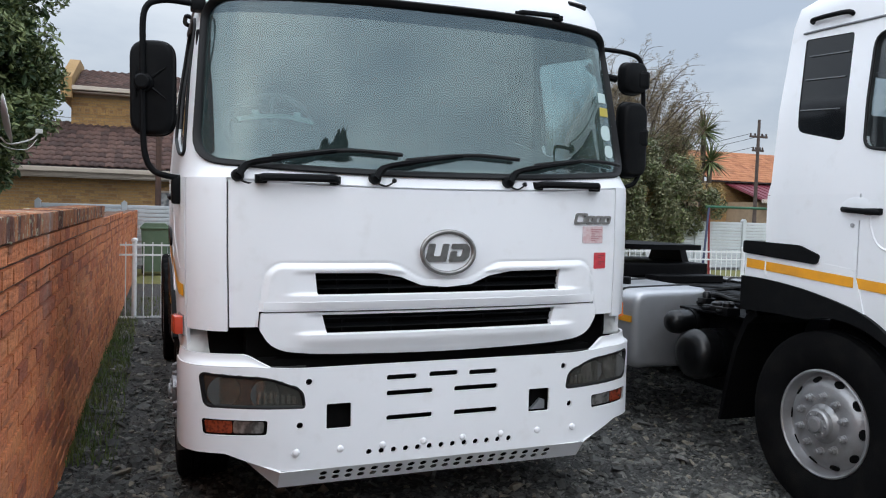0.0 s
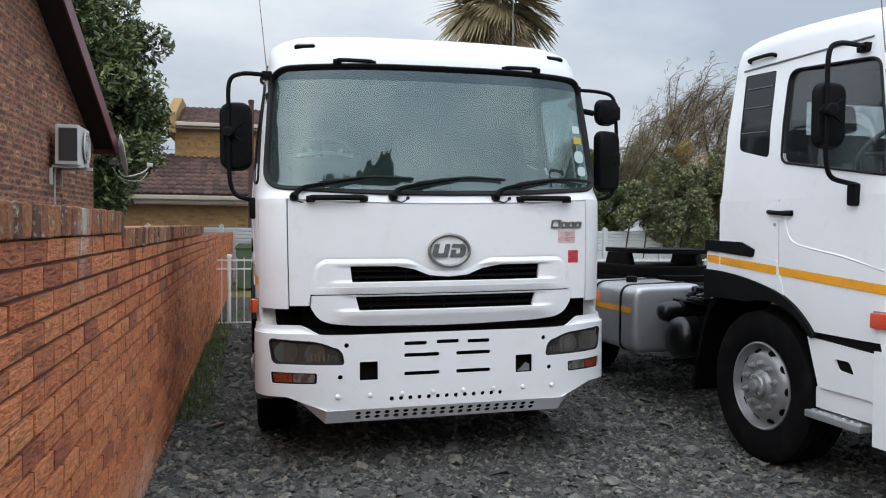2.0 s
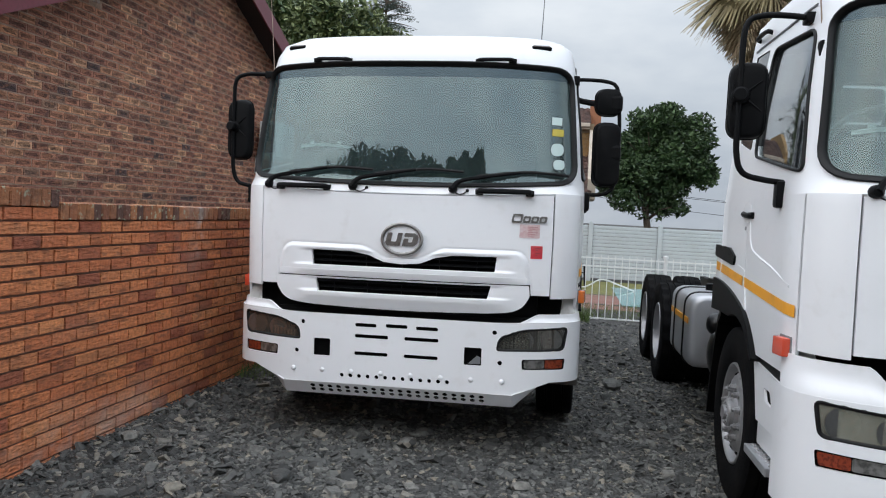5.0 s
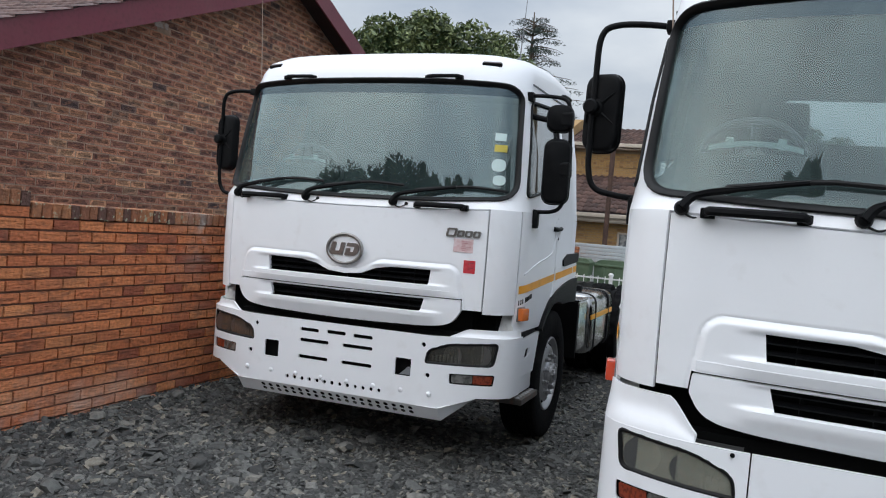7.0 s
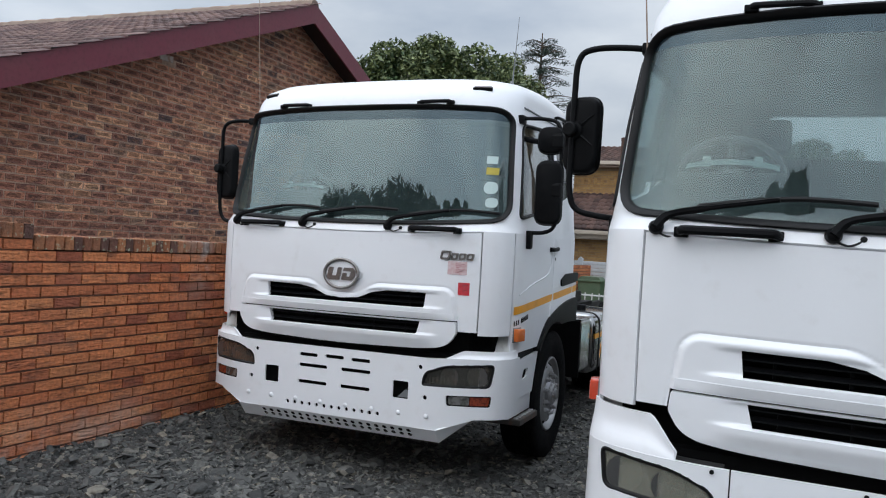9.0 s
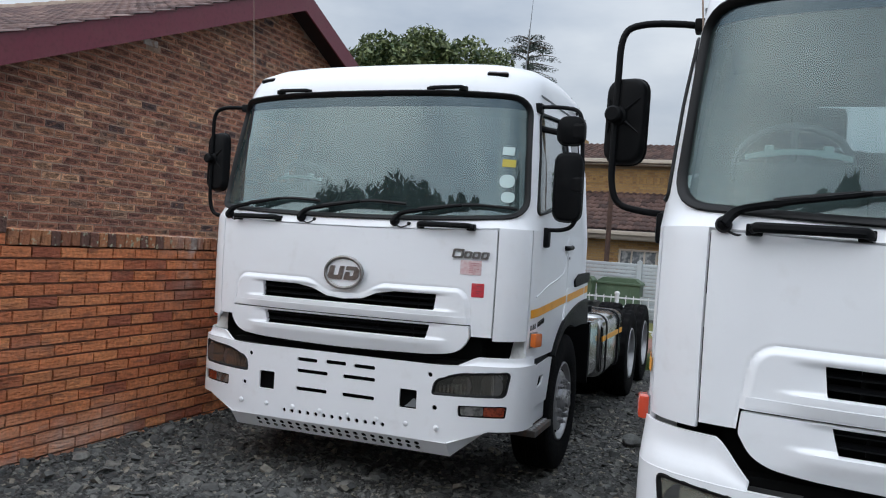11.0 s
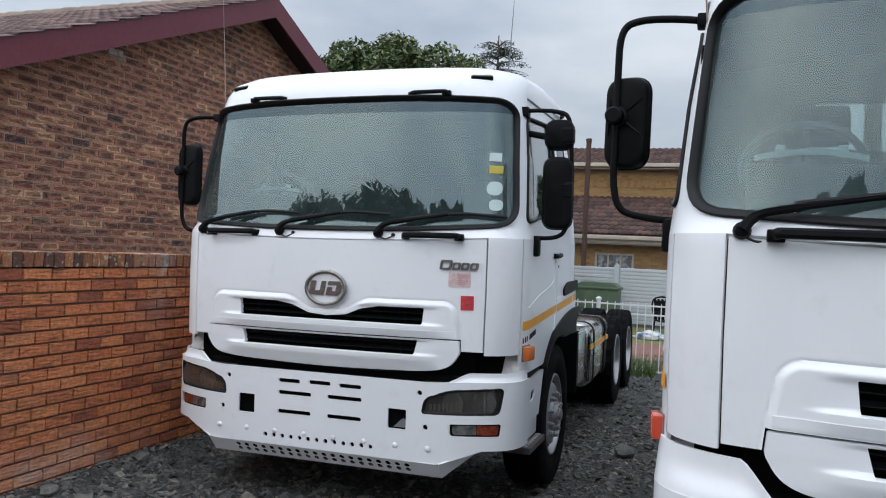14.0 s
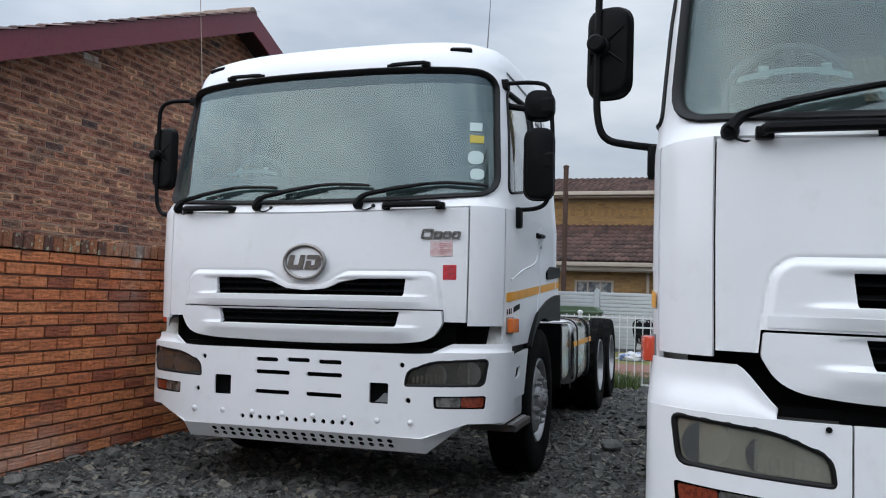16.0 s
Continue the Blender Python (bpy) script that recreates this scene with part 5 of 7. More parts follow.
def build_distance():
    h = thing("tiled_house", pose(0, 0, 0), "distant house with terracotta and maroon roofs", "house")
    bm = B()
    box(bm, 30.2, 41.5, 37.0, 44, -0.3, 3.75)
    part("wall", bm, YMORTAR, h)
    brick_face(h, 30.2, 41.5, 36.995, 0.9, 3.7, (), 8)
    tiled(h, 29.9, 41.8, 36.6, 3.75, 41.0, 5.75, TERRA, 0.33, 0.36, "terracotta roof tiles")
    bm = B()
    prism(bm, [(33.9, 2.6), (37.1, 3.62), (37.1, 3.72), (33.9, 2.7)], "x", 31.2, 41.5)
    part("lean_to_roof", bm, MAROON, h, "maroon sheet roof of the lean-to")
    for i in range(20):
        bm = B()
        x = 31.3 + i * 0.52
        prism(bm, [(33.88, 2.70), (37.1, 3.725), (37.1, 3.76), (33.88, 2.735)], "x", x, x + 0.05)
        part("roof_rib", bm, MAROON, h)
    bm = B()
    box(bm, 31.1, 41.6, 33.75, 33.9, 2.5, 2.7, 0.02)
    part("gutter", bm, CREAM, h, "pale gutter")
    bm = B()
    box(bm, 31.4, 41.3, 34.5, 37, -0.2, 2.55)
    part("lean_to_wall", bm, YMORTAR, h)
    lamp = thing("wall_lamp", pose(30.4, 36.85, 3.1), "lit warm white lamp under the eaves", "lamp")
    bm = B()
    box(bm, -0.09, 0.09, 0.02, 0.15, -0.05, 0.14, 0.02)
    part("bracket", bm, CREAM, lamp)
    bm = B()
    lathe(bm, [(0.0, -0.2), (0.08, -0.17), (0.115, -0.08), (0.10, 0.0), (0.05, 0.04), (0.0, 0.04)], 14, "z")
    part("globe", bm, GLOW, lamp, "glowing glass globe", smooth=50)
    p = thing("utility_pole", pose(29.85, 33.0, -0.1), "wooden utility pole with crossarms and wires", "utility pole")
    bm = B()
    tube(bm, [(0, 0, 0), (0, 0, 6.95)], [0.11, 0.075], 10)
    part("shaft", bm, POLEWOOD, p)
    for z, w in ((6.05, 0.57), (5.33, 0.36)):
        bm = B()
        box(bm, -w, w, -0.05, 0.05, z - 0.055, z + 0.055, 0.01)
        part("crossarm", bm, POLEWOOD, p)
        for x in (-w + 0.06, -w * 0.4, w * 0.4, w - 0.06):
            bm = B()
            lathe(bm, [(0.03, z + 0.055), (0.055, z + 0.10), (0.036, z + 0.12), (0.055, z + 0.155), (0.0, z + 0.19)], 8, "z", Matrix.Translation((x, 0, 0)))
            part("insulator", bm, POLEWOOD, p)
    for x, z in ((-0.51, 6.2), (0.51, 6.2), (-0.3, 5.5)):
        bm = B()
        tube(bm, [(x - 30 * k / 8, 12 * k / 8, z - 2.4 * math.sin(math.pi * k / 8) - 1.6 * k / 8) for k in range(9)], 0.013, 5)
        part("wire", bm, SEAL, p)


CLOTH = material("blue_white_cloth", (0.62, 0.64, 0.66), 0.9, spots=((5.0, (0.08, 0.14, 0.32), 0.9, 0.48, 0.56),), bump=0.4, bump_scale=25)
SWINGGREEN = material("green_gloss_paint", (0.02, 0.10, 0.05), 0.4, spots=((9.0, (0.05, 0.06, 0.04), 0.6, 0.5, 0.75),))
SWINGBLUE = material("dark_blue_paint", (0.012, 0.02, 0.06), 0.45)
SWINGRED = material("red_gloss_paint", (0.30, 0.035, 0.04), 0.45, spots=((9.0, (0.18, 0.04, 0.04), 0.6, 0.5, 0.75),))
POLEWOOD = material("weathered_pole_wood", (0.075, 0.055, 0.045), 0.9, spots=((4.0, (0.04, 0.03, 0.026), 0.7, 0.4, 0.7),))
GLOW = material("lit_globe", (0.9, 0.8, 0.6), 0.3)
GLOW.node_tree.nodes["Principled BSDF"].inputs["Emission Color"].default_value = (1.0, 0.78, 0.42, 1)
GLOW.node_tree.nodes["Principled BSDF"].inputs["Emission Strength"].default_value = 6.0


# ---- the trucks: local x across, y back from the front of the bumper, z up from the ground ----
BELT = [(0, .03), (.5, .045), (.85, .08), (1.045, .115), (1.15, .18), (1.21, .27), (1.245, .40), (1.25, .60), (1.25, 1.25), (1.25, 1.86), (1.20, 1.95), (0.6, 1.97), (0, 1.97)]
LEVELS = [
    (0.90, [(x * 0.99, y + 0.01) for x, y in BELT]),
    (1.10, [(x * 0.995, y + 0.002) for x, y in BELT]),
    (1.45, BELT),
    (1.79, [(x, y + 0.004) for x, y in BELT]),
    (1.87, [(0, .065), (.5, .08), (.85, .125), (1.03, .17), (1.13, .235), (1.195, .32), (1.235, .43), (1.245, .62), (1.245, 1.25), (1.245, 1.84), (1.195, 1.94), (.6, 1.96), (0, 1.96)]),
    (2.30, [(0, .135), (.49, .15), (.83, .197), (1.005, .247), (1.10, .31), (1.157, .39), (1.195, .49), (1.21, .66), (1.21, 1.25), (1.21, 1.85), (1.16, 1.94), (.6, 1.96), (0, 1.96)]),
    (2.69, [(0, .20), (.48, .215), (.80, .265), (.97, .32), (1.06, .38), (1.11, .45), (1.14, .54), (1.15, .70), (1.15, 1.25), (1.15, 1.85), (1.10, 1.94), (.6, 1.955), (0, 1.955)]),
    (2.78, [(0, 0.222), (0.486, 0.237), (0.799, 0.29), (0.966, 0.35), (1.047, 0.41), (1.098, 0.48), (1.128, 0.57), (1.139, 0.72), (1.139, 1.25), (1.139, 1.839), (1.093, 1.93), (0.607, 1.95), (0, 1.95)]),
    (2.865, [(0, 0.285), (0.476, 0.3), (0.787, 0.345), (0.942, 0.4), (1.019, 0.46), (1.066, 0.53), (1.096, 0.62), (1.115, 0.75), (1.121, 1.25), (1.121, 1.818), (1.07, 1.899), (0.6, 1.919), (0, 1.919)]),
    (2.925, [(0, 0.39), (0.443, 0.405), (0.728, 0.45), (0.865, 0.5), (0.928, 0.55), (0.971, 0.61), (1.01, 0.68), (1.045, 0.8), (1.06, 1.25), (1.06, 1.72), (1.0, 1.80), (0.527, 1.791), (0, 1.791)]),
    (2.95, [(0, 0.6), (0.36, 0.61), (0.572, 0.64), (0.678, 0.68), (0.731, 0.73), (0.763, 0.77), (0.80, 0.82), (0.85, 0.9), (0.90, 1.25), (0.89, 1.60), (0.80, 1.66), (0.424, 1.642), (0, 1.642)]),
]
SAG = [(0.9, 0), (1.3, 0), (1.79, .03), (1.87, .035), (2.69, 0), (3.0, 0)]


def ease(a, b, v):
    """0 at a, 1 at b, smooth between them."""
    t = min(max((v - a) / (b - a), 0.0), 1.0)
    return t * t * (3 - 2 * t)


def lerp_table(table, t):
    for (a, p), (b, q) in zip(table, table[1:]):
        if t <= b:
            k = max(0.0, (t - a) / (b - a))
            return p + (q - p) * k
    return table[-1][1]


def along(points, s):
    """Catmull-Rom through 2D points at the parameter s."""
    n = len(points)
    i = min(int(s), n - 2)
    t = s - i
    p = [Vector(points[min(max(j, 0), n - 1)]) for j in (i - 1, i, i + 1, i + 2)]
    if i == 0:
        p[0] = Vector((-p[2].x, p[2].y))
    if i == n - 2:
        p[3] = Vector((-p[1].x, p[1].y)) if p[2].x < 0.01 else 2 * p[2] - p[1]
    return 0.5 * ((2 * p[1]) + (p[2] - p[0]) * t + (2 * p[0] - 5 * p[1] + 4 * p[2] - p[3]) * t * t + (3 * p[1] - p[0] - 3 * p[2] + p[3]) * t ** 3)


def surf(s, z, grow=0.0):
    """A point of the cab's skin: s runs from the middle of the front (0) round one side to the middle of the back (12); minus: the other side."""
    a = abs(s)
    zz = min(max(z, LEVELS[0][0]), LEVELS[-1][0])
    for (z0, p), (z1, q) in zip(LEVELS, LEVELS[1:]):
        if zz <= z1:
            k = (zz - z0) / (z1 - z0)
            c = along(p, a).lerp(along(q, a), k)
            break
    x, y = c.x, c.y
    if grow:
        e = along(p, min(a + 0.05, 12)) - along(p, max(a - 0.05, 0))
        nrm = Vector((e.y, -e.x)).normalized()
        x, y = x + nrm.x * grow, y + nrm.y * grow
    drop = lerp_table(SAG, z) * max(0.0, 1 - (x / 1.05) ** 2) if a < 6 else 0.0
    lift = .055 * ease(.45, 1.5, y) * ease(2.68, 2.88, z)
    return Vector((x if s >= 0 else -x, y, z - drop + lift))


def front_y(x, z):
    """The y of the cab's front at x and z."""
    x = abs(x)
    zz = z + lerp_table(SAG, z) * max(0.0, 1 - (x / 1.05) ** 2)
    lo, hi = 0.0, 7.0
    for _ in range(24):
        mid = (lo + hi) / 2
        if surf(mid, zz).x < x:
            lo = mid
        else:
            hi = mid
    return surf(lo, zz).y


def side_x(y, z):
    lo, hi = 4.0, 9.5
    for _ in range(24):
        mid = (lo + hi) / 2
        if surf(mid, z).y < y:
            lo = mid
        else:
            hi = mid
    return surf(lo, z).x


def sheet(bm, f, us, vs):
    rows = [[bm.verts.new(f(u, v)) for u in us] for v in vs]
    for a, b in zip(rows, rows[1:]):
        for i in range(len(us) - 1):
            bm.faces.new((a[i], a[i + 1], b[i + 1], b[i]))
    return rows


def slab(f, us, vs, depth):
    """A closed plate: a sheet in front and the same sheet set back along y."""
    bm = B()
    front = [[bm.verts.new(f(u, v)) for u in us] for v in vs]
    rear = [[bm.verts.new(p.co + Vector((0, depth, 0))) for p in row] for row in front]
    for rows, way in ((front, 1), (rear, -1)):
        for a, b in zip(rows, rows[1:]):
            for i in range(len(us) - 1):
                bm.faces.new((a[i], a[i + 1], b[i + 1], b[i])[::way])
    ring = [(0, i) for i in range(len(us))] + [(j, len(us) - 1) for j in range(1, len(vs))]
    ring += [(len(vs) - 1, i) for i in range(len(us) - 2, -1, -1)] + [(j, 0) for j in range(len(vs) - 2, 0, -1)]
    for (a, b), (c, d) in zip(ring, ring[1:] + ring[:1]):
        bm.faces.new((front[a][b], rear[a][b], rear[c][d], front[c][d]))
    return bm


def steps(a, b, n):
    return [a + (b - a) * i / n for i in range(n + 1)]


def away(bm, centre):
    """Turns an open sheet's faces away from a point."""
    c = Vector(centre)
    for f in bm.faces:
        if f.normal.dot(f.calc_center_median() - c) < 0:
            f.normal_flip()


def shell(bm, depth, centre):
    bm.normal_update()
    away(bm, centre)
    bm.normal_update()
    bmesh.ops.solidify(bm, geom=bm.faces[:], thickness=depth)
    return bm


MID = (0, 1.0, 1.6)


def skin(s0, s1, z0, z1, ns, nz, depth=0.018, grow=0.0):
    bm = B()
    sheet(bm, lambda s, z: surf(s, z, grow), steps(s0, s1, ns), steps(z0, z1, nz))
    return shell(bm, depth, MID)


def fitted(f, outline, inset, thick, axis="y", n=(28, 20), sign=1):
    """A plate that follows a skin within an outline. axis y: outline in x, z and f gives y; axis x: outline in y, z and f gives x."""
    us, vs = [p[0] for p in outline], [p[1] for p in outline]
    bm = B()
    if axis == "y":
        sheet(bm, lambda u, v: (u, f(u, v) + inset, v), steps(min(us) - .01, max(us) + .01, n[0]), steps(min(vs) - .01, max(vs) + .01, n[1]))
    else:
        sheet(bm, lambda u, v: (sign * (f(u, v) - inset), u, v), steps(min(us) - .01, max(us) + .01, n[0]), steps(min(vs) - .01, max(vs) + .01, n[1]))
    shell(bm, thick, MID)
    cut = B()
    if axis == "y":
        prism(cut, outline, "y", -1, 1.4)
    else:
        prism(cut, outline, "x", sign * 0.8, sign * 1.8)
    return carve(bm, cut, "INTERSECT")


def edge_line(f, outline, lift, radius, axis="y", sign=1, flat=1.0, sides=8):
    """A closed moulding that follows an outline on a skin."""
    pts = []
    k = len(outline)
    for i in range(k):
        a, b = Vector(outline[i]), Vector(outline[(i + 1) % k])
        m = max(1, int((b - a).length / 0.06))
        for j in range(m):
            q = a.lerp(b, j / m)
            pts.append((q.x, f(q.x, q.y) - lift, q.y) if axis == "y" else (sign * (f(q.x, q.y) + lift), q.x, q.y))
    bm = B()
    tube(bm, pts, radius, sides, True, flat)
    return bm


def flip(outline):
    return [(-x, z) for x, z in reversed(outline)]


WS = rounded([(-1.178, 1.875), (-0.6, 1.838), (0, 1.83), (0.6, 1.838), (1.178, 1.875), (1.118, 2.672), (0.5, 2.688), (-0.5, 2.688), (-1.118, 2.672)], [.13, .3, .3, .3, .13, .11, .3, .3, .11], 6)
DOOR_WIN = rounded([(0.385, 1.90), (1.30, 2.045), (1.325, 2.67), (0.55, 2.60)], [.05, .06, .09, .07], 5)
QUARTER = rounded([(1.435, 2.085), (1.775, 2.165), (1.82, 2.72), (1.475, 2.70)], [.05, .05, .02, .02], 4)
REAR_WIN = rect(-0.62, 0.62, 2.315, 2.585, 0.05)


def window_cutter():
    cut = B()
    prism(cut, WS, "y", -0.5, 0.95)
    return cut


def side_cutter(outline):
    cut = B()
    prism(cut, outline, "x", -1.8, 1.8)
    return cut


def rear_cutter():
    cut = B()
    prism(cut, REAR_WIN, "y", 1.6, 2.4)
    return cut


def cab_loft(z0, inset, depth):
    bm = B()
    zs = [z0] + [z for z in (1.87, 1.95, 2.1, 2.3, 2.5, 2.6, 2.69, 2.735, 2.78, 2.825, 2.865, 2.9, 2.925, 2.95) if z > z0 + 0.01]
    ss = [-12 + 0.25 * i for i in range(97)]
    ring = []
    for z in zs:
        row = [bm.verts.new(surf(s, z, -inset) - Vector((0, 0, inset * min(max((z - 2.3) / 0.6, 0), 1)))) for s in ss[:-1]]
        ring.append(row)
    for a, b in zip(ring, ring[1:]):
        for i in range(96):
            bm.faces.new((a[i], a[(i + 1) % 96], b[(i + 1) % 96], b[i]))
    top = ring[-1]
    c = bm.verts.new((0, 1.06, 2.955 - inset))
    for i in range(96):
        bm.faces.new((top[i], top[(i + 1) % 96], c))
    return shell(bm, depth, MID)


def lathe_wheel(name, m, front, parent, plain=False):
    """A road wheel; its outer side looks to +x before m."""
    w = part("wheel", mesh_of("wheel_core", [(0, 0, 0), (0, .01, 0), (0, 0, .01)], [(0, 1, 2)], CHASSIS), CHASSIS, parent)
    w.matrix_local = m
    R, hw = 0.530, 0.152
    prof = [(0.300, -hw * .8), (0.34, -hw * .96), (0.43, -hw), (0.49, -hw * .97), (0.512, -hw * .92)]
    grooved = [(R - .006, -.86 * hw), (R, -.5 * hw), (R - .014, -.48 * hw), (R - .014, -.40 * hw), (R, -.38 * hw), (R, -.06 * hw), (R - .014, -.04 * hw), (R - .014, .04 * hw), (R, .06 * hw), (R, .38 * hw), (R - .014, .40 * hw), (R - .014, .48 * hw), (R, .5 * hw), (R - .006, .86 * hw)]
    bm = B()
    lathe(bm, prof + grooved + [(r, -a) for r, a in reversed(prof)], 56 if front else 88, "x", closed=True)
    if not front:
        for v in bm.verts:
            r = math.hypot(v.co.y, v.co.z)
            if r > R - .010 and abs(v.co.x) > hw * .45 and int((math.atan2(v.co.z, v.co.y) / (2 * math.pi) + 1.001) * 44 + (.5 if v.co.x > 0 else 0)) % 2:
                v.co.y, v.co.z = v.co.y * (R - .018) / r, v.co.z * (R - .018) / r
    part("tyre", bm, RUBBER, w, "worn black rubber truck tyre", smooth=32)
    # steel disc
    if front:
        disc = [(0.0, .03), (0.305, .03), (0.310, .118), (0.306, .136), (0.298, .140), (0.290, .134), (0.281, .092), (0.268, .080), (0.258, .084), (0.240, .108), (0.215, .124), (0.192, .128), (0.150, .124), (0.112, .122), (0.106, .130), (0.086, .142), (0.083, .168), (0.074, .176), (0.0, .177)]
        nut_r, nut_x = 0.158, 0.128
    else:
        disc = [(0.0, -.10), (0.303, -.10), (0.308, .135), (0.300, .146), (0.288, .143), (0.276, .07), (0.262, .0), (0.25, -.03), (0.20, -.06), (0.15, -.065), (0.12, -.06), (0.115, .02), (0.10, .05), (0.0, .055)]
        nut_r, nut_x = 0.167, -0.065
    bm = B()
    lathe(bm, disc, 40, "x")
    rim = part("rim", bm, STEEL, w, "dusty silver steel rim with bolted hub", smooth=38)
    if not plain:
        bm = B()
        lathe(bm, [(0.024, nut_x - .01), (0.024, nut_x + .006), (0.0185, nut_x + .008), (0.0185, nut_x + .030), (0.012, nut_x + .032), (0.012, nut_x + .044), (0.0, nut_x + .046)], 8, "x")
        nut = part("wheel_nut", bm, STEEL, rim)
        for k in range(10):
            a = 2 * math.pi * (k + .5) / 10
            ob = nut if k == 0 else part("wheel_nut", nut.data, STEEL, rim)
            ob.matrix_local = pose(0, nut_r * math.cos(a), nut_r * math.sin(a), math.degrees(a))
    if front:
        # solid black discs: the shade in the vent holes is painted, nothing is cut
        bm = B()
        lathe(bm, [(0.0, -.004), (0.024, -.004), (0.024, .0045), (0.0, .0045)], 14, "x", pose(0, 0, 0, 0, 0, 52) @ Matrix.Diagonal((1, .95, 1.25, 1)))
        hole = part("vent_hole", bm, DARK, rim)
        for k in range(10):
            a = 2 * math.pi * k / 10
            ob = hole if k == 0 else part("vent_hole", hole.data, DARK, rim)
            ob.matrix_local = pose(.1000, .247 * math.cos(a), .247 * math.sin(a), math.degrees(a))
    if front:
        bm = B()
        for k in range(8):
            a = 2 * math.pi * k / 8
            lathe(bm, [(0.009, .16), (0.009, .184), (0.0, .185)], 6, "x", pose(0, .062 * math.cos(a), .062 * math.sin(a)))
        lathe(bm, [(0.045, .17), (0.045, .194), (0.03, .198), (0.0, .198)], 16, "x")
        part("hub_cap", bm, STEEL, rim)
    return w


def grab_handle(parent, x0, x1, z, thick, name, stand=0.045):
    bm = B()
    y = front_y((x0 + x1) / 2, z)
    pts = [(x0, front_y(x0, z) - .004, z), (x0 + .015, y - stand * .8, z + .006), (x0 + .05, y - stand, z + .008), (x1 - .05, y - stand, z + .008), (x1 - .015, y - stand * .8, z + .006), (x1, front_y(x1, z) - .004, z)]
    tube(bm, smooth_path(pts, 5), thick, 8, flat=0.85)
    for x in (x0 + .012, x1 - .012):
        box(bm, x - .028, x + .028, y - .022, y + .012, z - thick * 1.1, z + thick * 1.1, .006)
    part(name, bm, BLACK, parent, smooth=40)


def wiper(parent, x, z, reach, lift):
    y = front_y(x, z)
    bm = B()
    lathe(bm, [(0.03, 0.0), (0.03, -.03), (0.022, -.045), (0.0, -.05)], 14, "y", Matrix.Translation((x, y + .005, z)))
    pts = [(x, z), (x + .05, z + .055), (x + .2, z + .085), (x + reach * .58, z + lift)]
    path = [(a, front_y(a, max(b, 1.8)) - .045, b) for a, b in pts]
    tube(bm, smooth_path(path, 6), [.021] * 6 + [.016] * 6 + [.011] * 7, 6, flat=.7)
    w = part("wiper", bm, BLACK, parent, smooth=40)
    bm = B()
    path = []
    for i in range(14):
        a = x + reach * (.20 + .80 * i / 13)
        b = z + lift * .95 + .014 * math.sin(math.pi * i / 13) - .045 * max(0, .6 - i / 13)
        path.append((a, front_y(a, b) - .028, b))
    tube(bm, path, .011, 6, flat=.6)
    part("wiper_blade", bm, SEAL, w)
    bm = B()
    path = smooth_path([(x + .01, y - .012, z - .02), (x + .05, y - .02, z - .035), (x + .085, y - .012, z - .022), (x + .1, y - .004, z - .008)], 5)
    tube(bm, path, .0045, 5)
    lathe(bm, [(0.012, 0.0), (0.012, -.012), (0.0, -.014)], 8, "y", Matrix.Translation((x + .1, y, z - .008)))
    part("washer_hose", bm, SEAL, w)


def mirror_head(parent, c, w, h, d, yaw, name="mirror"):
    """A mirror housing with its back to the front; the glass looks back."""
    m = part(name, mesh_of("mirror_core", [(0, 0, 0), (0.01, 0, 0), (0, 0, .01)], [(0, 1, 2)], BLACK), BLACK, parent)
    m.matrix_local = pose(*c, 0, 0, yaw)
    bm = B()
    out = rounded([(-w / 2, -h / 2), (w / 2, -h / 2), (w / 2, h / 2), (-w / 2, h / 2)], min(w, h) * .4, 6)
    rows = []
    for k, (yy, sc) in enumerate(((0.0, 1.0), (-d * .4, 1.0), (-d * .75, .97), (-d * .95, .90), (-d, .80))):
        rows.append([bm.verts.new((x * sc, yy, z * (1 - (1 - sc) * .6))) for x, z in out])
    for a, b in zip(rows, rows[1:]):
        for i in range(len(out)):
            bm.faces.new((a[i], a[(i + 1) % len(out)], b[(i + 1) % len(out)], b[i]))
    bm.faces.new(rows[-1])
    bm.faces.new(rows[0])
    part("housing", bm, BLACK, m, "scuffed black plastic mirror housing", smooth=50)
    bm = B()
    tube(bm, [(x, -d * .12, z) for x, z in out], .006, 6, True)
    part("rim", bm, BLACK, m, smooth=60)
    bm = B()
    prism(bm, [(x * .93, z * .95) for x, z in out], "y", .001, .005)
    part("mirror_glass", bm, MIRROR, m)
    return m


def loop_mirror(truck, out=0.0, back=0.0, up=0.0, w=.205, h=.45):
    """The tall loop mirror of the driver's side; out, back and up shift its loop."""
    bm = B()
    low = up * 1.9
    path = smooth_path([(-1.08, .50 + back, 2.635 + up), (-1.20 - out * .4, .44 + back, 2.645 + up), (-1.33 - out, .40 + back, 2.635 + up), (-1.40 - out, .39 + back, 2.58 + up),
                        (-1.41 - out, .39 + back, 2.40 + up), (-1.41 - out, .39 + back, 2.12 + up), (-1.405 - out, .39 + back, 1.92 + low), (-1.37 - out, .39 + back, 1.83 + low),
                        (-1.30 - out * .6, .39 + back, 1.80 + low), (-1.20, .44 + back, 1.79 + low)], 6)
    tube(bm, path, .015, 10)
    box(bm, -1.19, -1.12, .43 + back, .51 + back, 2.615 + up, 2.67 + up, .01)
    box(bm, -1.285, -1.225, .385 + back, .455 + back, 1.665 + low, 1.80 + low, .018)
    part("mirror_arm", bm, BLACK, truck, "black tubular mirror arm", smooth=50)
    head = mirror_head(truck, (-1.362 - out, .445 + back, 2.22 + up), w, h, .06, -12)
    bm = B()
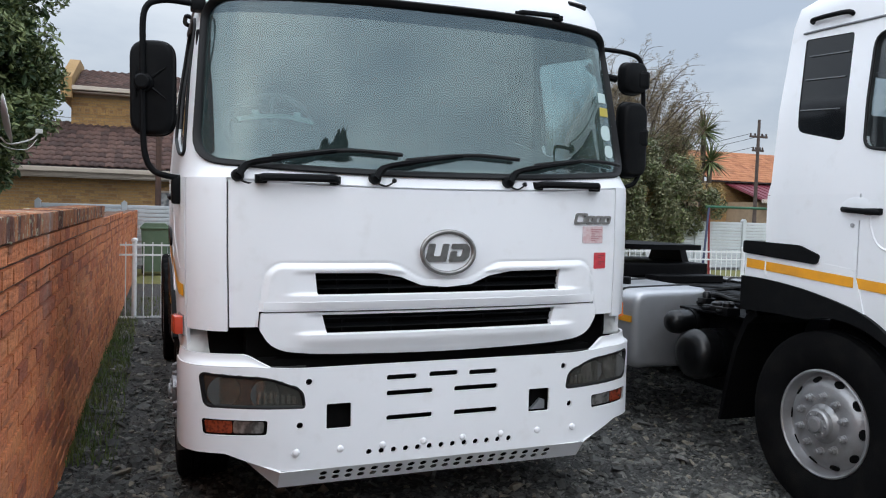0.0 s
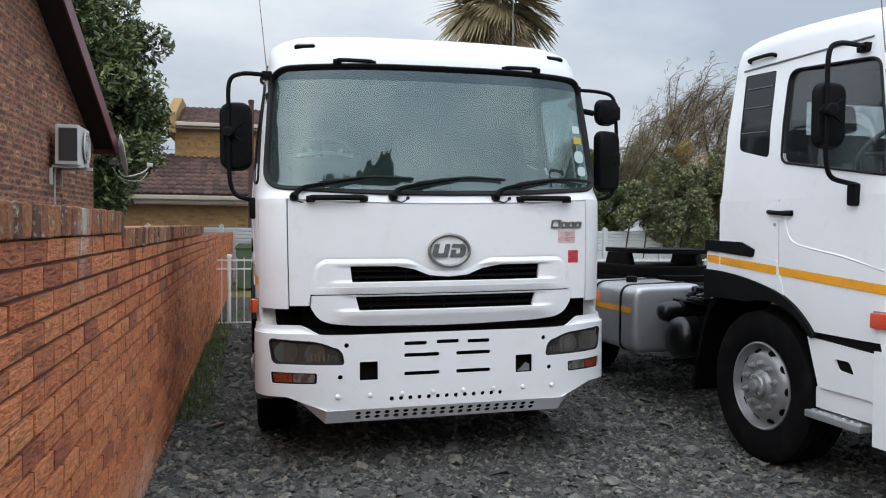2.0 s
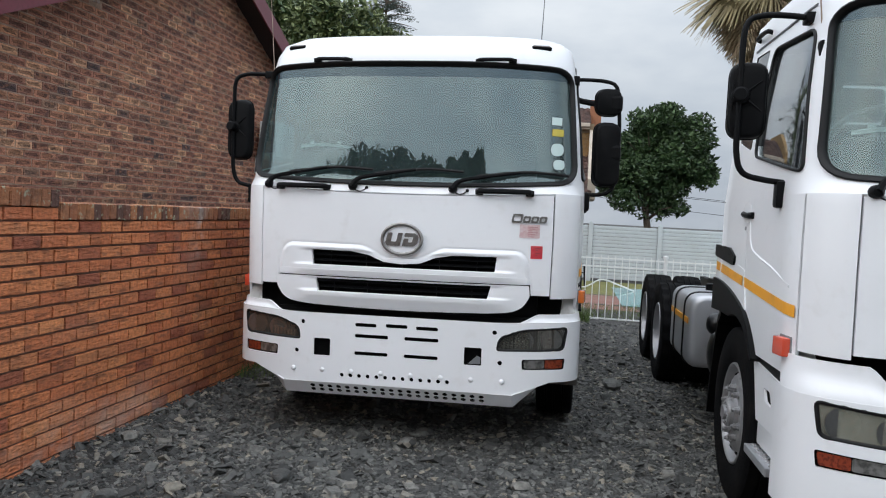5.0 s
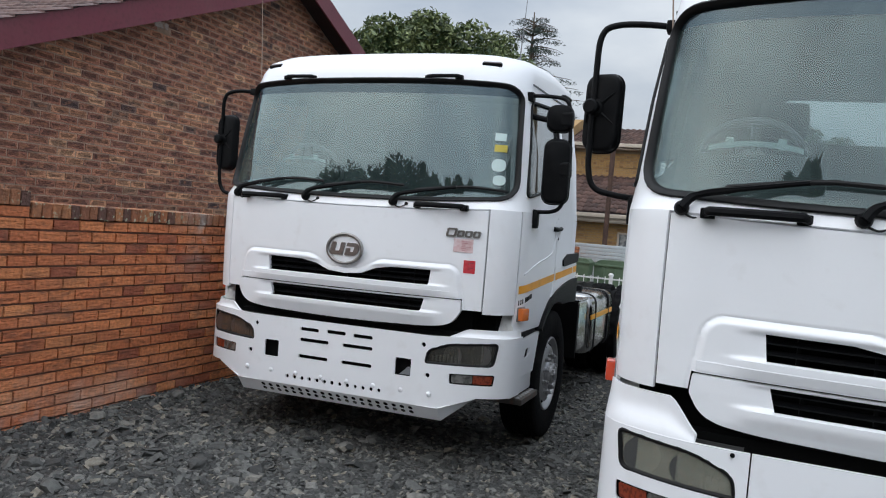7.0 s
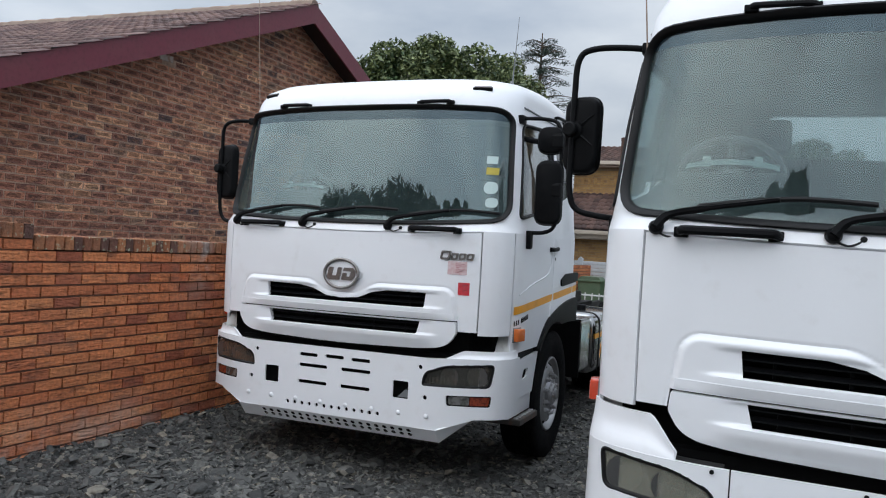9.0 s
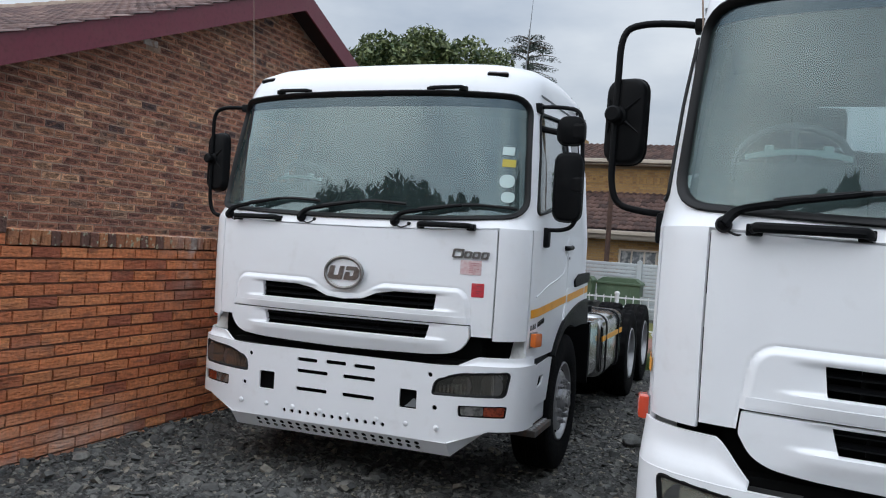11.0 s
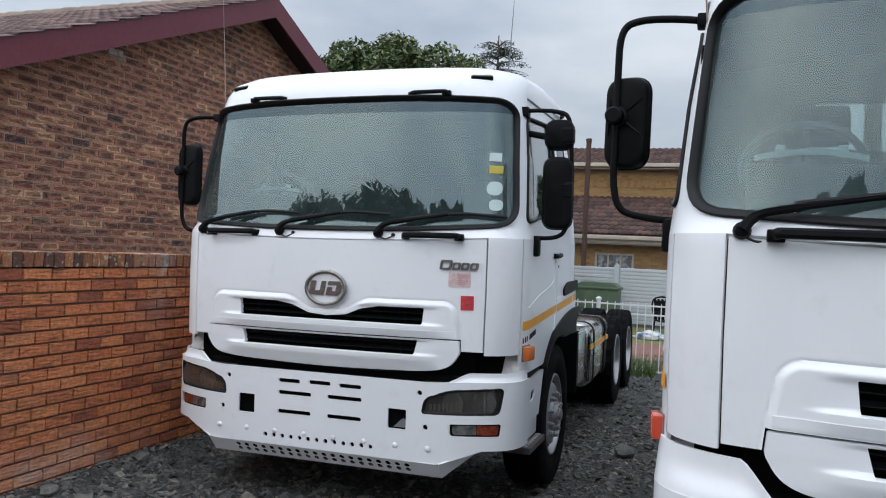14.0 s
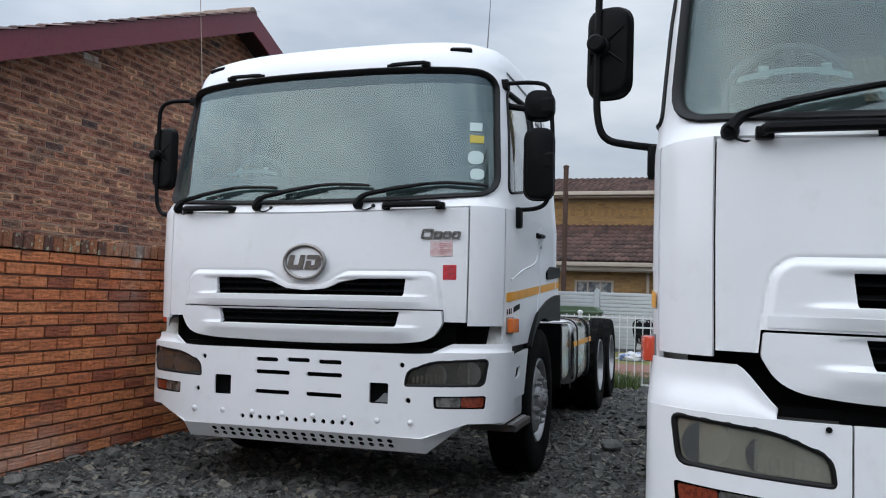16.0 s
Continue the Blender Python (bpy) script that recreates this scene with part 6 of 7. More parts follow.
    lathe(bm, [(.0, -.125), (.028, -.125), (.036, -.118), (.036, -.085), (.026, -.08), (.026, -.075), (.042, -.07), (.05, -.055), (.0, -.05)], 16, "y", Matrix.Translation((-.03, 0, .02)))
    part("clamp", bm, BLACK, head, smooth=40)
    for a in (35, 145, 215, 325):
        c, t = math.cos(radians(a)), math.sin(radians(a))
        bm = B()
        tube(bm, [(-.03 + .045 * c, -.06, .02 + .045 * t), (-.03 + .12 * c * (1 if c > 0 else .4), -.06, .02 + .13 * t)], [.008, .004], 6)
        part("rib", bm, BLACK, head)


def build_mirrors(truck):
    # the double mirror of the passenger's side
    bm = B()
    path = smooth_path([(1.08, .54, 2.625), (1.18, .53, 2.64), (1.37, .51, 2.625), (1.445, .50, 2.58), (1.465, .50, 2.45), (1.475, .50, 2.25), (1.47, .50, 2.0), (1.44, .50, 1.86), (1.37, .50, 1.815), (1.24, .51, 1.81)], 6)
    tube(bm, path, .014, 10)
    box(bm, 1.11, 1.18, .50, .58, 2.60, 2.665, .01)
    box(bm, 1.225, 1.285, .475, .545, 1.69, 1.825, .018)
    arm = part("mirror_arm", bm, BLACK, truck, "black tubular mirror arm", smooth=50)
    mirror_head(truck, (1.385, .535, 2.475), .185, .19, .08, 10)
    mirror_head(truck, (1.385, .535, 2.10), .19, .46, .085, 10)
    for z in (2.06, 2.41):
        bm = B()
        box(bm, 1.40, 1.49, .455, .53, z, z + .11, .02)
        part("clamp", bm, BLACK, arm)
    bm = B()
    tube(bm, smooth_path([(1.11, .57, 2.55), (1.17, .56, 2.50), (1.30, .54, 2.47)], 5), .022, 8)
    part("mirror_stay", bm, BLACK, arm)
    # whip aerial and door-post sensor
    bm = B()
    tube(bm, [(-1.145, .53, 2.60), (-1.19, .55, 3.1), (-1.25, .57, 3.75)], [.004, .003, .0018], 5)
    part("aerial", bm, RIDGE_M, truck, "thin whip aerial")
    bm = B()
    box(bm, -1.165, -1.125, .46, .52, 2.40, 2.53, .015)
    part("aerial_base", bm, BLACK, truck)
    bm = B()
    tube(bm, [(.86, 1.15, 2.93), (.86, 1.16, 3.0), (.88, 1.2, 3.6)], [.012, .006, .002], 6)
    lathe(bm, [(.03, 2.92), (.03, 2.96), (.018, 2.99), (.022, 3.03), (.012, 3.06)], 10, "z", Matrix.Translation((.86, 1.15, 0)))
    part("aerial", bm, GREYPL, truck, "roof aerial on a sprung base")


SLOT_X = .012


def shelf(x, z, half, z0, z1):
    """The pressed form round a grille slot: a shelf that stands out under it, and hollows at its ends."""
    ax = abs(x - SLOT_X)
    lip = ease(half + .17, half + .01, ax) * ease(z0 + .012, z0 - .004, z) * ease(z0 - .085, z0 - .02, z)
    hollow = ease(half + .13, half - .01, ax) * ease(z0 - .004, z0 + .014, z) * ease(z1 + .012, z1 - .012, z)
    return .016 * lip - .014 * hollow


def grille_raise(x, z):
    """How far the grille's surround stands out of the front panel."""
    ax = abs(x)
    dx = .905 - (z - 1.16) * .16 - ax
    dz = 1.395 - .088 * ease(.315, .075, abs(x - SLOT_X)) - z
    r = .075
    d = r - math.hypot(r - dx, r - dz) if dx < r and dz < r and ax > .5 else min(dx, dz)
    if d <= 0:
        return -.004 * ease(-.012, -.002, d)
    return .018 * ease(0, .026, d) + shelf(x, z, .658, 1.245, 1.35) * ease(0, .03, d)


def slot_outline(x0, z0, z1, slant, dip):
    pts = [(-x0 + slant, z0), (x0 - slant, z0), (x0, z1)]
    if dip:
        pts += [(x0 * .55, z1 - .002), (x0 * .36, z1 - dip * .3), (x0 * .2, z1 - dip * .85), (0, z1 - dip), (-x0 * .2, z1 - dip * .85), (-x0 * .36, z1 - dip * .3), (-x0 * .55, z1 - .002)]
    pts.append((-x0, z1))
    return [(x + SLOT_X, z) for x, z in pts]


def build_front(truck):
    zs = steps(1.095, 1.46, 62) + steps(1.47, 1.785, 14)
    xs = sorted(set(round(v, 4) for v in steps(-2.965, 2.965, 190)))
    bm = B()

    def upper(s, z):
        lean = (.905 - (z - 1.16) * .16) / .905 if z < 1.40 else .9576 + .0424 * ease(1.40, 1.70, z)
        p = surf(s * (1 + (lean - 1) * ease(1.0, .82, abs(s) / 2.965)), z)
        return p - Vector((0, grille_raise(p.x, p.z), 0))
    bm = slab(upper, xs, zs, .03)
    cut = B()
    prism(cut, slot_outline(.658, 1.246, 1.350, .012, .078), "y", -.5, .6)
    bm = carve(bm, cut)
    cut = B()
    prism(cut, [(-.920, 1.0), (.920, 1.0), (.910, 1.085), (.902, 1.168), (-.902, 1.168), (-.910, 1.085)], "y", -.5, .6)
    bm = carve(bm, cut)
    panel = part("front_panel", bm, WHITE, truck, "white pressed steel front panel", smooth=40)
    # the lower grille panel stands on its own below a joint
    bm = B()
    low = [(-.896, 1.160), (-.903, 1.085), (-.86, 1.012), (-.79, .978), (-.65, .962), (0, .945), (.65, .962), (.79, .978), (.86, 1.012), (.903, 1.085), (.896, 1.160)]
    low = rounded(low, [.01, .012, .04, .05, .1, .3, .1, .05, .04, .012, .01], 4)

    def lower(x, z):
        return (x, front_y(x, z) - .024 - shelf(x, z, .62, 1.060, 1.15) + .02 * max(0, (1.0 - z) / .06) ** 2, z)
    bm = slab(lower, steps(-.93, .93, 130), steps(.93, 1.17, 40), .035)
    cut = B()
    prism(cut, low, "y", -.5, .6)
    bm = carve(bm, cut, "INTERSECT")
    cut = B()
    prism(cut, slot_outline(.625, 1.060, 1.150, .024, 0), "y", -.5, .6)
    bm = carve(bm, cut)
    lowp = part("grille_panel", bm, WHITE, truck, "white lower grille panel", smooth=40)
    for z0, z1, w in ((1.245, 1.35, .655), (1.058, 1.15, .62)):
        for z in (z0 + .030, z0 + .072):
            bm = B()
            sheet(bm, lambda x, u, zz=z: (x + SLOT_X, front_y(x, 1.2) + .012 + 1.6 * u, zz + u * .6), steps(-w, w, 30), (0.0, 0.010, 0.022))
            part("grille_slat", shell(bm, .006, (0, .6, z)), BLACK, panel, "black plastic grille bar")
        for i in range(5):
            x = -w * .8 + i * w * .4
            bm = B()
            box(bm, x - .006, x + .006, front_y(x, 1.2) + .05, front_y(x, 1.2) + .07, z0, z1)
            part("grille_rib", bm, BLACK, panel)
    # pale trim strip between the two slots
    bm = B()
    sheet(bm, lambda x, z: (x, front_y(x, z) - .0215 - shelf(x, z, .658, 1.245, 1.35), z), steps(-.885, .885, 60), steps(1.176, 1.214, 5))
    part("trim_strip", shell(bm, .004, (0, 1, 1.2)), WHITE, panel, "white moulded strip across the grille", smooth=50)
    # plain black box; its colour is the shade seen through the grille slots
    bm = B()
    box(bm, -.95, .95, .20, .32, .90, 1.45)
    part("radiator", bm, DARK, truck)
    for s in (1, -1):
        bm = skin(3.035 * s, 5.25 * s, 1.075, 1.7955, 22, 26)
        part("corner_panel", bm, WHITE, truck, "white cab corner panel", smooth=40)
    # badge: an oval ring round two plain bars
    yb = front_y(0, 1.45) - .012
    cx, cz = .013, 1.447
    bm = B()
    ring = [(cx + .138 * math.cos(t * math.pi / 24), yb - .010, cz + .104 * math.sin(t * math.pi / 24)) for t in range(48)]
    tube(bm, ring, .0125, 8, True, up=(0, 1, 0))
    badge = part("badge", bm, BADGE, panel, "oval brushed metal emblem", smooth=50)
    bm = B()
    prism(bm, [(cx + .136 * math.cos(t * math.pi / 24), cz + .102 * math.sin(t * math.pi / 24)) for t in range(48)], "y", yb - .004, yb + .03)
    part("badge_plate", bm, WHITE, badge, "white plate behind the emblem")
    for pts in ([(-.100, .044), (-.066, .044), (-.079, -.018), (-.040, -.018), (-.027, .044), (.006, .044), (-.013, -.046), (-.104, -.046), (-.118, -.028)],
                [(.022, .044), (.098, .044), (.118, .020), (.109, -.026), (.084, -.046), (.002, -.046), (.014, .006), (.048, .006), (.042, -.020), (.070, -.020), (.082, .018), (.016, .018)]):
        bm = B()
        prism(bm, rounded([(cx + x, cz + z) for x, z in pts], .006, 2), "y", yb - .014, yb - .003)
        part("emblem_bar", bm, BADGE, badge)


def badge_bars(truck):
    """The model badge and the stickers of the first truck, as plain shapes."""
    for x, w, h in ((.757, .072, .060), (.834, .050, .046), (.889, .050, .046), (.944, .050, .046)):
        y = front_y(x + w / 2, 1.62) - .006
        lean = lambda pts: [(a + (b - 1.592) * .22, b) for a, b in pts]
        bm = B()
        prism(bm, lean(rounded([(x, 1.592), (x + w, 1.592), (x + w, 1.592 + h), (x, 1.592 + h)], .013, 3)), "y", y - .006, y + .010)
        cut = B()
        prism(cut, lean(rounded([(x + .013, 1.604), (x + w - .013, 1.604), (x + w - .013, 1.580 + h), (x + .013, 1.580 + h)], .006, 2)), "y", y - .05, y + .05)
        part("model_badge", carve(bm, cut), BADGE, truck, "raised metal name badge in plain rounded shapes")
    for x0, x1, z0, z1, mat, nm, lab in ((.817, .953, 1.488, 1.580, STICKPINK, "sticker", "faded pink sticker with unreadable print"), (.897, .977, 1.348, 1.436, STICKRED, "sticker", "red sticker with unreadable print")):
        bm = fitted(front_y, rect(x0, x1, z0, z1, .004, 2), -.003, .002, n=(6, 3))
        st = part(nm, bm, mat, truck, lab)
        bm = B()
        for k in range(6):
            z = z1 - .016 - k * (z1 - z0 - .02) / 6
            yy = front_y((x0 + x1) / 2, z) - .0045
            box(bm, x0 + .012, x1 - .012 - .02 * (k % 3), yy, yy + .002, z - .003, z + .001)
        part("print_bar", bm, INK if mat is STICKRED else STICKINK, st)
    # licence discs and labels inside the windscreen
    for x, z, w, h, mat, rnd in ((1.035, 2.305, .07, .055, PAPER, 0), (1.045, 2.225, .078, .05, YELLOWP, 0), (1.045, 2.105, .088, .088, PAPER, 1), (1.06, 2.0, .078, .07, PAPER, 1)):
        o = rect(x - w / 2, x + w / 2, z - h / 2, z + h / 2, min(w, h) * .48 if rnd else .004, 6)
        part("licence_disc" if rnd else "label", fitted(front_y, o, .0085, .002, n=(4, 3)), mat, truck, "round paper licence disc" if rnd else "small paper label")
    # model number on the door, as plain bars
    for i in (0, 1, 2, 4, 5, 6, 7, 8, 9):
        bm = B()
        y = .345 + i * .030
        box(bm, side_x(y, 1.13) - .004, side_x(y, 1.13) + .004, y, y + .021, 1.140 + i * .004, 1.178 + i * .004, .003, seg=1)
        part("door_badge", bm, BLACK, truck, "black model number in plain bars")


def build_cab(truck):
    bm = cab_loft(1.795, 0.0, .03)
    bm = carve(bm, window_cutter())
    bm = carve(bm, side_cutter(DOOR_WIN))
    bm = carve(bm, side_cutter(QUARTER))
    bm = carve(bm, rear_cutter())
    cab = part("cab_shell", bm, WHITE, truck, "white steel cab roof and pillars", smooth=38)
    # the inside of the pillars and roof is trimmed in dark grey
    cab.data.materials.append(DASH)
    for p in cab.data.polygons:
        v = p.center - Vector((0, 1.0, min(p.center.z, 2.3)))
        if p.normal.dot(v.normalized()) < -0.25:
            p.material_index = 1
    # dark lining: ceiling, back wall round its window, and lower sides
    bm = B()
    sheet(bm, lambda u, v: (u * 1.05, .45 + 1.38 * v, 2.835 - .10 * u * u), steps(-1, 1, 10), steps(0, 1, 4))
    part("ceiling_lining", bm, DASH, truck, "dark grey cab ceiling lining", smooth=40)
    for x0, x1, z0, z1 in ((-1.10, -.62, 1.25, 2.80), (.62, 1.10, 1.25, 2.80), (-.62, .62, 1.25, 2.315), (-.62, .62, 2.585, 2.80)):
        bm = B()
        box(bm, x0, x1, 1.82, 1.835, z0, z1)
        part("back_lining", bm, DASH, truck, "dark grey back wall lining")
    for sx in (1, -1):
        bm = B()
        box(bm, min(sx * 1.17, sx * 1.19), max(sx * 1.17, sx * 1.19), .42, 1.82, 1.25, 1.88)
        part("door_lining", bm, DASH, truck)
    bm = B()
    sheet(bm, lambda s, z: surf(s, z), steps(9.0, 12.0, 12), steps(1.3, 1.79, 4))
    sheet(bm, lambda s, z: surf(s, z), steps(-12.0, -9.0, 12), steps(1.3, 1.79, 4))
    part("rear_wall", shell(bm, .02, MID), WHITE, truck, smooth=38)
    # windscreen
    ws = part("windscreen", fitted(front_y, WS, .012, .005, n=(44, 26)), WINDSCREEN, truck, "dusty tinted windscreen reflecting the sky", smooth=30)
    ws.data.materials.append(WINDBAND)
    for p in ws.data.polygons:
        if p.center.z > 2.585:
            p.material_index = 1
    part("seal", edge_line(front_y, WS, .003, .023, flat=.55), SEAL, ws, "black rubber windscreen seal", smooth=50)
    for sgn in (1, -1):
        g = part("door_window", fitted(side_x, DOOR_WIN, .012, .004, "x", (14, 12), sgn), SIDEGLASS, truck, "tinted door window", smooth=30)
        part("seal", edge_line(side_x, DOOR_WIN, .004, .009, "x", sgn), SEAL, g, smooth=50)
        q = part("quarter_window", fitted(side_x, QUARTER, .006, .01, "x", (8, 10), sgn), BLACKGLASS, truck, "black quarter panel with louvre lines", smooth=30)
        for z in (2.28, 2.46, 2.60):
            b2 = B()
            tube(b2, [(sgn * (side_x(1.49, z) + .001), 1.49, z - .005), (sgn * (side_x(1.77, z) + .001), 1.77, z + .012)], .004, 5)
            part("louvre", b2, GREYPL, q)
    bm = B()
    prism(bm, REAR_WIN, "y", 1.925, 1.930)
    part("rear_window", bm, REARGLASS, truck, "bright rear window")
    # roof fittings
    for x in (-.90, .90):
        b2 = B()
        y = surf(2.85, 2.835).y
        box(b2, -.072, .072, -.028, .028, -.016, .012, .010)
        lamp = part("marker_lamp", b2, BLACK, truck, "small smoked roof marker lamp", smooth=40)
        lamp.matrix_local = pose(x, .37, 2.835, 24, 0, 18 if x > 0 else -18)
        b2 = B()
        box(b2, -.062, .062, -.022, .022, .008, .016, .004)
        part("lens", b2, SMOKED, lamp, "smoked brown lens")
    for x in (-.59, .59):
        grab_handle(truck, x - .122, x + .134, 2.712, .0135, "roof_handle", .025)
    grab_handle(truck, -.91, -.54, 1.79, .019, "front_handle", .05)
    grab_handle(truck, .52, .89, 1.79, .019, "front_handle", .05)
    for x in (-1.0, -.36, .35):
        wiper(truck, x, 1.805, .78, .125)


def build_side(truck, s):
    """Door, fender and steps of one side; s: 1 right, -1 left."""
    def band(y0, y1, z0, z1, ny, nz, depth=.018):
        bm = B()
        sheet(bm, lambda y, z: (s * side_x(y, max(z, .91)), y, z), steps(y0, y1, ny), steps(z0, z1, nz))
        return shell(bm, depth, (0, 1.0, 1.4))

    def arch(bm, r, z0=.5, y0=1.49):
        cut = B()
        pts = [(y0 + r * math.cos(t * math.pi / 24), z0 + r * 1.0 * math.sin(t * math.pi / 24)) for t in range(25)]
        pts = [(pts[0][0], -.2)] + pts + [(pts[-1][0], -.2)]
        prism(cut, pts, "x", s * .5, s * 1.8)
        return carve(bm, cut)

    bm = band(.315, 1.285, .945, 1.7955, 22, 18)
    bm = arch(bm, .68)
    door = part("door", bm, WHITE, truck, "white cab door", smooth=40)
    bm = band(1.293, 1.93, 1.20, 1.7955, 14, 8)
    part("side_panel", arch(bm, .68), WHITE, truck, smooth=40)
    bm = B()
    prism(bm, rounded([(1.20, 1.06), (2.12, 1.20), (2.12, 1.43), (1.86, 1.445), (1.30, 1.385)], [.02, .02, .04, .02, .02], 3), "x", s * 1.20, s * 1.253)
    part("fender", arch(bm, .685), WHITE, truck, "white wheel arch fender", smooth=40)
    # drip rail over the door, and the grab bar behind it
    bm = B()
    tube(bm, [(s * (side_x(y, 2.73) + .002), y, 2.735 + .02 * (y - .6)) for y in steps(.62, 1.84, 10)], .007, 6)
    part("drip_rail", bm, GREYPL, truck)
    bm = B()
    x = s * (side_x(1.6, 2.83) + .035)
    tube(bm, smooth_path([(s * side_x(1.5, 2.81), 1.50, 2.805), (x, 1.53, 2.82), (x, 1.75, 2.825), (s * side_x(1.77, 2.81), 1.78, 2.815)], 5), .014, 8)
    part("side_handle", bm, BLACK, truck, smooth=50)
    # pressed crease on the door's foot
    bm = B()
    tube(bm, smooth_path([(s * (side_x(y, 1.3) - .002), y, z) for y, z in ((.40, 1.36), (.7, 1.43), (1.0, 1.475), (1.16, 1.52), (1.22, 1.63), (1.235, 1.76))], 5), .009, 6)
    part("crease", bm, WHITE, door, smooth=60)
    bm = B()
    sheet(bm, lambda y, k: (s * (side_x(min(y, 1.9), 1.3) + .0045), y, 1.222 + (y - .33) * .068 + k), steps(.325, 1.294, 24), (0.0, .056))
    sheet(bm, lambda y, k: (s * 1.2575, y, 1.222 + (y - .33) * .068 + k), steps(1.30, 2.10, 10), (0.0, .056))
    part("stripe", bm, STRIPE, truck, "yellow-orange reflective tape stripe")
    # handle in its dished recess
    bm = B()
    lathe(bm, [(0.0, -.004), (.075, -.004), (.085, .002), (.07, .0045), (0.0, -.0)], 20, "x", pose(s * side_x(1.25, 1.7), 1.31, 1.715) @ Matrix.Diagonal((s, 1.25, .75, 1)))
    part("handle_dish", bm, WHITE, door, smooth=60)
    bm = B()
    x = s * (side_x(1.2, 1.7) + .02)
    tube(bm, smooth_path([(s * side_x(1.1, 1.7), 1.16, 1.695), (x, 1.19, 1.698), (x, 1.33, 1.706), (s * side_x(1.3, 1.7), 1.40, 1.712)], 5), .016, 8)
    box(bm, min(x, x - s * .03), max(x, x - s * .03), 1.15, 1.25, 1.682, 1.718, .008)
    part("door_handle", bm, BLACK, door, "black door handle", smooth=50)
    bm = B()
    lathe(bm, [(.012, 0), (.012, .006), (0, .007)], 10, "x", pose(s * side_x(1.3, 1.62), 1.33, 1.625) @ Matrix.Diagonal((s, 1, 1, 1)))
    part("lock", bm, STEEL, door)
    # black wedge and flare behind the door
    bm = B()
    prism(bm, rounded([(1.55, 1.395), (2.13, 1.432), (2.13, 1.51), (1.68, 1.50), (1.53, 1.45)], .02, 3), "x", s * 1.12, s * 1.266)
    part("wind_deflector", bm, BLACK, truck, "black plastic side moulding", smooth=40)
    bm = B()
    pts = [(1.49 + .705 * math.cos(t), .50 + .705 * math.sin(t)) for t in steps(math.radians(143), math.radians(104), 10)]
    pts += [(1.319 + d, 1.184 + .25 * d - .155 * d * d) for d in steps(.06, .811, 10)]
    pts += [(2.13, 1.07), (1.85, 1.08)]
    pts += [(1.49 + r * math.cos(t), .50 + r * math.sin(t)) for t, r in zip(steps(math.radians(80), math.radians(143), 14), steps(.585, .675, 14))]
    prism(bm, pts, "x", s * .80, s * 1.268)
    part("arch_flare", bm, BLACK, truck, "black plastic wheel arch flare", smooth=35)
    bm = B()
    prism(bm, rounded([(.30, .94), (.44, .94), (.44, 1.07), (.37, 1.07), (.33, 1.03)], .015, 2), "x", s * 1.11, s * 1.215)
    part("lamp_bracket", bm, DIRTY, truck, "grimy pale bracket in the gap over the bumper")
    # indicator under the corner panel
    bm = B()
    box(bm, -.022, .022, -.055, .055, -.045, .045, .012)
    ind = part("indicator", bm, AMBER if s > 0 else REDLENS, truck, "orange side indicator lens", smooth=40)
    ind.matrix_local = pose(s * 1.258, .40, 1.077, 0, 0, -9 * s)
    bm = B()
    box(bm, min(-s * .03, -s * .016), max(-s * .03, -s * .016), -.062, .062, -.052, .052, .005)
    part("bezel", bm, GREYPL, ind)
    # foot panel with its air slot, and the tread below
    bm = B()
    sheet(bm, lambda y, k: (s * (1.228 - .006 * (1 - k)), y - .10 * (1 - k) * (y - .36) / .66, .60 + (.27 + .055 * (y - .36)) * k), steps(.36, 1.02, 14), steps(0, 1, 8))
    shell(bm, .02, (0, .7, .8))
    cut = B()
    prism(cut, rounded([(.62, .725), (.75, .735), (.785, .80), (.66, .80)], .02, 3), "x", s, s * 1.5)
    part("foot_panel", carve(bm, cut), WHITE, truck, "white lower side panel", smooth=40)
    # black block behind the air slot, for the shade inside it
    bm = B()
    box(bm, min(s * 1.1, s * 1.21), max(s * 1.1, s * 1.21), .6, .8, .71, .82)
    part("air_slot", bm, DARK, truck)
    # black strip that paints the shade of the gap between door and foot panel
    bm = B()
    prism(bm, [(.37, .86), (.99, .895), (1.0, .94), (.37, .96)], "x", s * 1.10, s * 1.214)
    part("gap_trim", bm, BLACK, truck, "black strip for the shade in the gap under the door")
    bm = B()
    box(bm, min(s * .95, s * 1.20), max(s * .95, s * 1.20), .42, .97, .46, .60, .015)
    part("step_riser", bm, WHITE, truck, smooth=40)
    bm = B()
    box(bm, min(s * .95, s * 1.255), max(s * .95, s * 1.255), .54, 1.0, .40, .445, .008)
    st = part("step", bm, ALU, truck, "aluminium tread step")
    bm = B()
    lathe(bm, [(.022, .445), (.017, .453), (0.0, .453)], 6, "z")
    stud = part("tread_stud", bm, STEEL, st)
    for i in range(7):
        for j in range(4):
            ob = stud if i + j == 0 else part("tread_stud", stud.data, STEEL, st)
            ob.matrix_local = Matrix.Translation((s * (1.0 + j * .07), .575 + i * .065, 0))


def build_interior(truck):
    bm = B()
    prism(bm, rounded([(.22, 1.55), (.62, 1.55), (.62, 1.78), (.54, 1.84), (.24, 1.82)], .05, 3), "x", -1.12, 1.12)
    part("dashboard", bm, DASH, truck, "dark grey dashboard", smooth=40)
    bm = B()
    prism(bm, rounded([(.50, 1.80), (.70, 1.80), (.68, 2.10), (.58, 2.09)], .03, 3), "x", -.98, -.52)
    part("instrument_hood", bm, DASH, truck, smooth=40)
    bm = B()
    m = pose(-.76, .84, 2.10, -42)
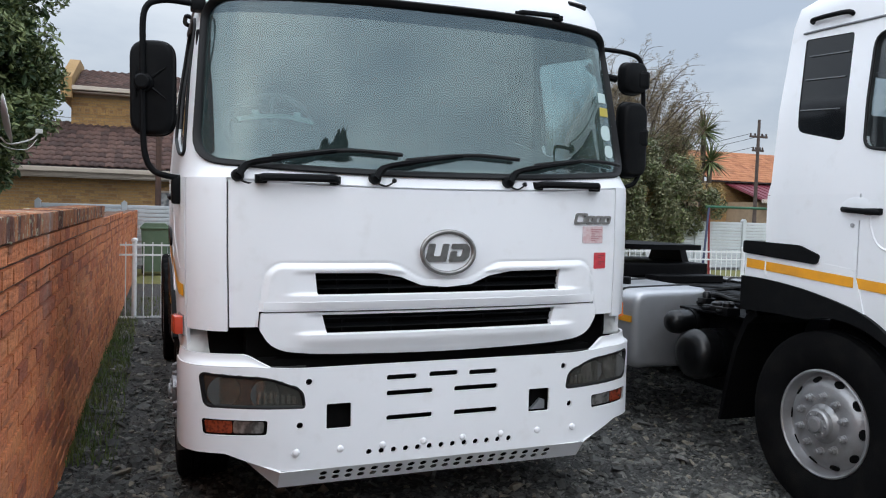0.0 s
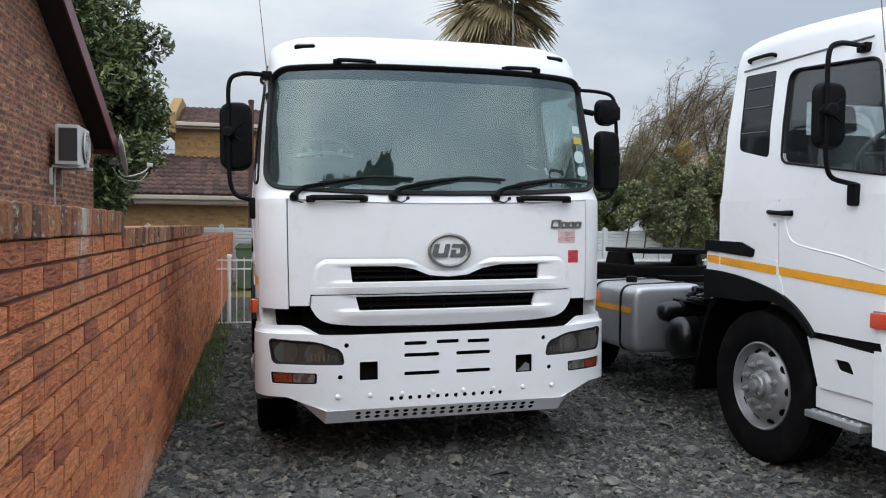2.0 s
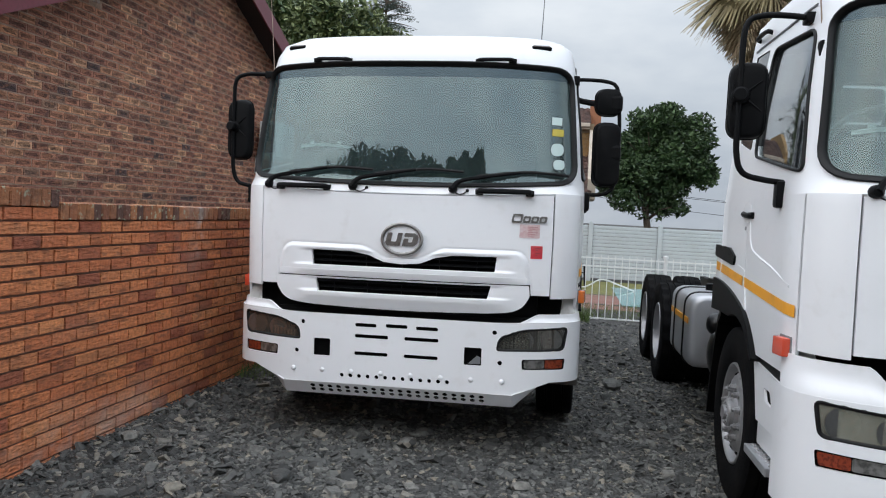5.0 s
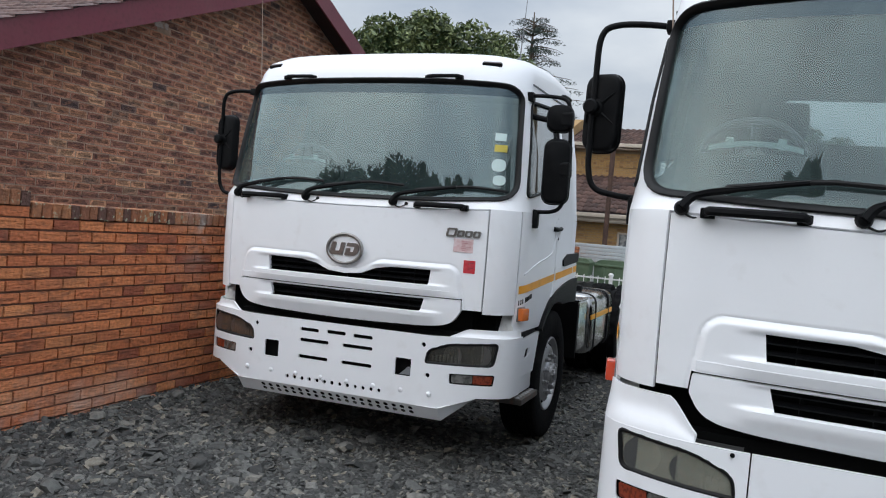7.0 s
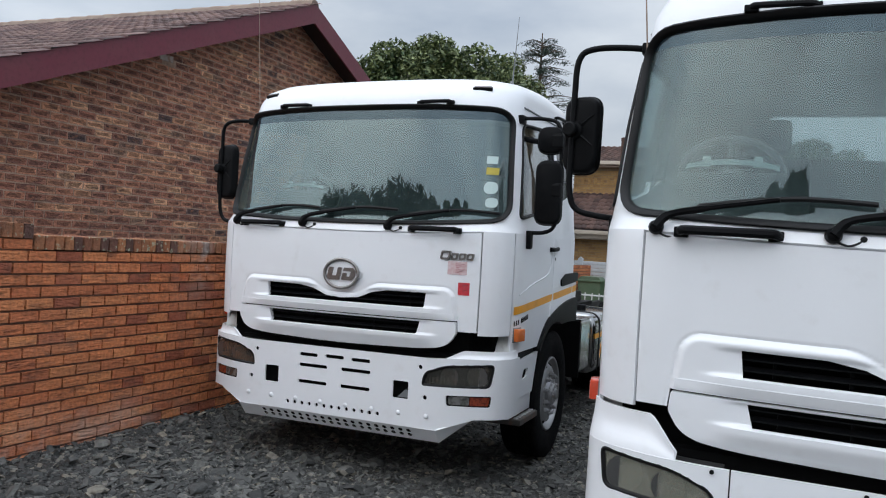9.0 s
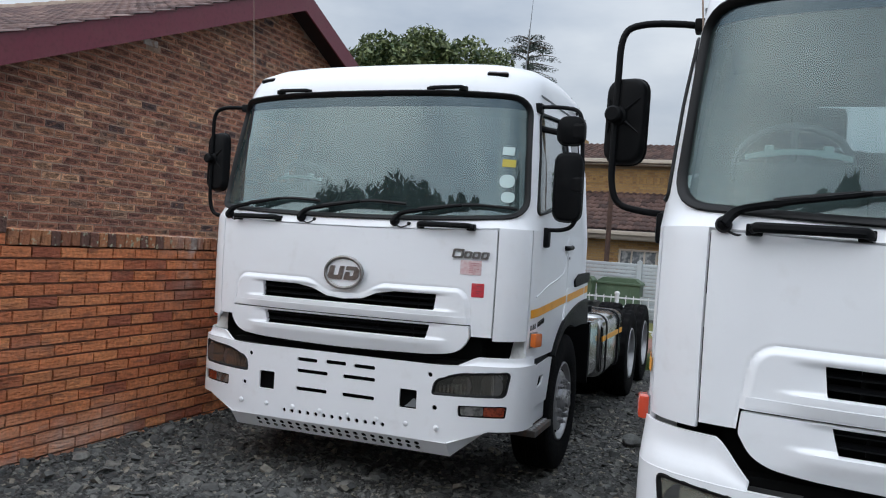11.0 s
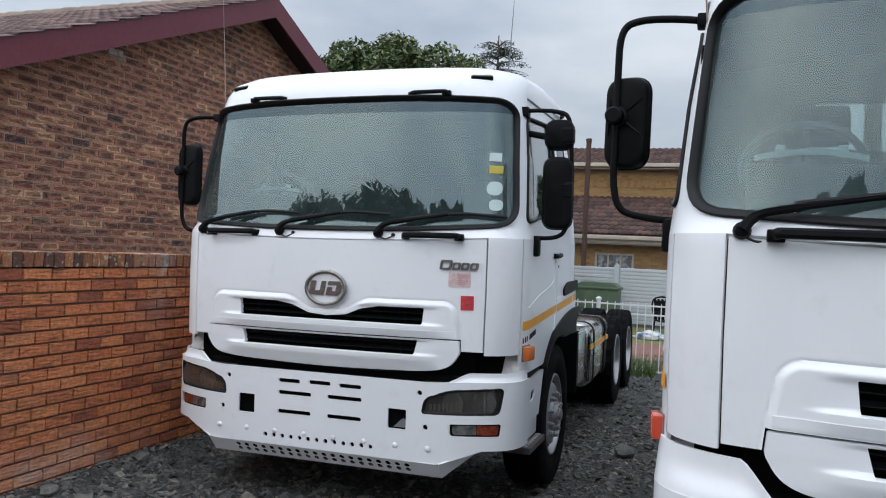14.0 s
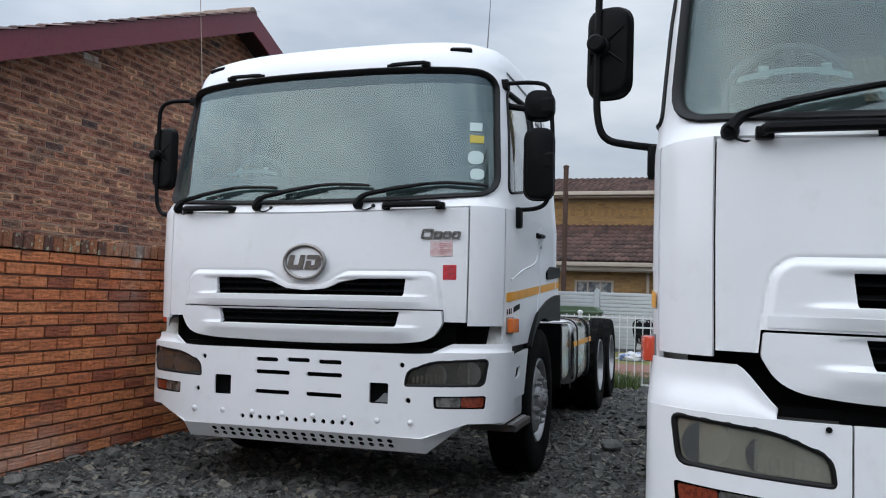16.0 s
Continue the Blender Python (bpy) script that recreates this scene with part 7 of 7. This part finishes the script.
    ring = [m @ Vector((.23 * math.cos(t * math.pi / 20), .23 * math.sin(t * math.pi / 20), 0)) for t in range(40)]
    tube(bm, ring, .016, 8, True)
    for a in (0.2, 2.94, 4.71):
        tube(bm, [m @ Vector((0, 0, -.03)), m @ Vector((.22 * math.cos(a), .22 * math.sin(a), 0))], .014, 6)
    lathe(bm, [(.07, -.05), (.07, -.01), (.05, 0), (0, 0)], 14, "z", m)
    tube(bm, [m @ Vector((0, 0, -.04)), m @ Vector((0, .05, -.4))], .035, 8)
    part("steering_wheel", bm, GREYPL, truck, "grey plastic steering wheel", smooth=45)
    for x in (-.62, .62):
        bm = B()
        box(bm, x - .25, x + .25, .85, 1.33, 1.5, 1.64, .04)
        seat = part("seat", bm, FABRIC, truck, "dark fabric seat", smooth=45)
        bm = B()
        box(bm, -.24, .24, -.06, .06, 0, .68, .05)
        box(bm, -.13, .13, -.05, .05, .70, .90, .04)
        back_ob = part("backrest", bm, FABRIC, seat, smooth=45)
        back_ob.matrix_local = pose(x, 1.36, 1.6, -10)
    bm = B()
    for x in (-.86, -.64):
        box(bm, x - .018, x + .018, .60, .612, 2.115, 2.165, .003, seg=1)
    sheet(bm, lambda u, v: (-.75 + u * .20, .585 + .03 * u * u, 2.125 - .022 * u * u + .024 * v), steps(-1, 1, 14), (0.0, 1.0))
    sheet(bm, lambda u, v: (-.75 + u * .20, .585 + .03 * u * u + .08 * v, 2.149 - .022 * u * u), steps(-1, 1, 14), (0.0, 1.0))
    part("paper_tray", bm, PAPER, truck, "pale strip on the instrument hood")
    bm = B()
    box(bm, -1.1, 1.1, .3, 1.9, 1.22, 1.26)
    part("cab_floor", bm, DARK, truck)


def build_chassis(truck):
    for x in (-.43, .43):
        bm = B()
        box(bm, x - .04, x + .04, .45, 7.4, .72, .98, .01)
        part("frame_rail", bm, CHASSIS, truck, "black steel chassis rail")
    for i, y in enumerate((2.3, 3.4, 4.1, 5.85, 7.3)):
        bm = B()
        box(bm, -.42, .42, y - .05, y + .05, .75, .95)
        part("cross_member", bm, CHASSIS, truck)
    # plain black boxes whose colour stands for the shade under the cab
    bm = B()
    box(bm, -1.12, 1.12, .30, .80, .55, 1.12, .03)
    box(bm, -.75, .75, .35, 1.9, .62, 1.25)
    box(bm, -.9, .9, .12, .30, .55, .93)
    part("engine_bay", bm, DARK, truck, "black block for the shaded engine and radiator space")
    bm = B()
    tube(bm, [(-.95, 1.49, .48), (.95, 1.49, .48)], .07, 10)
    part("front_axle", bm, CHASSIS, truck)
    for x, a in ((1.085, 0), (-1.085, 180)):
        lathe_wheel("wheel", pose(x, 1.49, .495, 0, 0, a), True, truck)
    for y in (5.20, 6.55):
        bm = B()
        tube(bm, [(-.9, y, .5), (.9, y, .5)], .09, 10)
        lathe(bm, [(0, -.25), (.18, -.2), (.26, 0), (.18, .2), (0, .25)], 14, "x", Matrix.Translation((0, y, .52)))
        part("rear_axle", bm, CHASSIS, truck, smooth=50)
        for x, a in ((1.115, 0), (.77, 0), (-1.115, 180), (-.77, 180)):
            lathe_wheel("wheel", pose(x, y, .485, 0, 0, a), False, truck, abs(x) < .9)
    for x in (-.62, .62):
        bm = B()
        tube(bm, smooth_path([(x, 4.72, .62), (x, 5.20, .72), (x, 5.87, .64), (x, 6.55, .72), (x, 7.02, .62)], 5), .06, 6)
        part("leaf_spring", bm, CHASSIS, truck)


def tank_outline():
    return rounded([(-1.22, .43), (-.50, .43), (-.50, 1.075), (-1.22, 1.05)], [.10, .08, .06, .12], 5)


def build_tanks(truck):
    for s, y0, y1 in ((-1, 3.34, 4.45), (1, 3.22, 4.58)):
        o = tank_outline() if s < 0 else flip(tank_outline())
        bm = B()
        rings = []
        for y, inset in ((y0, .055), (y0 + .008, .028), (y0 + .028, .008), (y0 + .055, 0), (y1 - .055, 0), (y1 - .028, .008), (y1 - .008, .028), (y1, .055)):
            rings.append([bm.verts.new((s * .86 + (px - s * .86) * (1 - inset / .36), y, .745 + (pz - .745) * (1 - inset / .315))) for px, pz in o])
        for p, q in zip(rings, rings[1:]):
            for i in range(len(o)):
                bm.faces.new((p[i - 1], p[i], q[i], q[i - 1]))
        bm.faces.new(rings[0])
        bm.faces.new(rings[-1])
        bmesh.ops.recalc_face_normals(bm, faces=bm.faces)
        tank = part("fuel_tank", bm, ALU if s < 0 else CHROME, truck, "dull aluminium fuel tank with strap bands" if s < 0 else "polished fuel tank with strap bands", smooth=50)
        for y in (y0 + .25, y1 - .30):
            bm = B()
            tube(bm, [(x, y, z) for x, z in [(a * 1.004, (b - .78) * 1.012 + .78) for a, b in o]], .008, 6, True, flat=2.6)
            part("strap", bm, SEAL, tank)
        bm = B()
        box(bm, min(s * 1.2205, s * 1.226), max(s * 1.2205, s * 1.226), y0 + .03, y1 - .05, .80, .85)
        part("tank_stripe", bm, STRIPE, tank, "yellow-orange tape")
        bm = B()
        lathe(bm, [(.055, 0), (.055, .05), (.045, .06), (0, .06)], 14, "z", Matrix.Translation((s * .95, y0 + .55, 1.06)))
        part("filler_cap", bm, BLACK, tank)
    # air reservoirs and valves ahead of the left tank
    for y, z, r, x0, x1, lab in ((2.80, .65, .18, -1.15, -.45, "large black air drum set across the chassis"), (3.05, .85, .09, -1.13, -.50, "slim black air drum set across the chassis")):
        bm = B()
        lathe(bm, [(0, x0), (r * .5, x0 + .008), (r * .82, x0 + .028), (r * .95, x0 + .055), (r, x0 + .09), (r * 1.012, x0 + .095), (r * 1.012, x0 + .105), (r, x0 + .11), (r, x1), (0, x1)], 32, "x", Matrix.Translation((0, y, z)))
        drum = part("air_reservoir", bm, GLOSSBLACK, truck, lab, smooth=40)
        for dx in (.2, .48):
            bm = B()
            lathe(bm, [(r + .001, x0 + dx), (r + .007, x0 + dx), (r + .007, x0 + dx + .035), (r + .001, x0 + dx + .035)], 28, "x", Matrix.Translation((0, y, z)), True)
            part("band", bm, CHASSIS, drum)
    bm = B()
    box(bm, -.90, -.5, 2.45, 3.20, .935, .955, .008)
    prism(bm, rounded([(2.02, 1.04), (2.10, .98), (2.19, .80), (2.27, .50), (2.31, .30), (2.335, .30), (2.30, .52), (2.22, .83), (2.13, 1.02), (2.05, 1.08)], .01, 2), "x", -1.22, -.72)
    box(bm, -.80, -.47, 2.36, 3.25, .36, .93, .02)
    part("valve_bracket", bm, CHASSIS, truck, "black bracket and wheel arch flap", smooth=40)
    for x, y, z, w, h in ((-.93, 2.62, .955, .06, .10), (-.80, 2.86, .955, .09, .07), (-.66, 2.60, .955, .07, .15), (-.74, 3.08, .955, .05, .12)):
        bm = B()
        box(bm, x - w, x + w, y - w, y + w, z, z + h * .6, .012)
        lathe(bm, [(0, z + h * .4), (w * .7, z + h * .4), (w * .7, z + h * .85), (w * .45, z + h), (0, z + h)], 12, "z", Matrix.Translation((x, y, 0)))
        tube(bm, [(x, y, z + h * .3), (x - w * 1.8, y, z + h * .3)], .012, 6)
        part("valve", bm, GLOSSBLACK, truck, "black air valve", smooth=40)
    rng = random.Random(4)
    for i in range(14):
        x = -.98 + i * .11
        y1 = rng.uniform(3.3, 4.3)
        bm = B()
        tube(bm, smooth_path([(x * .8, 1.98, 1.22 + rng.uniform(-.1, .12)), (x + rng.uniform(-.08, .08), 2.4, 1.06 + rng.uniform(0, .16)), (x * .7 + rng.uniform(-.1, .1), 2.9, 1.03 + rng.uniform(0, .10)), (x * .45, y1, 1.02)], 5), rng.choice((.009, .012, .016)), 6)
        part("air_hose", bm, SEAL, truck, "black air hose")
    # polished box ahead of the right tank
    bm = B()
    box(bm, .72, 1.19, 2.72, 3.14, .52, 1.02, .02)
    bx = part("battery_box", bm, CHROME, truck, "polished stainless steel equipment box")
    bm = B()
    box(bm, .70, 1.20, 2.70, 3.16, 1.02, 1.04, .008)
    part("lid", bm, CHROME, bx)
    bm = B()
    box(bm, .6, 1.185, 2.695, 2.715, .46, 1.015)
    part("end_plate", bm, CHASSIS, bx)
    # fifth wheel
    bm = B()
    out = rounded([(-.46, 4.75), (-.40, 4.55), (.40, 4.55), (.46, 4.75), (.42, 5.6), (.24, 5.72), (.06, 5.30), (-.06, 5.30), (-.24, 5.72), (-.42, 5.6)], .05, 3)
    prism(bm, out, "z", 1.325, 1.375)
    fw = part("coupling_plate", bm, CHASSIS, truck, "black greasy fifth wheel plate", smooth=35)
    bm = B()
    for x in (-.44, .44):
        prism(bm, [(4.75, .98), (5.55, .98), (5.38, 1.325), (4.92, 1.325)], "x", x - .04, x + .04)
    box(bm, -.62, .62, 4.35, 5.95, 1.0, 1.05)
    box(bm, -.52, .52, 4.6, 5.7, 1.05, 1.19, .02)
    part("coupling_stand", bm, CHASSIS, fw)
    bm = B()
    box(bm, -.38, .38, 4.20, 4.40, 1.03, 1.10, .01)
    box(bm, -.52, .52, 3.25, 4.25, 1.0, 1.03, .005)
    part("deck_plate", bm, CHASSIS, truck, "black checker deck plate behind the cab")
    bm = B()
    tube(bm, [(-.2, 2.15, 1.0), (-.2, 2.15, 1.6)], .05, 8)
    tube(bm, smooth_path([(-.55, 2.12, 1.05), (-.6, 2.12, 1.5), (0, 2.12, 1.6), (.6, 2.12, 1.5), (.55, 2.12, 1.05)], 5), .035, 8)
    part("rear_hoop", bm, CHASSIS, truck)


BUMP = [(0, 0), (.4, 0), (.72, .004), (.90, .032), (1.05, .085), (1.16, .15), (1.22, .22), (1.25, .31), (1.258, .44)]


def bump_y(x, z=0.0):
    lo, hi = 0.0, 8.0
    x = min(abs(x), 1.256)
    for _ in range(24):
        mid = (lo + hi) / 2
        if along(BUMP, mid).x < x:
            lo = mid
        else:
            hi = mid
    return along(BUMP, lo).y


HEADLAMP = rounded([(.695, .712), (1.146, .722), (1.168, .885), (.86, .866), (.71, .806)], [.02, .035, .03, .06, .04], 4)
FOGLAMP = rounded([(.872, .590), (1.150, .590), (1.158, .668), (.868, .662)], .014, 3)


def build_lamps(bumper, lens=None):
    for s in (1, -1):
        o = HEADLAMP if s > 0 else flip(HEADLAMP)
        hl = part("headlight", fitted(bump_y, o, .012, .004, n=(26, 8)), lens or LENS, bumper, "weathered yellowing headlight lens", smooth=30)
        bm = B()
        sheet(bm, lambda x, z: (s * x, bump_y(x) + .085, z), steps(.68, 1.19, 10), steps(.69, .90, 4))
        part("housing", shell(bm, .004, (0, 2, .8)), LAMPDARK, hl)
        bm = B()
        for x, r in ((1.06, .075), (.88, .066)):
            lathe(bm, [(r, -.004), (r * .9, .03), (r * .6, .05), (0, .058)], 20, "y", Matrix.Translation((s * x, bump_y(x) + .026, .795 if x > 1 else .785)))
        part("reflector", bm, LAMPIN, hl, smooth=60)
        bm = B()
        for i in range(8):
            x = .735 + i * .026
            box(bm, min(s * x, s * (x + .019)), max(s * x, s * (x + .019)), bump_y(x) + .018, bump_y(x) + .024, .732, .772 + .004 * i, .003, seg=1)
        part("light_bar", bm, CHROME, hl)
        bm = B()
        tube(bm, [(s * 1.085, bump_y(1.085) + .016, .722), (s * 1.092, bump_y(1.092) + .016, .80), (s * 1.082, bump_y(1.082) + .016, .874)], .004, 6)
        part("divider", bm, LAMPDARK, hl)
        f = FOGLAMP if s > 0 else flip(FOGLAMP)
        lo = [p for p in f]
        cut_x = 1.02
        inner = rounded([(.886, .600), (cut_x, .600), (cut_x, .658), (.882, .654)], .012, 3)
        outer = rounded([(cut_x + .004, .600), (1.138, .600), (1.145, .658), (cut_x + .004, .658)], .008, 2)
        if s < 0:
            inner, outer = flip(inner), flip(outer)
        fg = part("fog_lamp", fitted(bump_y, inner, .012, .006, n=(10, 4)), FOGM, bumper, "small clear fog lamp lens", smooth=30)
        part("turn_signal", fitted(bump_y, outer, .010, .008, n=(10, 4)), DARKAMBER, bumper, "dark amber turn signal lens", smooth=30)
        bm = B()
        sheet(bm, lambda x, z: (s * x, bump_y(x) + .03, z), steps(.85, 1.175, 8), steps(.575, .68, 3))
        part("housing", shell(bm, .004, (0, 2, .6)), DARK, fg)
        part("bezel", edge_line(bump_y, [(s * 1.0 * (abs(a) * .985 + .012), (b - .8) * .95 + .8) for a, b in o] if s > 0 else [(-(abs(a) * .985 + .012), (b - .8) * .95 + .8) for a, b in o], -.010, .011), SEAL, hl, smooth=50)


def bumper_plate(top, foot, ss, nz=14):
    bm = B()
    rows = []
    for j in range(nz + 1):
        rows.append([])
        for s in ss:
            c = along(BUMP, abs(s))
            x = c.x if s >= 0 else -c.x
            z0, z1 = foot(abs(x)), top(abs(x))
            rows[-1].append(bm.verts.new((x, c.y, z0 + (z1 - z0) * j / nz)))
    for a, b in zip(rows, rows[1:]):
        for i in range(len(ss) - 1):
            bm.faces.new((a[i], a[i + 1], b[i + 1], b[i]))
    return bm


def bump_lip(bumper, zt):
    """The set-back upper lip at the bumper's corners."""
    for s in (1, -1):
        bm = B()
        xs = steps(2.75, 7.6, 40)

        def f(u, k):
            c = along(BUMP, u)
            t = min(max((c.x - .80) / .17, 0), 1)
            t = t * t * (2 - t)
            z1 = .90 + (zt - .90) * t
            return Vector((s * (c.x - .012 * ease(1.05, 1.15, c.x) * k), c.y + .002 + .034 * ease(0, .7, k) * t, .893 + (z1 - .893) * k))
        sheet(bm, f, xs, steps(0, 1, 8))
        part("lip", shell(bm, .014, (0, 1.5, .9)), WHITE, bumper, smooth=45)


def build_steel_bumper(truck):
    """The plain steel bumper, with its rows of punched holes."""
    foot = lambda x: .505 if x > 1.06 else (.416 if x < .815 else .416 + (.089) * (x - .815) / .245)
    top = lambda x: .905 + .012 * min(max((x - .75) / .2, 0), 1)
    ss = sorted(set([-8 + 0.25 * i for i in range(65)] + [2.53, -2.53, 4.08, -4.08]))
    bm = bumper_plate(top, foot, ss, 8)
    shell(bm, .014, (0, 1.5, .65))
    cut = B()
    for o in (HEADLAMP, FOGLAMP):
        prism(cut, o, "y", -.3, .5)
        prism(cut, flip(o), "y", -.3, .5)
    for x in (-.536, .536):
        prism(cut, rect(x - .06, x + .06, .605, .727, .008, 2), "y", -.3, .5)
    for x0, x1, z in ((-.30, -.145, .836), (-.08, .075, .84), (.135, .29, .836), (-.30, -.06, .758), (.055, .295, .758), (-.30, -.06, .636), (.055, .295, .636)):
        prism(cut, rect(x0, x1, z - .013, z + .013, .0125, 4), "y", -.3, .5)

    def disc(x, z, r):
        prism(cut, [(x + r * math.cos(t * math.pi / 6), z + r * math.sin(t * math.pi / 6)) for t in range(12)], "y", -.3, .5)
    for x, z in ((-.68, .838), (.68, .838), (-.722, .632), (.722, .632)):
        disc(x, z, .016)
    for i in range(13):
        disc(-.385 + i * .0625, .476, .0145)
    bumper = part("bumper", carve(bm, cut), WHITE, truck, "white plain steel bumper with punched slots", smooth=35)
    # folded foot
    bm = B()
    sheet(bm, lambda x, t: (x, .000 + .08 * t, .4165 - .099 * t), steps(-.815, .815, 12), steps(0, 1, 3))
    shell(bm, .003, (0, 1.5, .9))
    cut = B()
    for row, n in ((.33, 20), (.66, 20)):
        for i in range(n):
            x = (i - (n - 1) / 2) * .0635
            y, z = .08 * row, .4165 - .099 * row
            lathe(cut, [(0, -.05), (.0185, -.05), (.0185, .05), (0, .05)], 10, "y", pose(x, y, z, 39))
    part("foot_plate", carve(bm, cut), WHITE, bumper, "perforated sloping foot plate", smooth=35)
    for s in (1, -1):
        bm = B()
        a, b, c, d = (s * .815, .002, .4165), (s * 1.06, .088, .505), (s * 1.0, .20, .47), (s * .815, .08, .3175)
        vs = [bm.verts.new(p) for p in (a, b, c, d)]
        bm.faces.new(vs)
        part("gusset", shell(bm, .008, (0, 1.5, .9)), WHITE, bumper)
        # plate in black, so that the gap behind the bumper's end looks shaded
        bm = B()
        box(bm, min(s * 1.0, s * 1.235), max(s * 1.0, s * 1.235), .41, .432, .50, .90)
        part("end_plate", bm, CHASSIS, bumper)
    for i in range(8):
        bm = B()
        lathe(bm, [(.018, 0), (.017, -.006), (.010, -.010), (0, -.0115)], 12, "y", Matrix.Translation((-.74 + i * .2115, .003, .505)))
        part("rivet", bm, WHITE, bumper, smooth=60)
    bump_lip(bumper, .968)
    build_lamps(bumper)
    # black board, added so that the punched holes look shaded
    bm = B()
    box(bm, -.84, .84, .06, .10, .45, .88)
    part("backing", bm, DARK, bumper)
    # black sheet that gives the foot plate's holes their shade
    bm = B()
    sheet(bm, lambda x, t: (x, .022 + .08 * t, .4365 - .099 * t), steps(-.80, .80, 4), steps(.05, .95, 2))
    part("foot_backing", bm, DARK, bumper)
    bm = B()
    prism(bm, [(.50, .61), (.585, .61), (.585, .655), (.56, .665), (.52, .625)], "y", .03, .05)
    part("tow_plate", bm, GREYPL, bumper, "bent steel plate inside the towing hole")


def build_stock_bumper(truck):
    foot = lambda x: .335 + .02 * min(max((x - .9) / .2, 0), 1)
    top = lambda x: .90
    ss = sorted(set([-8 + 0.25 * i for i in range(65)]))
    bm = bumper_plate(top, foot, ss, 10)
    shell(bm, .02, (0, 1.5, .65))
    cut = B()
    for o in (HEADLAMP, FOGLAMP):
        prism(cut, o, "y", -.3, .5)
        prism(cut, flip(o), "y", -.3, .5)
    for x in (-.536, .536):
        prism(cut, rect(x - .10, x + .10, .56, .69, .04, 3), "y", -.3, .5)
    for x in (-.655, .655):
        prism(cut, rect(x - .003, x + .003, .2, 1.0), "y", -.3, .5)
    bumper = part("bumper", carve(bm, cut), WHITE, truck, "white moulded bumper", smooth=35)
    bump_lip(bumper, 1.055)
    build_lamps(bumper, LENS_B)
    # black board behind the openings, its colour standing for their shade
    bm = B()
    box(bm, -.84, .84, .06, .10, .36, .86)
    part("backing", bm, DARK, bumper)
    for x in (-.72, -.2, .2, .72):
        bm = B()
        lathe(bm, [(.009, 0), (.009, -.006), (0, -.007)], 8, "y", Matrix.Translation((x, .001, .885)))
        part("screw", bm, BLACK, bumper)
    for s in (1, -1):
        # black here too, for the shade in the gap at the bumper's end
        bm = B()
        box(bm, min(s * 1.0, s * 1.235), max(s * 1.0, s * 1.235), .41, .432, .36, .92)
        part("end_plate", bm, CHASSIS, bumper)


BLACKGLASS = material("black_glazed_panel", (0.007, 0.008, 0.009), 0.12, spec=0.5)
# rust and dirt, with the step's shade darkened into the base colour
STEP_DIRT_SHADE = material("rusty_shaded_step", (0.07, 0.062, 0.055), 0.8, spots=((14.0, (0.14, 0.06, 0.04), 0.7, 0.5, 0.7),), bump=0.3)
SMOKED = material("smoked_lens", (0.09, 0.075, 0.065), 0.3)
REARDARK = material("curtained_rear_glass", (0.035, 0.037, 0.04), 0.3)
REARGLASS = glass("rear_glass", (0.85, 0.87, 0.87), 0.05)
FOGM = material("fog_lens", (0.34, 0.335, 0.32), 0.16, 0.6, spots=((28.0, (0.10, 0.10, 0.095), 0.9, 0.42, 0.62),), coat=0.6)

truck_a = thing("truck", pose(1.372, 3.643, 0.004, 0, -0.85, 0.15), "white tractor truck with plain punched steel bumper", "truck", "parked trucks")
build_cab(truck_a)
build_front(truck_a)
for side in (1, -1):
    build_side(truck_a, side)
build_mirrors(truck_a)
build_interior(truck_a)
build_chassis(truck_a)
build_tanks(truck_a)
truck_b = copy_thing(truck_a, pose(4.779, 1.872, 0.025, -0.25, 0.15, 0.4))
truck_b["label"] = "white tractor truck with moulded bumper, parked further forward"
loop_mirror(truck_a)
loop_mirror(truck_b, .078, .2, .035, .178, .375)
for ob in truck_a.children:
    if ob.name.split(".")[0] == "rear_window":
        ob.data = ob.data.copy()
        ob.data.materials[0] = REARDARK
        ob["label"] = "dark curtained rear window"
    if ob.name.split(".")[0] == "step":
        ob.data = ob.data.copy()
        ob.data.materials[0] = STEP_DIRT_SHADE
        ob["label"] = "rusty dirty tread step, darkened for the shade it stands in"
for ob in truck_b.children:
    if ob.name.split(".")[0] == "windscreen":
        ob.data = ob.data.copy()
        ob.data.materials[0] = WINDSCREEN_B
build_steel_bumper(truck_a)
badge_bars(truck_a)
build_stock_bumper(truck_b)


build_ground()
build_gravel()
build_loose_stones()
build_boundary_wall()
build_neighbour_house()
build_air_conditioner()
build_dish()
build_far_house()
build_panel_fence()
build_picket_fence()
build_trees()
build_grass()

build_bins()
build_garden_things()
build_yucca()
build_distance()
